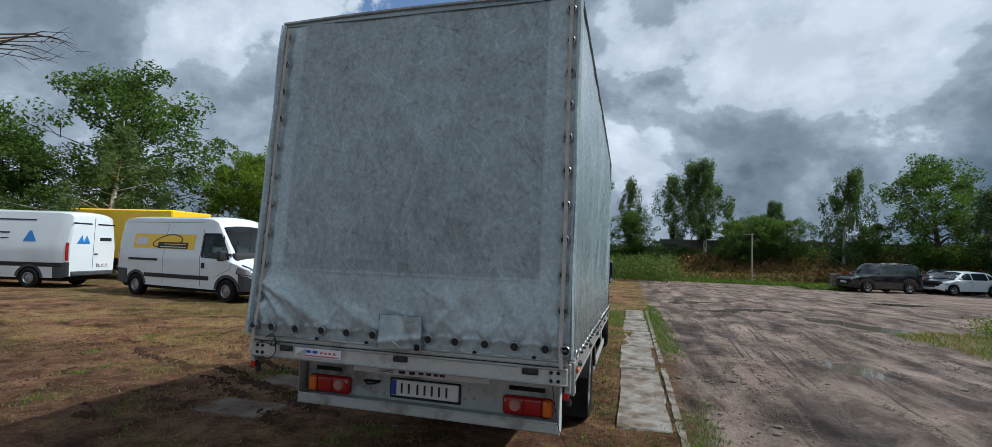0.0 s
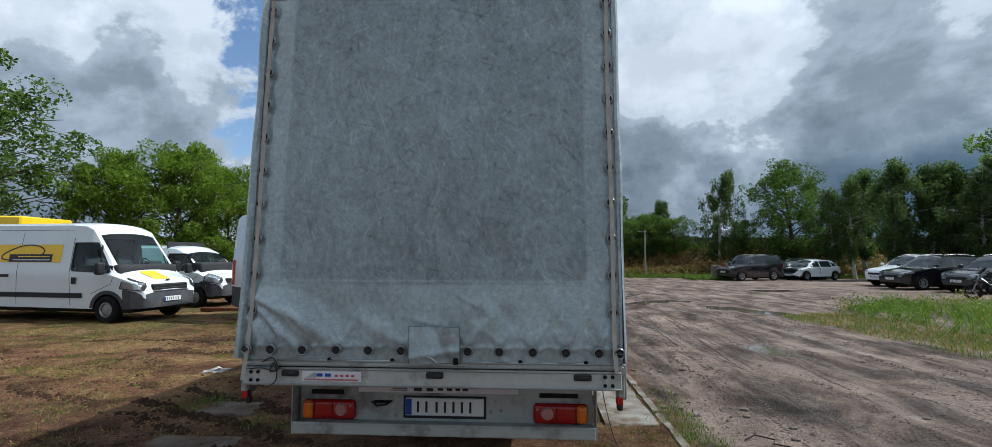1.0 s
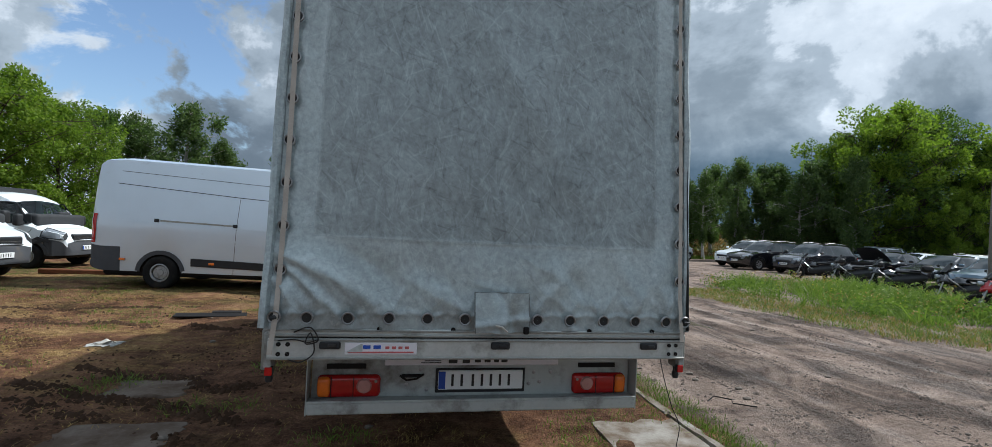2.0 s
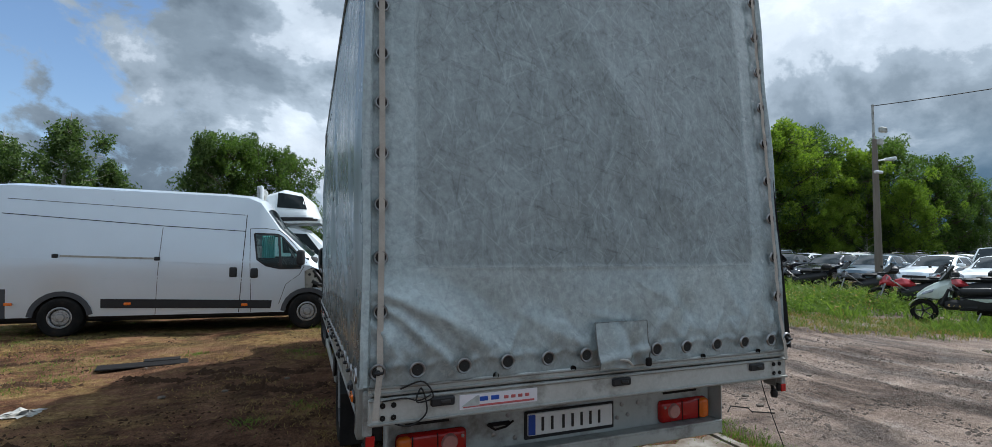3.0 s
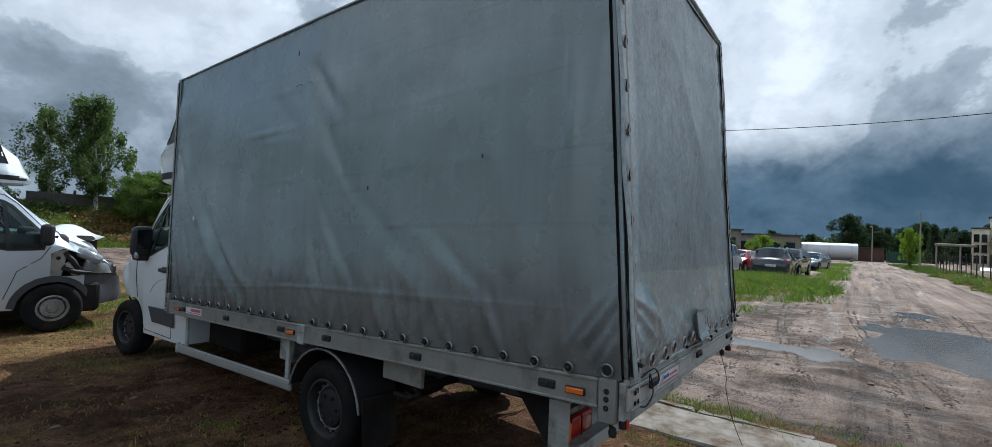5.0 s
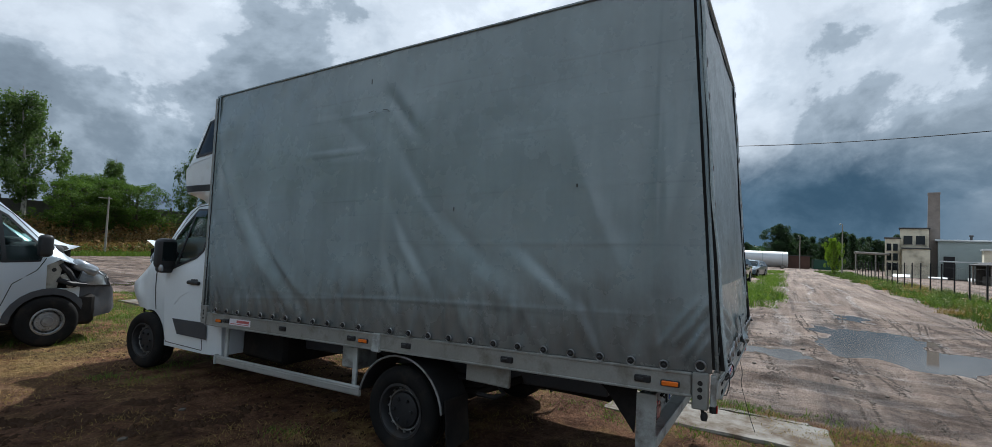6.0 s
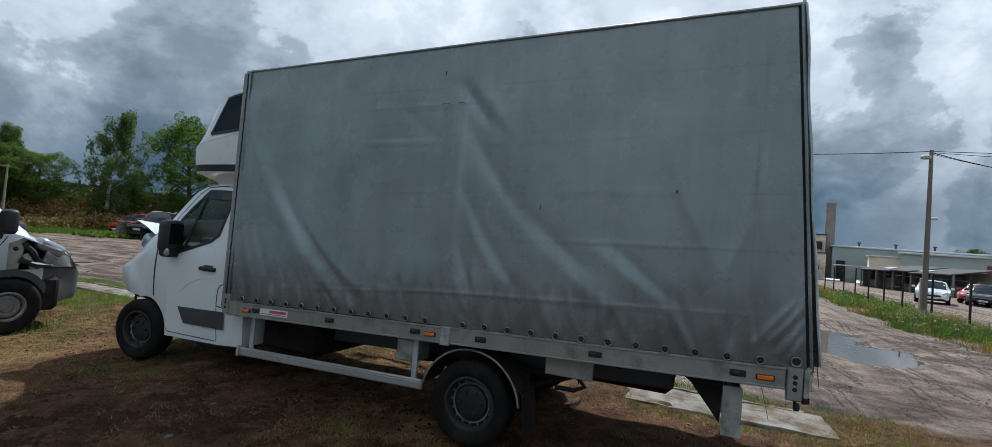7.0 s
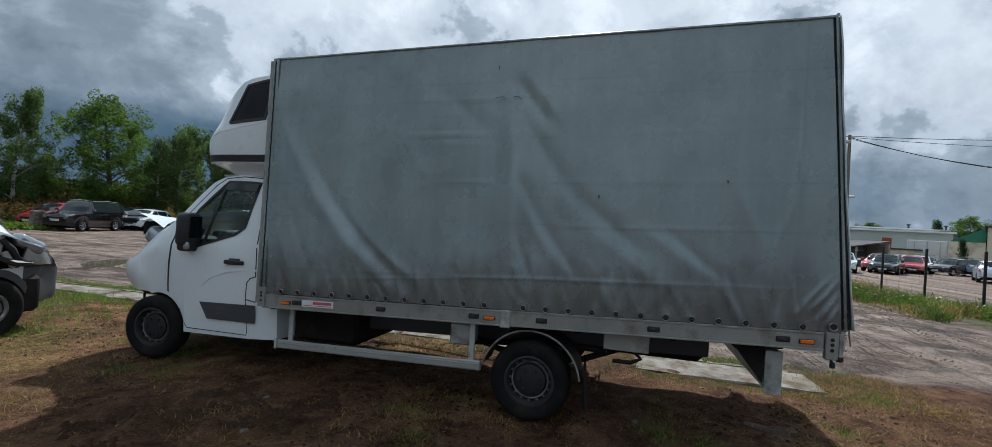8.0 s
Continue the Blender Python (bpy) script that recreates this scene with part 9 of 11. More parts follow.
def motorcycle(name, m, colour, label, scooter=False):
    ob = thing(name, m, label, "motorcycle", "motorcycles in the weeds")
    for y in (0.68, -0.66):
        r_ = 0.29 if not scooter else 0.25
        w = part("wheel", Geo().lathe([(r_ - 0.10, -0.05), (r_ - 0.03, -0.06), (r_, -0.03), (r_, 0.03), (r_ - 0.03, 0.06), (r_ - 0.10, 0.05)], 24, "x", (0, y, r_), True), M["rubber"], ob)
        g = Geo().lathe([(0.04, -0.06), (0.04, 0.06)], 10, "x", (0, y, r_))
        for k in range(5):
            a = 2 * math.pi * k / 5
            g.tube([(0, y, r_), (0, y + (r_ - 0.09) * math.cos(a), r_ + (r_ - 0.09) * math.sin(a))], 0.014, 5)
        part("rim", g, M["rimdark"], w)
    part("fork", Geo().tube([(-0.08, 0.68, 0.28), (-0.08, 0.46, 0.88)], 0.022, 8).tube([(0.08, 0.68, 0.28), (0.08, 0.46, 0.88)], 0.022, 8), M["steel"], ob)
    part("handlebar", Geo().tube([(-0.36, 0.30, 1.02), (-0.2, 0.40, 1.03), (0, 0.45, 0.98), (0.2, 0.40, 1.03), (0.36, 0.30, 1.02)], 0.014, 6).tube([(-0.22, 0.42, 1.0), (-0.34, 0.44, 1.18)], 0.006, 4).tube([(0.22, 0.42, 1.0), (0.34, 0.44, 1.18)], 0.006, 4), M["black"], ob)
    for s in (-1, 1):
        part("mirror", Geo().box((s * 0.35, 0.45, 1.20), (0.12, 0.03, 0.07), 0.015), M["black"], ob)
    if scooter:
        fair = Shell([(0.24, 0.80), (0.30, 0.96), (0.40, 1.02), (0.52, 0.88), (0.62, 0.60)], [(0.24, 0.60), (0.62, 0.50)], [(0.24, 0.30), (0.5, 0.36), (0.62, 0.44)], [(0.24, 0.19), (0.42, 0.21), (0.62, 0.08)], [(0.24, 0.11), (0.42, 0.12), (0.62, 0.05)], (), 0.1, 0.04, 0.05)
        part("footboard", Geo().box((0, 0.02, 0.27), (0.32, 0.55, 0.06), 0.02), M["black"], ob)
    else:
        fair = Shell([(0.34, 0.78), (0.40, 0.90), (0.48, 0.95), (0.58, 0.84), (0.64, 0.74)], [(0.34, 0.72), (0.64, 0.72)], [(0.34, 0.62), (0.64, 0.66)], [(0.34, 0.09), (0.48, 0.13), (0.64, 0.06)], [(0.34, 0.06), (0.48, 0.08), (0.64, 0.03)], (), 0.1, 0.04, 0.05)
        tank_ = Shell([(-0.16, 0.72), (-0.08, 0.80), (0.12, 0.86), (0.28, 0.80), (0.36, 0.70)], [(-0.16, 0.68), (0.36, 0.68)], [(-0.16, 0.60), (0.36, 0.62)], [(-0.16, 0.09), (0.1, 0.15), (0.36, 0.06)], [(-0.16, 0.06), (0.1, 0.09), (0.36, 0.04)], (), 0.1, 0.05, 0.06)
        part("fuel_tank", tank_.skin(), colour, ob)
        part("frame_tube", Geo().tube([(0.10, 0.42, 0.80), (0.16, 0.1, 0.52), (0.15, -0.3, 0.42), (0.10, -0.60, 0.66)], 0.018, 6), M["steel"], ob)
        part("frame_tube", Geo().tube([(-0.10, 0.42, 0.80), (-0.16, 0.1, 0.52), (-0.15, -0.3, 0.42), (-0.10, -0.60, 0.66)], 0.018, 6), M["steel"], ob)
        part("headlamp", Geo().lathe([(0.001, 0.06), (0.06, 0.05), (0.075, 0.0), (0.05, -0.06), (0.001, -0.07)], 14, "y", (0, 0.64, 0.84)), M["lens"], ob)
    part("front_fairing", fair.skin(), colour, ob)
    part("windshield", Geo().grid([[(0.16 * u, 0.58 - 0.20 * v - 0.10 * u * u, 0.98 + 0.24 * v) for u in np.linspace(-1, 1, 7)] for v in np.linspace(0, 1, 5)]), M["glass"], ob)
    tail = Shell([(-0.95, 0.74), (-0.8, 0.80), (-0.4, 0.74), (-0.1, 0.66), (0.2, 0.55)], [(-0.95, 0.66), (0.2, 0.45)], [(-0.95, 0.58), (-0.5, 0.42), (0.2, 0.30)], [(-0.95, 0.08), (-0.5, 0.19), (0.2, 0.20)], [(-0.95, 0.05), (0.2, 0.14)], (), 0.1, 0.03, 0.08)
    part("tail_fairing", tail.skin(), colour if scooter else M["black"], ob)
    part("seat", Geo().box((0, -0.42, 0.80), (0.27, 0.72, 0.10), 0.045).box((0, -0.62, 0.86), (0.25, 0.32, 0.08), 0.035), M["black"], ob)
    part("engine", Geo().box((0, -0.05, 0.38), (0.30, 0.55, 0.30), 0.06).tube([(0.16, 0.1, 0.30), (0.18, -0.4, 0.30), (0.19, -0.85, 0.42)], 0.045, 8), M["chassis"], ob)
    part("rear_mudguard", Geo().box((0, -0.90, 0.50), (0.16, 0.05, 0.30), 0.02, Matrix.Rotation(0.4, 3, "X")), M["black"], ob)
    part("top_case", Geo().box((0, -0.95, 0.96), (0.38, 0.32, 0.24), 0.07), M["black"], ob)
    part("side_stand", Geo().tube([(-0.1, -0.05, 0.28), (-0.28, -0.02, 0.0)], 0.012, 6), M["steel"], ob)
    return ob


def maxi_scooter(m, colour, label):
    """A long step-through scooter with a tall screen and a two-level seat."""
    ob = thing("scooter", m, label, "scooter", "motorcycles in the weeds")
    for y, r_ in ((0.74, 0.25), (-0.72, 0.25)):
        w = part("wheel", Geo().lathe([(r_ - 0.09, -0.05), (r_ - 0.03, -0.065), (r_, -0.03), (r_, 0.03), (r_ - 0.03, 0.065), (r_ - 0.09, 0.05)], 24, "x", (0, y, r_), True), M["rubber"], ob)
        g = Geo().lathe([(0.04, -0.06), (0.04, 0.06)], 10, "x", (0, y, r_))
        for k in range(5):
            a = 2 * math.pi * k / 5
            g.tube([(0, y, r_), (0, y + (r_ - 0.08) * math.cos(a), r_ + (r_ - 0.08) * math.sin(a))], 0.016, 5)
        part("rim", g, M["rimdark"], w)
    nose = Shell([(0.28, 0.98), (0.40, 0.96), (0.55, 0.88), (0.72, 0.76), (0.86, 0.62)], [(0.28, 0.86), (0.55, 0.72), (0.86, 0.56)], [(0.28, 0.58), (0.50, 0.52), (0.70, 0.54), (0.86, 0.53)], [(0.28, 0.17), (0.45, 0.21), (0.70, 0.15), (0.86, 0.03)], [(0.28, 0.10), (0.45, 0.13), (0.86, 0.02)], (), 0.1, 0.04, 0.05)
    part("front_fairing", nose.skin(), colour, ob, "pointed front fairing")
    part("front_mudguard", Geo().grid([[(0.07 * u, 0.74 + 0.29 * math.cos(a), 0.25 + 0.29 * math.sin(a) - 0.02 * u * u) for u in np.linspace(-1, 1, 5)] for a in np.linspace(0.35, 2.1, 9)]), colour, ob)
    part("leg_shield", Geo().box((0, 0.36, 0.58), (0.36, 0.12, 0.46), 0.05, Matrix.Rotation(0.35, 3, "X")), M["black"], ob)
    part("tunnel", Geo().box((0, 0.10, 0.42), (0.34, 0.62, 0.22), 0.06), M["black"], ob)
    part("windshield", Geo().grid([[(0.17 * u * (1 - 0.35 * v), 0.50 - 0.22 * v - 0.08 * u * u, 0.94 + 0.34 * v) for u in np.linspace(-1, 1, 7)] for v in np.linspace(0, 1, 6)]), M["carglass"], ob)
    part("handlebar", Geo().tube([(-0.36, 0.16, 1.02), (-0.2, 0.26, 1.02), (0, 0.30, 0.98), (0.2, 0.26, 1.02), (0.36, 0.16, 1.02)], 0.018, 6), M["black"], ob)
    for s in (-1, 1):
        part("mirror", Geo().tube([(s * 0.2, 0.30, 1.0), (s * 0.32, 0.30, 1.16)], 0.008, 4).box((s * 0.34, 0.30, 1.20), (0.13, 0.04, 0.08), 0.02), M["black"], ob)
        part("headlight", nose.on_side([(0.76, 0.60), (0.56, 0.66), (0.52, 0.74), (0.74, 0.66)], s, 4, 3, 0.006), M["lens"], ob)
        part("side_panel", Geo().poly([(s * 0.17, 0.02, 0.56), (s * 0.19, -0.40, 0.58), (s * 0.16, -0.80, 0.72), (s * 0.06, -1.06, 0.84), (s * 0.07, -1.02, 0.74), (s * 0.15, -0.70, 0.60), (s * 0.17, -0.30, 0.50)], (s * 0.02, 0, 0)), colour, ob, "pale sweeping side panel")
    part("seat", soft_box((0, -0.14, 0.72), (0.33, 0.56, 0.17), 0.075, Matrix.Rotation(-0.08, 3, "X")), M["black"], ob)
    part("pillion_seat", soft_box((0, -0.64, 0.81), (0.28, 0.60, 0.14), 0.065, Matrix.Rotation(-0.12, 3, "X")), M["black"], ob)
    rear = Shell([(-1.08, 0.80), (-0.95, 0.80), (-0.60, 0.74), (-0.20, 0.66), (0.12, 0.60)], [(-1.08, 0.76), (0.12, 0.52)], [(-1.08, 0.70), (-0.75, 0.52), (-0.35, 0.38), (0.12, 0.30)], [(-1.08, 0.05), (-0.8, 0.12), (-0.4, 0.18), (0.12, 0.19)], [(-1.08, 0.03), (0.12, 0.14)], (), 0.1, 0.03, 0.08)
    part("rear_fairing", rear.skin(), M["black"], ob)
    part("rear_mudguard", Geo().grid([[(0.09 * u, -0.72 + 0.31 * math.cos(a), 0.27 + 0.31 * math.sin(a) - 0.02 * u * u) for u in np.linspace(-1, 1, 5)] for a in np.linspace(0.9, 2.9, 10)]), M["black"], ob)
    part("engine", Geo().box((0, -0.42, 0.40), (0.28, 0.62, 0.26), 0.07), M["chassis"], ob)
    part("exhaust", Geo().tube([(0.17, -0.1, 0.28), (0.19, -0.5, 0.30), (0.20, -0.98, 0.44)], [0.04, 0.06, 0.06], 10), M["chassis"], ob)
    part("tail_lamp", Geo().box((0, -1.05, 0.76), (0.16, 0.05, 0.07), 0.02), M["red"], ob)
    plate_at(ob, 0, -1.08, 0.56, -1, 0.19, 0.15)
    part("centre_stand", Geo().tube([(-0.1, -0.2, 0.28), (-0.22, -0.12, 0.0)], 0.014, 6), M["steel"], ob)
    return ob


maxi_scooter(pose(10.68, 7.36, 0.0, 0, 6, 18), mat("pale_mint_plastic", (0.50, 0.58, 0.54), 0.3, 0, 0.06, 3, 40, coat=0.5), "pale mint scooter with a black two-level seat")
maxi_scooter(pose(15.0, 7.5, 0.0, 0, -6, 160), M["carblack"], "black scooter with a tinted screen")
motorcycle("motorcycle", pose(14.3, 9.2, 0, 0, 7, 58), M["carred"], "red motorcycle leaning on its stand")
motorcycle("motorcycle", pose(12.9, 9.7, 0, 0, 7, 48), M["carred"], "red and black motorcycle with a torn fairing")
motorcycle("motorcycle", pose(14.6, 12.0, 0, 0, 7, 60), M["carblack"], "black motorcycle among the weeds")
motorcycle("motorcycle", pose(15.6, 15.0, 0, 0, 7, 48), M["cargrey"], "dark grey motorcycle among the weeds")
motorcycle("motorcycle", pose(16.2, 17.2, 0, 0, 7, 62), M["carblack"], "black motorcycle with bared engine")
motorcycle("motorcycle", pose(16.8, 19.6, 0, 0, 7, 40), M["carblack"], "black motorcycle with bared engine")

# ---------------------------------------------------------------- trees


def leaf_mesh(name, centres, spread, per, size, material, seed, droop=0.0):
    r = np.random.default_rng(seed)
    c = np.repeat(np.asarray(centres), per, 0)
    n = len(c)
    d = r.normal(0, 1, (n, 3))
    d /= np.linalg.norm(d, axis=1)[:, None]
    rad = r.uniform(0.25, 1, n) ** 0.5
    sp = np.repeat(np.asarray(spread), per)
    p = c + d * (rad * sp)[:, None]
    p[:, 2] -= droop * np.abs(r.normal(0, 1, n)) * sp
    u = r.normal(0, 1, (n, 3))
    if droop:
        u[:, 2] -= 1.6
    u /= np.linalg.norm(u, axis=1)[:, None]
    w = np.cross(u, r.normal(0, 1, (n, 3)))
    w /= np.linalg.norm(w, axis=1)[:, None] + 1e-9
    s = size * r.uniform(0.6, 1.3, n)
    a, b = u * s[:, None], w * (s * 0.55)[:, None]
    v = np.stack([p - a, p + b * 0.9 - a * 0.1, p + a, p - b * 0.9 - a * 0.1], 1)
    me = bpy.data.meshes.new(name)
    me.vertices.add(n * 4)
    me.vertices.foreach_set("co", v.ravel())
    me.loops.add(n * 4)
    me.loops.foreach_set("vertex_index", np.arange(n * 4))
    me.polygons.add(n)
    me.polygons.foreach_set("loop_start", np.arange(0, n * 4, 4))
    me.update()
    me.validate()
    me.materials.append(material)
    return me


def tree(name, h, crown, seed, kind, label):
    """Tapered trunk, limbs and twigs, and leaves in many clumps. crown: list of (height share, radius share)."""
    r = random.Random(seed)
    prof = lerp_table(crown)
    lo = crown[0][0]
    ob = thing(name, pose(0, 0, -400), label, "tree", "trees round the yard")
    wood = Geo()
    birch = kind in ("birch", "thin")
    r_base = h * (0.015 if birch else 0.022)
    lean = (r.uniform(-0.05, 0.05), r.uniform(-0.05, 0.05))
    trunk = []
    for k in range(9):
        s = k / 8
        trunk.append((lean[0] * h * s * s + 0.012 * h * math.sin(s * 5 + seed), lean[1] * h * s * s + 0.012 * h * math.sin(s * 4 + 2 * seed), h * s * 0.96))
    wood.tube(trunk, [r_base * (1 - 0.93 * k / 8) * (1.35 if k == 0 else 1) for k in range(9)], 8)
    centres, spread = [], []

    def on_trunk(s):
        i = min(int(s * 8), 7)
        return Vector(trunk[i]).lerp(Vector(trunk[i + 1]), s * 8 - i)

    n = 34 if birch else 42
    ga = r.uniform(0, 6)
    for k in range(n):
        s = lo + (0.97 - lo) * ((k + 0.5) / n)
        ga += 2.4 + r.uniform(-0.5, 0.5)
        ln = prof(s) * h * (r.uniform(0.42, 1.15) if not birch else r.uniform(0.25, 1.25))
        base = on_trunk(max(0.10, s - (0.10 if not birch else 0.06) * (1 - s) - 0.02))
        rise = (0.35 if kind != "spruce" else -0.15) + r.uniform(-0.1, 0.25)
        dirv = Vector((math.cos(ga), math.sin(ga), rise)).normalized()
        tip = base + dirv * ln
        mid = base.lerp(tip, 0.5) + Vector((0, 0, 0.06 * ln))
        if ln > 0.25:
            wood.tube([base, mid, tip], [r_base * 0.35 * (1 - s * 0.7), r_base * 0.2 * (1 - s * 0.7), r_base * 0.05], 5, False)
        for j in range(4 if birch else 5):
            f = r.uniform(0.35, 1.05)
            side = Vector((r.uniform(-1, 1), r.uniform(-1, 1), r.uniform(-0.7, 0.7))) * ln * (0.26 if birch else 0.34)
            q = base.lerp(tip, f) + side
            if ln > 0.6:
                wood.tube([base.lerp(tip, f * 0.8), q], [r_base * 0.09, r_base * 0.03], 4, False)
            centres.append(tuple(q))
            spread.append(h * r.uniform(0.034, 0.066) * (0.8 if birch else 1.1))
            if birch:
                for d in range(2):
                    centres.append((q.x, q.y, q.z - h * 0.035 * (d + 1)))
                    spread.append(h * 0.024)
    part("trunk", wood, M["birchbark" if birch else "bark"], ob, "white birch bark" if birch else "")
    leafm = {"birch": "leafbirch", "thin": "leafbirch", "maple": "leafbright", "broad": "leaf", "spruce": "leafdark", "dark": "leafdark"}[kind]
    per, size = {"thin": (20, 0.080), "birch": (38, 0.082), "maple": (170, 0.088), "broad": (105, 0.092), "spruce": (90, 0.07), "dark": (110, 0.11)}[kind]
    crown_me = leaf_mesh("crown", centres, spread, per, size, M[leafm], seed, 0.6 if birch else 0.0)
    part("crown", crown_me, None, ob)
    return ob


ROUND = [(0.22, 0.10), (0.34, 0.27), (0.5, 0.34), (0.68, 0.32), (0.84, 0.22), (1.0, 0.06)]
WIDE = [(0.20, 0.22), (0.32, 0.42), (0.5, 0.50), (0.68, 0.46), (0.84, 0.32), (1.0, 0.10)]
SLIM = [(0.30, 0.06), (0.42, 0.19), (0.55, 0.22), (0.72, 0.17), (0.88, 0.10), (1.0, 0.02)]
COLUMN = [(0.16, 0.10), (0.28, 0.23), (0.48, 0.28), (0.66, 0.22), (0.82, 0.15), (1.0, 0.03)]
CONE = [(0.05, 0.26), (0.3, 0.22), (0.6, 0.13), (1.0, 0.01)]
stock = {
    "broad": [tree("broadleaf_tree", 10.0, ROUND, s, "broad", "tall broadleaf tree with dark green summer leaves") for s in (1, 2)],
    "wide": [tree("broadleaf_tree", 9.0, WIDE, s, "broad", "spreading broadleaf tree with deep green leaves") for s in (3,)],
    "maple": [tree("maple_tree", 9.0, WIDE, s, "maple", "dense bright green maple tree") for s in (4,)],
    "birch": [tree("birch_tree", 9.0, SLIM, s, "birch", "slender birch with hanging twigs and a pale trunk") for s in (5, 6)],
    "thinbirch": [tree("birch_tree", 9.0, SLIM, s, "thin", "thin airy birch with a pale bare trunk") for s in (12,)],
    "fullbirch": [tree("birch_tree", 9.5, COLUMN, s, "birch", "full birch tree with drooping grey-green foliage") for s in (7, 8)],
    "dark": [tree("broadleaf_tree", 9.0, ROUND, s, "dark", "dense dark round-crowned tree far beyond the yard") for s in (10,)],
    "spruce": [tree("spruce_tree", 9.0, CONE, s, "spruce", "dark conical spruce beyond the yard") for s in (9,)],
}


SHRUBS = [(-6.5, 42.5, 4.6), (-3.2, 43.2, 4.2), (0.6, 43.6, 4.4), (8.3, 43.0, 3.9), (10.2, 43.2, 4.2), (12.0, 43.4, 3.8), (18.0, 43.6, 3.6), (25.5, 43.0, 3.8)]


def plant(kind, az, dist, h, spin=0, wide=1.0, cam0=(0.0, 1.0)):
    """Sets a tree at a bearing and a distance from the start of the path."""
    x, y = cam0[0] + dist * math.sin(radians(az)), cam0[1] + dist * math.cos(radians(az))
    plant_at(kind, x, y, h, spin, wide)


def plant_at(kind, x, y, h, spin=0, wide=1.0):
    src = stock[kind][int(spin) % len(stock[kind])]
    k = h / (9.5 if kind == "fullbirch" else 10.0 if kind == "broad" else 9.0)
    z = float(ground_z(x, y)) - 0.05
    copy_thing(src, pose(x, y, z, 0, 0, spin * 47) @ Matrix.Diagonal((k * wide, k * wide, k, 1)))


# north bank, seen past the lorry's offside
plant("thinbirch", 5.1, 45, 8.0, 1, 1.3); plant("birch", 8.0, 44, 9.2, 2, 1.15)
plant("broad", 13.4, 50, 4.2, 3, 1.4); plant("wide", 11.2, 49, 3.4, 4); plant("birch", 14.6, 49, 5.8, 6)
plant("fullbirch", 20.7, 44, 8.9, 5, 0.95); plant("broad", 27.3, 46, 9.2, 1, 1.15)
plant("thinbirch", 30.9, 44, 7.4, 2, 1.2)
plant("thinbirch", 32.4, 43, 8.0, 3); plant("birch", 33.3, 46, 9.0, 4, 1.3); plant("birch", 35.4, 42, 8.9, 5, 1.2)
plant("birch", 38.0, 43, 8.6, 7, 1.4); plant("birch", 40.2, 45, 8.8, 9, 1.4)
plant("thinbirch", 41.6, 41, 7.6, 10, 1.2); plant("birch", 43.0, 42, 8.6, 11, 1.3); plant("broad", 44.6, 45, 10.8, 12, 0.9)
# maple stock at 47.8 and 54.6: brighter leaf colour stands for backlight
plant("maple", 47.8, 45, 12.4, 40, 0.95); plant("birch", 46.0, 40, 8.5, 15); plant("broad", 51.2, 46, 12.3, 15, 1.0)
plant("maple", 53.5, 44, 6.0, 3, 0.7); plant("maple", 54.6, 48, 10.0, 16, 0.95); plant("fullbirch", 56.3, 47, 9.2, 18, 1.0)
plant("broad", 58.0, 49, 11.0, 19, 0.9); plant("maple", 59.6, 46, 7.0, 6, 0.7); plant("broad", 61.3, 50, 9.4, 21, 0.9)
plant("broad", 63.0, 52, 8.6, 22, 0.9); plant("fullbirch", 64.8, 53, 8.0, 23, 1.1); plant("broad", 66.5, 58, 7.2, 24, 0.9)
# shrubs along the foot of the bank
for i, (x, y, h) in enumerate(SHRUBS):
    plant_at("wide" if i % 2 else "broad", x, y, h, 60 + i, 1.35)
# west side, behind the parked vans
plant("broad", -64.0, 33, 8.4, 25, 1.3); plant("broad", -60.5, 34, 7.2, 26, 1.2); plant("broad", -52.5, 34, 11.6, 27, 1.1)
plant("fullbirch", -54.6, 29, 7.9, 28, 1.45)
plant("maple", -43.0, 33, 7.2, 32, 0.95); plant("maple", -38.4, 31, 7.7, 34, 1.05); plant("maple", -33.6, 33, 7.0, 37, 0.85)
plant("broad", -30.2, 40, 8.4, 38, 1.0); plant("fullbirch", -27.3, 39, 8.6, 39, 1.2); plant("fullbirch", -24.3, 38, 9.6, 40, 1.35)
plant("birch", -20.6, 37, 7.2, 41, 1.3)
plant("birch", -13.4, 39, 10.2, 42, 1.0); plant("broad", -11.0, 40, 9.8, 43, 1.0); plant("wide", -8.6, 40, 9.4, 45, 0.85)
plant("wide", -5.4, 41, 8.6, 48, 0.8); plant("thinbirch", 0.2, 44, 7.6, 50, 0.9)
# far trees east and south-east
for i, (x, y, h, k) in enumerate(((120, 18, 8, "dark"), (110, 3.9, 12.2, "dark"), (118, -0.5, 8.5, "dark"), (126, -3, 8, "spruce"), (130, -8, 9, "dark"), (135, 26, 7, "spruce"), (128, 34, 8, "dark"),
                                  (140, -14, 9, "spruce"), (128, -18, 8.5, "dark"), (74, 22, 6.5, "wide"), (86, 30, 7.0, "broad"), (92, 36, 8, "broad"), (140, 12, 8, "dark"), (150, 20, 8, "spruce"),
                                  (70, -44, 8.6, "broad"), (74, -40, 7.6, "broad"), (64, -46, 8.8, "broad"), (78, -38, 7.5, "spruce"), (90, -34, 7, "broad"), (60, -48, 8.6, "broad"),
                                  (145, -6, 8, "spruce"), (152, 4, 9, "dark"), (160, -22, 9, "broad"), (46, 9.5, 3.0, "maple"), (50, 14, 4.2, "broad"), (52, -27, 3.8, "spruce"))):
    plant_at(k, x, y, h * (0.72 if x > 70 and y > -5 else 0.95), i, 1.15)
plant_at("maple", 67.5, -2.3, 4.6, 3, 0.55)
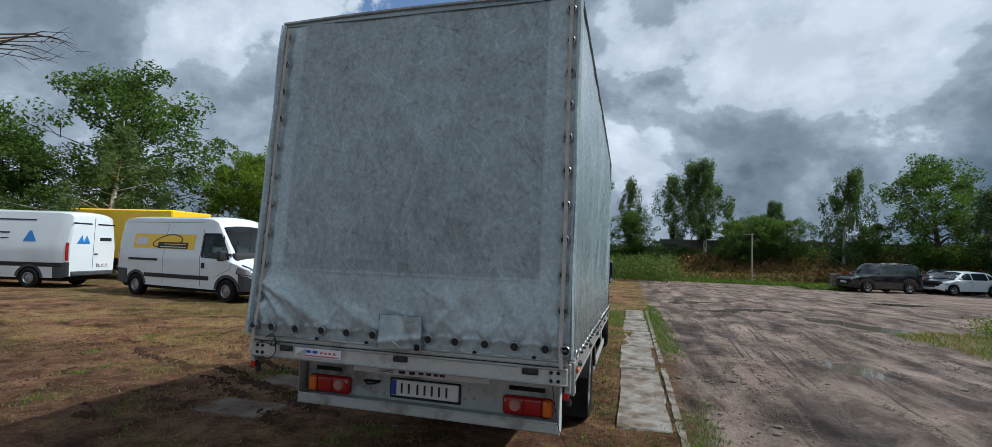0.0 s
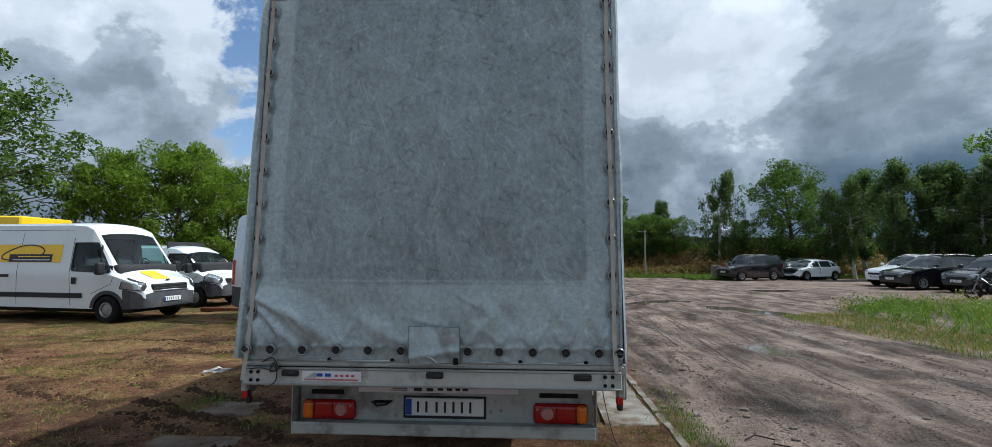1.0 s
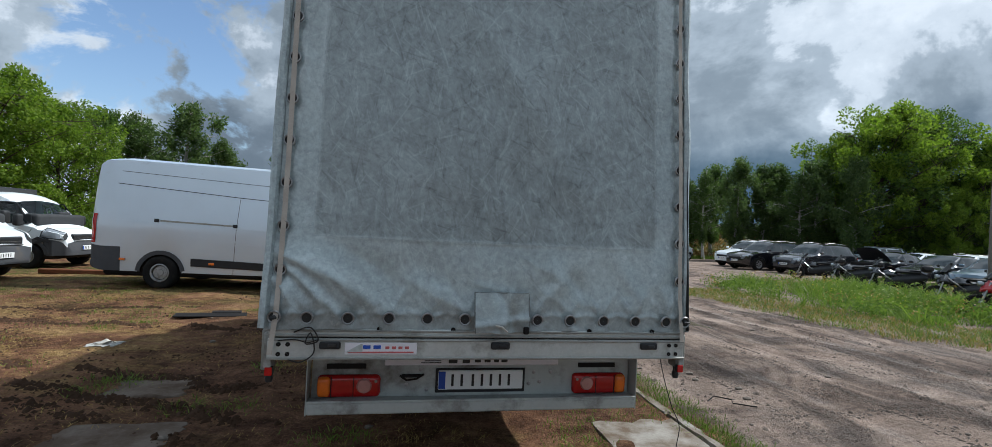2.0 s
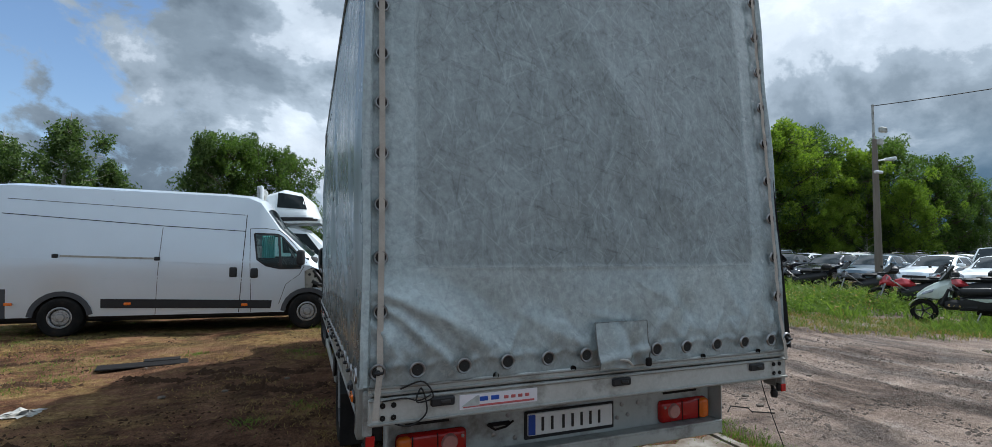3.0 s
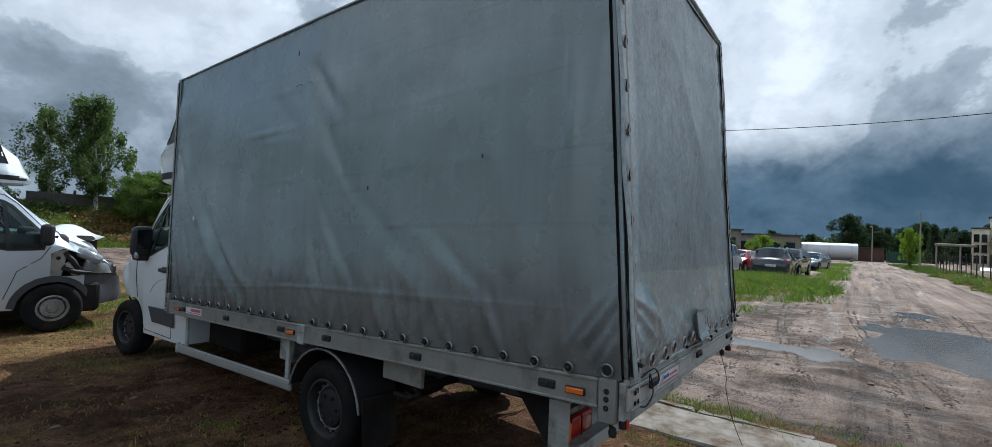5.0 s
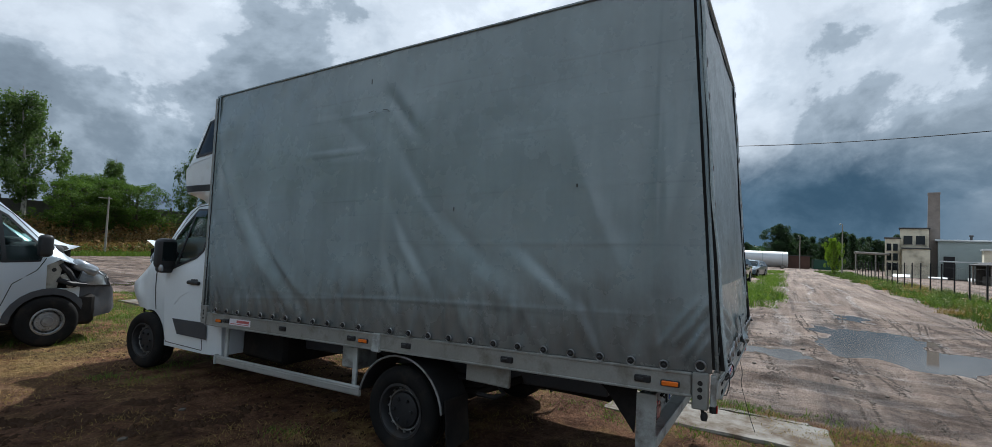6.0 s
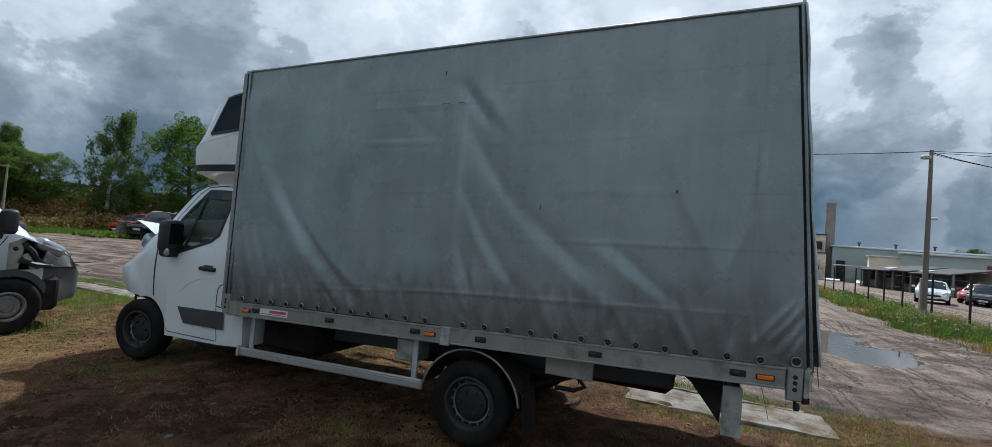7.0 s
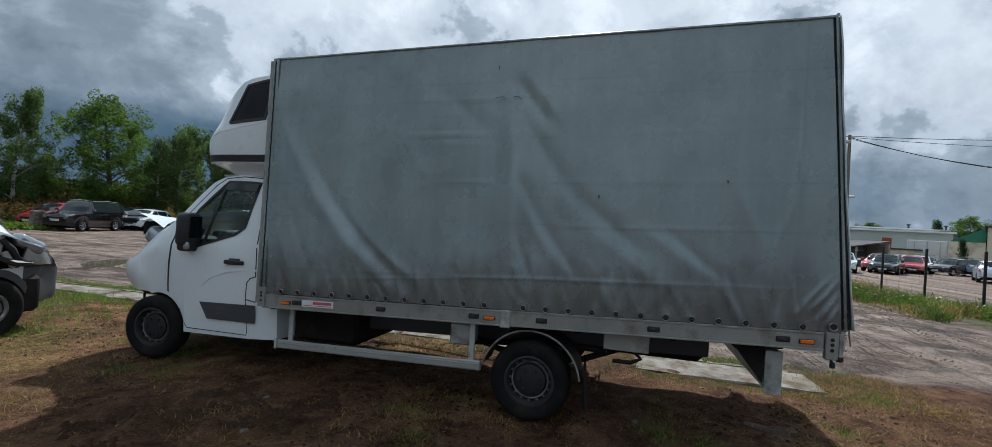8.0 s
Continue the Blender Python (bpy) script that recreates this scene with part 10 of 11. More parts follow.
for i in range(9):
    plant_at("dark" if i % 3 else "spruce", 116 + 4 * ((i * 7) % 5), -16 + 2.3 * i, 6.0 + 0.7 * ((i * 5) % 4), i, 1.2)
for v in stock.values():
    for ob in v:
        for o in (*ob.children_recursive, ob):
            bpy.data.objects.remove(o)


# hedges, brambles and dry stalks on the bank
def brush(name, box, n, hi, material, label, seed, size=0.12, keep=None):
    r = np.random.default_rng(seed)
    p = scatter(n, *box, seed, keep)
    h = hi * (0.45 + 0.55 * (value_noise(p[:, 0], p[:, 1], 0.35, seed) * 0.5 + 0.5)) * r.uniform(0.5, 1.1, len(p))
    z = ground_z(p[:, 0], p[:, 1])
    c = np.stack([p[:, 0], p[:, 1], z + h * 0.55], 1)
    me2 = leaf_mesh(name, c, h * 0.6, 26, size, material, seed)
    return tagged(new(name, me2), label, "bushes", kind="stuff")


brush("green_hedge", (-9, 62, 43.5, 47), 1500, 2.3, M["scrub"], "unclipped green hedge along the bank", 201, 0.10)
brush("dry_brush", (1, 19, 39.2, 43.5), 650, 1.5, M["dry"], "tall rust-brown dry weeds on the bank", 202, 0.10)
brush("dry_brush", (19, 40, 38.5, 43.5), 500, 1.1, M["dry"], "rust-brown dry weeds on the bank", 203, 0.10)
brush("green_brush", (-6, 40, 38.6, 42.5), 560, 1.2, M["scrub"], "low green scrub at the foot of the bank", 204, 0.07)
brush("west_hedge", (-34, -6, 32, 38), 1500, 3.0, M["leaf"], "thick dark green bushes behind the vans", 205)
brush("west_scrub", (-30, -9, 22, 30), 450, 1.6, M["leaf"], "green scrub behind the vans", 206)
brush("north_hedge", (-8, 3, 34, 40), 500, 2.4, M["scrub"], "green bushes beyond the vans", 207, 0.09)
brush("dry_stalks", (-12, -2, 27, 34), 300, 1.5, M["dry"], "brown dry stalks beyond the vans", 208, 0.10)
brush("yard_weeds", (10.6, 13.4, 33.6, 36.2), 120, 0.45, M["weedleaf"], "low green weeds round a concrete post", 209, 0.07)
brush("east_hedge", (30, 60, 30, 38), 900, 2.0, M["leaf"], "dark hedge behind the parked cars", 210)
p = tufts(scatter(5000, -8, 30, 37.2, 40.5, 211), 6, 0.1, 212)
blades("bank_grass", p, r0.uniform(0.1, 0.35, len(p)), r0.uniform(0.02, 0.04, len(p)), M["grass"], "long grass at the foot of the bank", 0.8, 213)

# leafy clumps among the weeds
for i, (poly, box, n, hi) in enumerate(((BED, (6, 19, 5, 19), 1500, 0.60), (BED2, (10, 25, 2.5, 9.5), 1500, 0.48), (BED3, (7, 46, -6.2, -2.4), 900, 0.50))):
    for j, (m_, sz) in enumerate((("weedleaf", 0.040), ("leaf", 0.036), ("drygrass", 0.030))):
        f = fuzzy(poly, 0.6, 330 + i)
        brush("weed_clumps", box, int(n * (1.0, 0.6, 0.35)[j]), hi, M[m_], "leafy mixed weeds growing in clumps", 340 + 3 * i + j, sz, lambda x, y: f(x, y) * smooth01((value_noise(x, y, 0.6, 350 + j) + 0.35) / 0.5))

# bare twigs that hang in from a dead tree
g = Geo()
for k in range(7):
    a = Vector((-13.2 - k * 0.12, 6.6 + 0.3 * k, 5.3 + 0.22 * k))
    b = a + Vector((1.7 - 0.15 * k, 0.6, 0.35 * math.sin(k * 1.9)))
    g.tube([a, a.lerp(b, 0.5) + Vector((0, 0, 0.12)), b], [0.02, 0.012, 0.004], 5)
    for j in range(4):
        c = a.lerp(b, 0.35 + 0.17 * j)
        g.tube([c, c + Vector((0.35, 0.1, 0.25 * math.sin(j * 2.2 + k)))], [0.007, 0.002], 4)
g.tube([(-15.4, 6.0, 0.0), (-15.2, 6.1, 3.2), (-14.4, 6.6, 5.6), (-13.4, 7.2, 6.6)], [0.16, 0.12, 0.06, 0.02], 8)
for k in range(7):
    g.tube([(-14.6, 6.5, 4.6 + 0.2 * k), (-13.2 - k * 0.12, 6.6 + 0.3 * k, 5.3 + 0.22 * k)], [0.03, 0.02], 5)
solo("dead_tree", g, M["bark"], "leafless dead tree with thin bare twigs", "tree")

# ---------------------------------------------------------------- walls, poles, fences, buildings
# dark panel fence along the top of the bank
panel_mesh = mesh_of("fence_panel", Geo().box((0, 0, 0.9), (2.36, 0.07, 1.8), 0.01).box((0, -0.045, 0.45), (2.3, 0.02, 0.02), 0.004).box((0, -0.045, 0.9), (2.3, 0.02, 0.02), 0.004).box((0, -0.045, 1.35), (2.3, 0.02, 0.02), 0.004), M["fencewall"])
fpost_mesh = mesh_of("fence_post", Geo().box((0, 0, 1.0), (0.13, 0.13, 2.1), 0.015), M["fencewall"])
fw = thing("panel_fence", pose(0, 0, 0), "weathered dark concrete panel fence on the bank", "fence", kind="structure")
for k in range(20):
    x = 4.0 + 2.5 * k
    y = 45.2 - 0.10 * max(0, x - 22) - 0.5 * max(0, x - 34)
    z = float(ground_z(x, y)) - 0.25
    yaw = 0 if x < 22 else -6 if x < 34 else -30
    o = part("fence_panel", panel_mesh, None, fw)
    o.matrix_local = pose(x, y, z, 0, 0, yaw)
    o = part("fence_post", fpost_mesh, None, fw)
    o.matrix_local = pose(x + 1.25, y, z, 0, 0, yaw)
# brick shed glimpsed among the trunks
shed = thing("brick_shed", pose(34.5, 37.5, 0, 0, 0, -30), "low red brick shed behind the trees", "building")
part("wall", Geo().box((0, 0, 2.0), (6, 4, 4.0), 0.02), M["brick"], shed)
part("roof", Geo().box((0, 0, 4.08), (6.5, 4.5, 0.16), 0.02), M["darkroof"], shed)

# concrete meter post by the off-roader
solo("concrete_post", Geo().box((12.4, 34.9, 0.45), (0.55, 0.35, 1.1), 0.03), M["concrete"], "squat grey concrete post in weeds", "post")


def pole(name, x, y, h, r, material, label, lean=(0, 0)):
    ob = thing(name, pose(x, y, 0), label, "pole")
    part("shaft", Geo().tube([(0, 0, -0.3), (lean[0] * 0.5, lean[1] * 0.5, h * 0.5), (lean[0], lean[1], h)], [r, r * 0.85, r * 0.62], 10), material, ob)
    return ob


p1 = pole("camera_pole", 16.88, 12.85, 5.7, 0.135, M["woodpole"], "weathered utility pole with security cameras")
part("shaft_top", Geo().tube([(-0.04, 0, 5.3), (-0.04, 0, 7.0)], [0.045, 0.04], 8), M["greypaint"], p1)
part("floodlight", Geo().box((0.25, -0.15, 6.05), (0.34, 0.14, 0.20), 0.03), M["greypaint"], p1)
part("junction_box", Geo().box((0.12, -0.10, 5.60), (0.26, 0.16, 0.22), 0.03), M["greypaint"], p1)
part("camera", Geo().box((0.35, -0.30, 4.95), (0.12, 0.40, 0.12), 0.03).tube([(0, 0, 4.9), (0.35, -0.2, 4.95)], 0.025, 6), M["white"], p1)
part("lamp_arm", Geo().tube([(0, 0, 4.5), (-0.35, -0.3, 4.45)], 0.025, 6).box((-0.5, -0.4, 4.40), (0.36, 0.14, 0.10), 0.03), M["white"], p1)
p2_ = pole("camera_pole", 18.0, -4.4, 6.6, 0.10, M["woodpole"], "timber utility pole with lamp and cables", (0.05, 0.0))
part("camera", Geo().box((-0.25, 0.25, 6.25), (0.14, 0.34, 0.14), 0.03).tube([(0.05, 0, 6.3), (-0.22, 0.2, 6.3)], 0.025, 6), M["greypaint"], p2_)
part("camera", Geo().box((0.30, -0.25, 3.95), (0.12, 0.30, 0.12), 0.03).tube([(0.03, 0, 3.9), (0.28, -0.2, 3.95)], 0.02, 6), M["white"], p2_)
part("base_stub", Geo().box((0.16, 0.02, 0.75), (0.18, 0.16, 1.7), 0.02), M["metalpole"], p2_)


def wire(a, b, sag, r=0.014, label="thin black overhead cable line"):
    a, b = Vector(a), Vector(b)
    pts = [a.lerp(b, t) - Vector((0, 0, sag * 4 * t * (1 - t))) for t in np.linspace(0, 1, 22)]
    return solo("overhead_cable", Geo().tube(pts, r, 5), M["cable"], label, "cable", "overhead cables")


wire((16.84, 12.85, 6.95), (18.05, -4.4, 6.55), 0.42, 0.016)
wire((18.05, -4.4, 6.55), (22, -30, 8.4), 0.5, 0.013)
wire((18.05, -4.4, 6.5), (20, -30, 7.2), 0.6, 0.010)
wire((18.05, -4.4, 6.5), (12.0, -21, 6.6), 1.9, 0.016)
wire((18.05, -4.4, 6.45), (13.0, -21, 6.2), 1.6, 0.010)
wp = pole("utility_pole", -26.0, 26.5, 6.6, 0.14, M["metalpole"], "grey utility pole behind the vans")
part("cross_arm", Geo().box((0, 0, 6.2), (1.2, 0.10, 0.10), 0.02), M["metalpole"], wp)
wire((-26.0, 26.5, 6.4), (-10.0, 40, 5.0), 0.8, 0.02)
wire((-26.3, 26.5, 6.2), (-48.0, 12, 6.4), 0.8, 0.02)
wire((-25.7, 26.5, 6.2), (-6.0, 44, 4.0), 0.8, 0.02)
sp = pole("marker_pole", 8.6, 38.9, 3.6, 0.07, M["metalpole"], "thin grey post at the foot of the bank")
part("cross_arm", Geo().box((-0.2, 0, 3.5), (0.7, 0.05, 0.05), 0.01), M["metalpole"], sp)
for x, y, h in ((71, -3.4, 6.5), (100, 0.6, 6.0)):
    lp = pole("street_lamp", x, y, h, 0.10, M["metalpole"], "slim grey street lamp far down the track")
    part("lamp_head", Geo().box((0.4, 0.2, h), (0.8, 0.18, 0.12), 0.04), M["greypaint"], lp)

# black post-and-mesh fence along the track
LINE = [(10.2, -4.95), (20.5, -4.5), (40.0, -4.2), (66, -4.3)]
fpts = []
for (xa, ya), (xb, yb) in zip(LINE, LINE[1:]):
    n = int(math.hypot(xb - xa, yb - ya) / 2.1)
    fpts += [(xa + (xb - xa) * k / n, ya + (yb - ya) * k / n) for k in range(n)]
fence = thing("mesh_fence", pose(0, 0, 0), "black steel mesh fence along the track", "fence")
fp = mesh_of("post", Geo().box((0, 0, 0.9), (0.06, 0.06, 1.85), 0.008), M["fence"])
for k, (x, y) in enumerate(fpts):
    o = part("post", fp, None, fence)
    o.matrix_local = pose(x, y, 0, 0, 0, 0)
for (xa, ya), (xb, yb) in zip(fpts, fpts[1:]):
    g = Geo()
    for z in (0.12, 0.62, 1.12, 1.62):
        g.tube([(xa, ya, z), (xb, yb, z)], 0.005, 4)
    for t in np.linspace(0.12, 0.88, 6):
        g.tube([(xa + (xb - xa) * t, ya + (yb - ya) * t, 0.1), (xa + (xb - xa) * t, ya + (yb - ya) * t, 1.70)], 0.0016, 4)
    part("mesh_panel", g, M["fence"], fence)
gate = thing("steel_gate", pose(9.6, -5.0, 0, 0, 0, -70), "black steel gate with two stout posts", "gate")
part("gate_post", Geo().box((0, 0, 0.95), (0.12, 0.12, 1.95), 0.01), M["fence"], gate)
part("gate_post", Geo().box((0.35, 0, 0.95), (0.09, 0.09, 1.95), 0.01), M["fence"], gate)
g = Geo().box((2.3, 0, 1.6), (3.6, 0.05, 0.05), 0.008).box((2.3, 0, 0.25), (3.6, 0.05, 0.05), 0.008)
for k in range(19):
    g.box((0.6 + 0.19 * k, 0, 0.92), (0.02, 0.02, 1.35), 0.003)
part("gate_leaf", g, M["fence"], gate)


def window_grid(ob, x0, x1, z0, z1, y, n, rows=1, material="glass"):
    for r_ in range(rows):
        for k in range(n):
            w = (x1 - x0) / n
            zz = z0 + (z1 - z0) * r_ / rows
            win = part("window", Geo().box((x0 + w * (k + 0.5), y, zz + (z1 - z0) / rows * 0.42), (w * 0.72, 0.12, (z1 - z0) / rows * 0.72), 0.01), M[material], ob)
            part("sill", Geo().box((x0 + w * (k + 0.5), y - 0.08, zz + (z1 - z0) / rows * 0.04), (w * 0.78, 0.16, 0.08), 0.01), M["concrete"], win)


# works buildings to the south-east: local +x runs along the front, -y faces the yard
works = thing("factory", pose(81, -12.1, 0, 0, 0, -100), "cream factory building with sheds and sheet roofs", "building")
part("annex", Geo().box((-2.2, 2.0, 2.6), (1.6, 5, 5.2), 0.03), M["render_cream"], works)
part("annex_roof", Geo().box((-2.2, 2.0, 5.28), (1.8, 5.4, 0.16), 0.02), M["darkroof"], works)
part("tower", Geo().box((0.1, 2.5, 3.3), (3.0, 5, 6.6), 0.03), M["render_cream"], works)
part("tower_roof", Geo().box((0.1, 2.5, 6.68), (3.3, 5.4, 0.16), 0.02), M["darkroof"], works)
part("low_block", Geo().box((0.3, -1.2, 1.9), (2.8, 2.6, 3.8), 0.03), M["render_cream"], works)
part("low_roof", Geo().box((0.3, -1.2, 3.88), (3.0, 2.9, 0.16), 0.02), M["darkroof"], works)
part("hall", Geo().box((18.5, 6, 2.5), (32, 12, 5.0), 0.03), M["cladding"], works)
part("hall_roof", Geo().box((18.5, 6, 5.1), (32.6, 12.8, 0.22), 0.03), M["roofing"], works)
part("small_house", Geo().box((8.2, -3.5, 1.9), (3.4, 3, 3.8), 0.03), M["render_cream"], works)
part("small_roof", Geo().box((8.2, -3.5, 3.88), (3.7, 3.3, 0.18), 0.02), M["roofing"], works)
part("lean_to", Geo().box((17, -4.0, 1.2), (13, 5, 2.4), 0.03), M["render_grey"], works)
part("lean_to_roof", Geo().box((17, -4.0, 2.5), (13.6, 5.6, 0.22), 0.02), M["darkroof"], works)
part("canopy", Geo().box((4.6, -4.0, 2.3), (4.0, 2.2, 0.14), 0.02), M["roofing"], works)
window_grid(works, -1.2, 1.4, 4.4, 6.0, -0.02, 2)
window_grid(works, -2.9, -1.5, 0.8, 4.8, -0.52, 2, 3)
window_grid(works, 11.0, 23.0, 0.5, 2.1, -6.55, 8)
window_grid(works, 12, 34, 3.0, 4.6, -0.04, 7)
part("door", Geo().box((3.6, -0.06, 1.5), (1.1, 0.12, 3.0), 0.02), M["fence"], works)
for k in range(6):
    part("roof_vent", Geo().lathe([(0.001, 0.9), (0.24, 0.86), (0.24, 0.7), (0.13, 0.65), (0.13, 0)], 10, "z", (6 + 4.4 * k, 5, 5.2)), M["darkroof"], works)
for k in range(9):
    part("pale_sheet", Geo().box((-1 + 3.2 * k, -12 - (k % 3), 0.35), (1.6, 0.9, 0.08), 0.01, Matrix.Rotation(0.35 - 0.2 * (k % 2), 3, "X")), M["roofing"], works)
stack = thing("chimney", pose(83.0, -14.6, 0, 0, 0, -55), "tall square brick factory chimney", "chimney")
part("shaft", Geo().lathe([(1.0, 0), (0.86, 11.4)], 4, "z").lathe([(0.93, 11.4), (0.93, 11.7), (0.75, 11.7), (0.75, 11.2)], 4, "z"), M["chimney"], stack, "", 20)
yellow_hall = thing("cream_hall", pose(55.5, -31.5, 0, 0, 0, -119), "long cream works hall with a dark canopy", "building")
part("wall", Geo().box((6.5, 3, 2.4), (14, 8, 4.8), 0.03), M["render_cream"], yellow_hall)
part("roof", Geo().box((6.5, 3, 4.88), (14.5, 8.6, 0.2), 0.02), M["darkroof"], yellow_hall)
part("canopy", Geo().box((7.5, -2, 2.5), (11, 1.8, 0.16), 0.02), M["darkroof"], yellow_hall)
part("green_gable", Geo().poly([(-3.4, -0.5, 3.2), (-0.6, -0.5, 3.2), (-0.6, -0.5, 4.7)], (0, 7, 0)), M["green"], yellow_hall)
part("side_wing", Geo().box((-2.0, 3, 1.6), (2.8, 7, 3.2), 0.03), M["render_cream"], yellow_hall)
window_grid(yellow_hall, 1, 13, 2.7, 4.1, -1.04, 8)
window_grid(yellow_hall, 1, 13, 0.6, 2.0, -1.04, 5)
pale = thing("pale_hall", pose(70.5, -27.5, 0, 0, 0, -113), "long pale works hall with bright roof", "building")
part("wall", Geo().box((0, 4, 2.2), (15, 8, 4.4), 0.03), M["cladding"], pale)
part("roof", Geo().box((0, 4, 4.5), (15.6, 8.8, 0.22), 0.02), M["roofing"], pale)
window_grid(pale, -6.5, -2.5, 1.2, 3.2, -0.05, 2, 1, "render_grey")
hut = thing("brick_hut", pose(62, -24.3, 0, 0, 0, -113), "small cream hut with brick chimney", "building")
part("wall", Geo().box((0, 0, 1.0), (7, 3, 2.0), 0.03), M["render_cream"], hut)
part("roof", Geo().box((0, 0, 2.08), (7.6, 3.6, 0.16), 0.02), M["darkroof"], hut)
part("chimney", Geo().box((0.6, 0, 2.7), (0.9, 0.9, 1.3), 0.03), M["brick"], hut)
white_box = thing("white_container", pose(60.5, -28.2, 0, 0, 0, -114), "white container standing by the works", "container")
part("shell", Geo().box((0, 0, 1.6), (3.4, 2.4, 3.2), 0.03), M["roofing"], white_box)
for k in range(3):
    part("rib", Geo().box((-1.1 + 1.1 * k, -1.22, 1.6), (0.08, 0.05, 3.0), 0.01), M["cladding"], white_box)

# row of low dark lean-to sheds in front of the works
lean_to = thing("open_shed", pose(62, -13.4, 0, 0, 0, -160), "row of dark open lean-to sheds with patched roofs", "shed")
part("back_wall", Geo().box((6.0, 3.4, 1.2), (12.4, 0.2, 2.4), 0.02), M["render_grey"], lean_to)
for k in range(6):
    part("post", Geo().box((0.1 + 2.36 * k, 0.1, 1.0), (0.16, 0.16, 2.0), 0.02), M["render_grey"], lean_to)
for k in range(5):
    x, tilt = 1.28 + 2.36 * k, Matrix.Rotation(0.17 + 0.02 * (k % 2), 3, "X")
    part("roof", Geo().box((x, 1.7, 2.28 + 0.05 * (k % 3)), (2.5, 4.0, 0.12), 0.02, tilt), M["darkroof"], lean_to)
    part("partition", Geo().box((0.1 + 2.36 * k, 1.8, 1.0), (0.12, 3.0, 2.0), 0.02), M["fencewall"], lean_to)
    if k % 2:
        part("pale_sheet", Geo().box((x - 0.4, 0.9, 2.24 + 0.05 * (k % 3)), (1.1, 0.9, 0.04), 0.01, tilt), M["cladding"], lean_to)
for k, (x, h) in enumerate(((1.2, 0.9), (3.4, 1.3), (6.1, 0.8), (8.2, 1.2), (10.9, 1.0))):
    part("scrap_pile", Geo().box((x, 1.2 + 0.3 * (k % 2), h / 2), (1.3, 1.4, h), 0.12), M["fencewall"], lean_to)
pipe_bridge = thing("pipe_bridge", pose(0, 0, 0), "thin overhead pipe on posts beside the works", "pipe")
part("pipe", Geo().tube([(76, -5.2, 3.0), (82, -10.4, 3.0)], 0.16, 8), M["metalpole"], pipe_bridge)
for x, y in ((76.1, -5.3), (79, -7.8), (81.8, -10.2)):
    part("post", Geo().tube([(x, y, 0), (x, y, 2.9)], 0.09, 6), M["metalpole"], pipe_bridge)

# long low sheds to the east
shed_e = thing("long_shed", pose(76, 25, 0, 0, 0, -72), "long low grey rendered shed", "building")
part("wall", Geo().box((0, 3, 2.1), (17, 6, 4.2), 0.03), M["render_grey"], shed_e)
part("roof", Geo().box((0, 3, 4.3), (17.6, 6.8, 0.22), 0.02), M["darkroof"], shed_e)
window_grid(shed_e, -2.0, 8, 1.2, 3.6, -0.05, 5)
part("door", Geo().box((-4.5, -0.06, 1.5), (3.0, 0.12, 3.0), 0.02), M["render_cream"], shed_e)
shed_f = thing("long_shed", pose(88, 16.8, 0, 0, 0, -75), "row of old workshops with a flat roof", "building")
part("wall", Geo().box((0, 3, 1.9), (14, 6, 3.8), 0.03), M["render_grey"], shed_f)
part("roof", Geo().box((0, 3, 3.9), (14.6, 6.8, 0.22), 0.02), M["darkroof"], shed_f)
window_grid(shed_f, -6.5, 6.5, 0.9, 3.2, -0.05, 6)
shed_g = thing("open_barn", pose(104, 8.5, 0, 0, 0, -80), "low dark open barn", "building")
part("wall", Geo().box((0, 3, 1.4), (12, 6, 2.8), 0.03), M["fencewall"], shed_g)
part("roof", Geo().box((0, 3, 2.95), (12.6, 6.8, 0.2), 0.02), M["darkroof"], shed_g)
white_shed = thing("pale_shed", pose(62, 30, 0, 0, 0, -65), "pale flat-roofed shed beyond the cars", "building")
part("wall", Geo().box((0, 2, 1.7), (9, 4, 3.4), 0.03), M["render_grey"], white_shed)
part("roof", Geo().box((0, 2, 3.55), (9.8, 5, 0.4), 0.02), M["roofing"], white_shed)
tank = thing("steel_tank", pose(92, 6.3, 0, 0, 0, -86), "large bright steel tank lying on blocks", "tank")
part("shell", Geo().lathe([(0.001, -3.8), (1.2, -3.8), (1.3, -3.75), (1.3, 3.75), (1.2, 3.8), (0.001, 3.8)], 28, "x", (0, 0, 1.6)), M["roofing"], tank)
for x in (-3, 0, 3):
    part("support", Geo().box((x, 0, 0.3), (0.4, 2.2, 0.7), 0.02), M["concrete"], tank)
    part("band", Geo().lathe([(1.315, -0.04), (1.32, 0.0), (1.315, 0.04)], 28, "x", (x, 0, 1.6)), M["cladding"], tank)
huts = thing("site_huts", pose(108, -1.5, 0, 0, 0, -86), "small brown and green site huts", "hut")
part("hut", Geo().box((-2.6, 0, 1.2), (4.4, 3, 2.4), 0.02), M["brownboard"], huts)
part("roof", Geo().box((-2.6, 0, 2.46), (4.8, 3.4, 0.12), 0.02), M["darkroof"], huts)
part("hut", Geo().box((2.2, 0, 0.95), (4.0, 3, 1.9), 0.02), M["darkgreen"], huts)

# far tree line
brush("far_woods", (122, 150, -34, 40), 620, 5.5, M["leafdark"], "dark wooded skyline beyond the workshops", 303, 0.30)
brush("far_woods", (170, 330, -120, 90), 1000, 9.0, M["leafdark"], "dark wooded skyline far away", 301, 0.9)
brush("far_woods", (-120, 120, 130, 220), 900, 6.0, M["leafdark"], "dark wooded skyline far away", 302, 0.9)

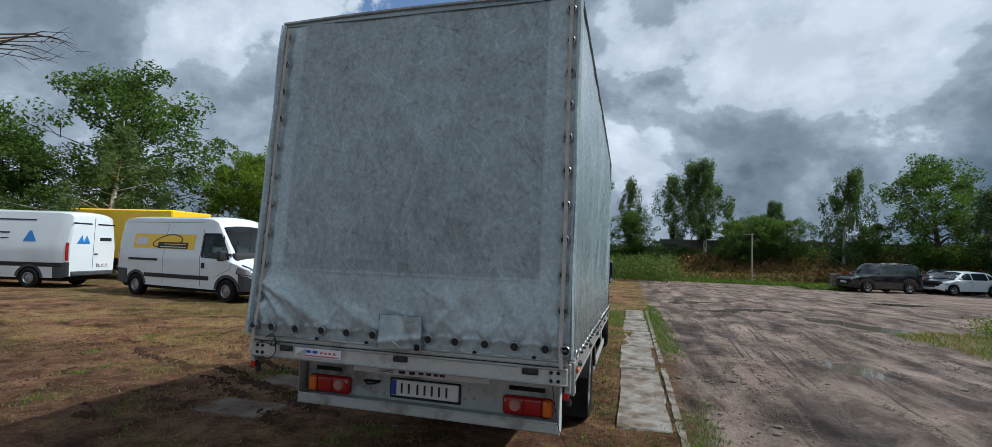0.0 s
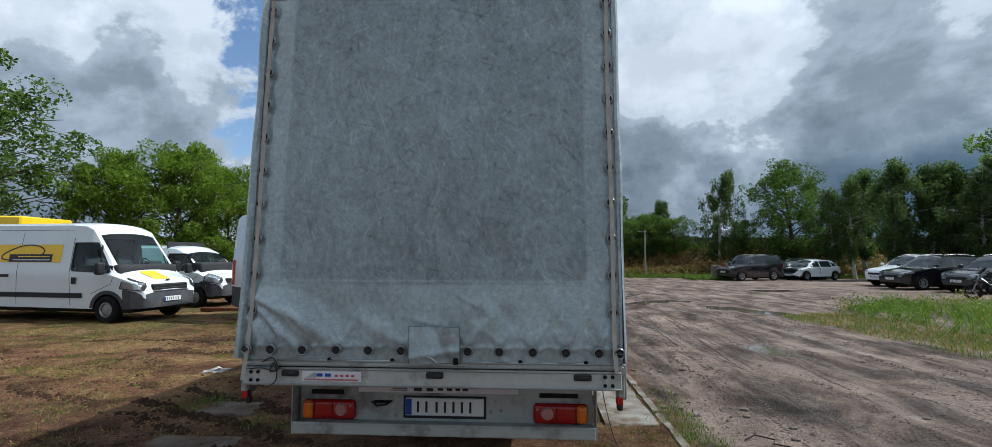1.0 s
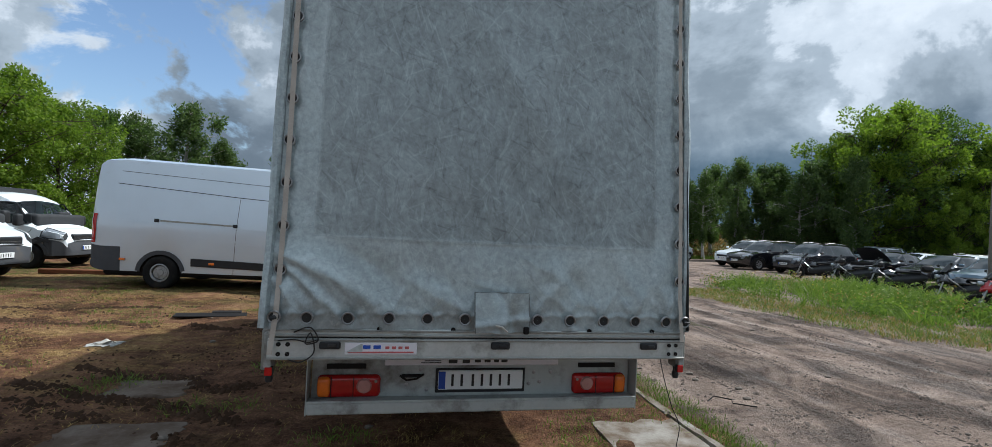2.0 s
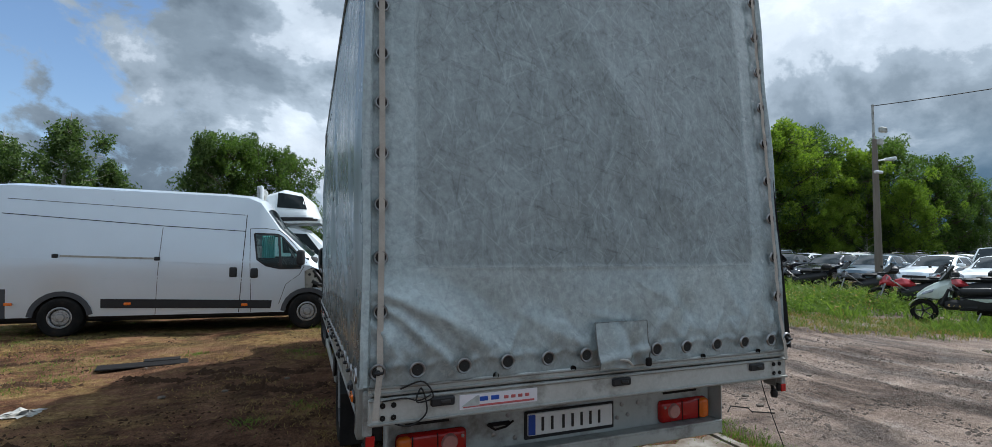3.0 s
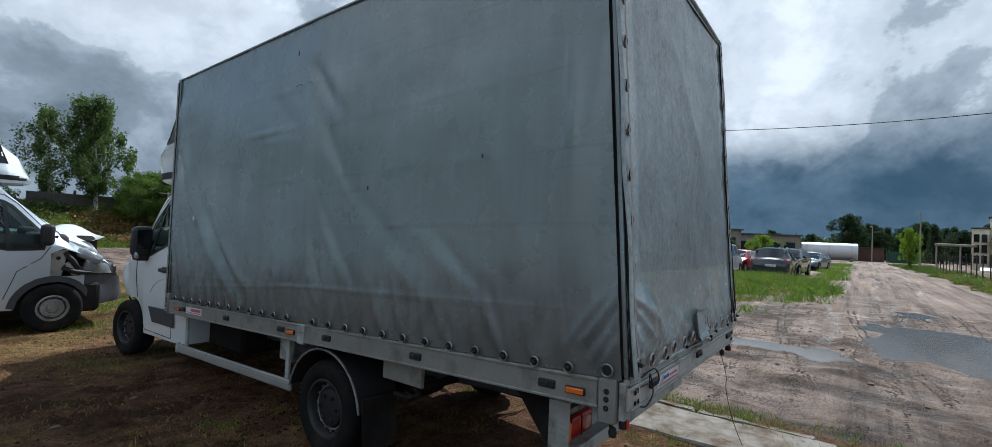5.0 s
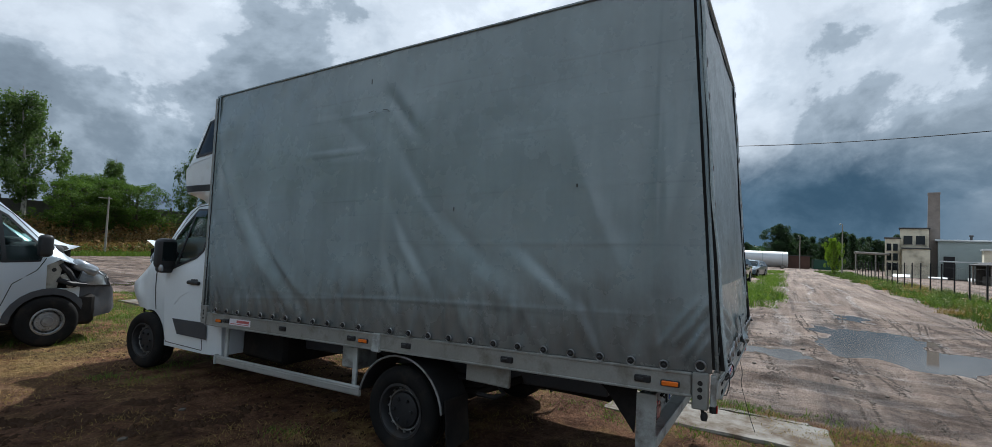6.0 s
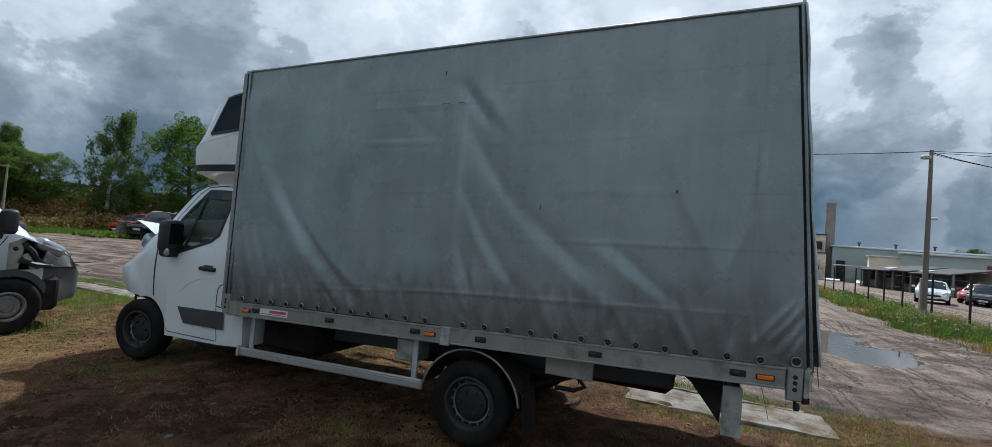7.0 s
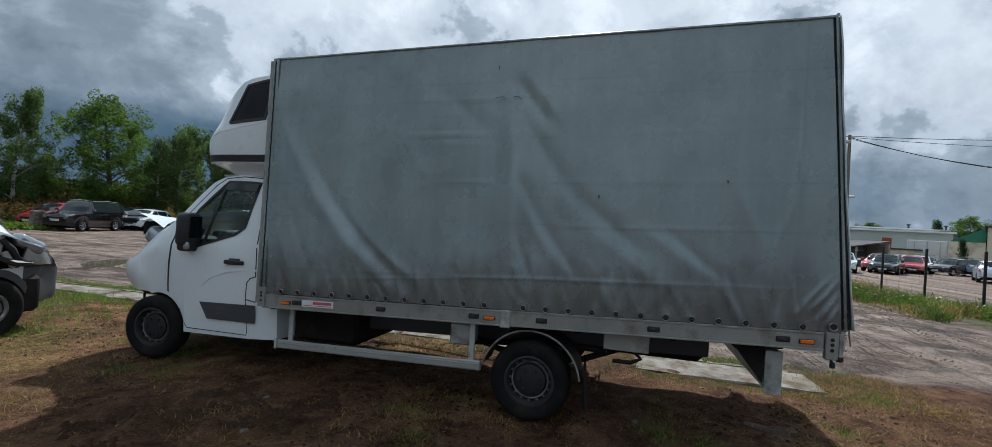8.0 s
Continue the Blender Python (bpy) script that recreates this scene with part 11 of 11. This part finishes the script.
# litter and stones near the lorry
def rag(x, y, s, seed, material, label, name):
    r = np.random.default_rng(seed)
    n = 11
    pts = [[(x + s * (u - 0.5) + 0.03 * r.normal(), y + 0.7 * s * (v - 0.5) + 0.03 * r.normal(), float(ground_z(x, y)) + 0.012 + 0.05 * s * abs(r.normal()) * (1 - abs(2 * u - 1)) * (1 - abs(2 * v - 1)) * 3) for u in np.linspace(0, 1, n)] for v in np.linspace(0, 1, n)]
    solo(name, Geo().grid(pts), material, label, "litter", "", "", 60)


rag(-5.03, 7.01, 0.30, 401, M["plasticbag"], "crumpled white plastic sheet on the soil", "plastic_sheet")
solo("rubber_mat", Geo().box((0, 0, 0), (1.0, 0.26, 0.022), 0.01).box((0.2, 0.16, 0.012), (0.42, 0.16, 0.02), 0.009).moved(pose(-4.55, 8.9, float(ground_z(-4.55, 8.9)) + 0.018, 2, 1, 12)), M["chassis"], "flattened dark rubber mat on the grass", "litter")
r_ = np.random.default_rng(9)
for k in range(46):
    x, y = (r_.uniform(-6, 6), r_.uniform(1.5, 9)) if k > 6 else (1.58 + 0.1 * k * r_.normal(), 5.49 + 0.2 * k * r_.normal())
    s = r_.uniform(0.015, 0.045)
    if abs(x - 0.37) < 0.45:
        continue
    g = Geo()
    bm = bmesh.new()
    bmesh.ops.create_icosphere(bm, subdivisions=1, radius=s)
    for v in bm.verts:
        v.co = Vector((v.co.x * 1.3, v.co.y, v.co.z * 0.6)) * (1 + 0.25 * noise.noise(v.co * 60 + Vector((k, 0, 0))))
    g.add([tuple(v.co + Vector((x, y, float(ground_z(x, y)) + s * 0.2))) for v in bm.verts], [[v.index for v in f.verts] for f in bm.faces])
    bm.free()
    solo("stone", g, M["stonegrey"], "small grey stone on the mud", "stone", "stones on the mud", "", 0)
solo("wire_scrap", Geo().tube([(1.26, 4.80, 0.02), (1.38, 4.88, 0.04), (1.52, 4.80, 0.03), (1.46, 4.70, 0.03), (1.66, 4.62, 0.02)], 0.006, 5), M["chassis"], "bent dark wire on the mud", "litter")
solo("timber_beam", Geo().box((-9.2, 14.2, 0.06), (1.9, 0.14, 0.12), 0.02), M["rust"], "rusty beam lying by the vans", "beam")
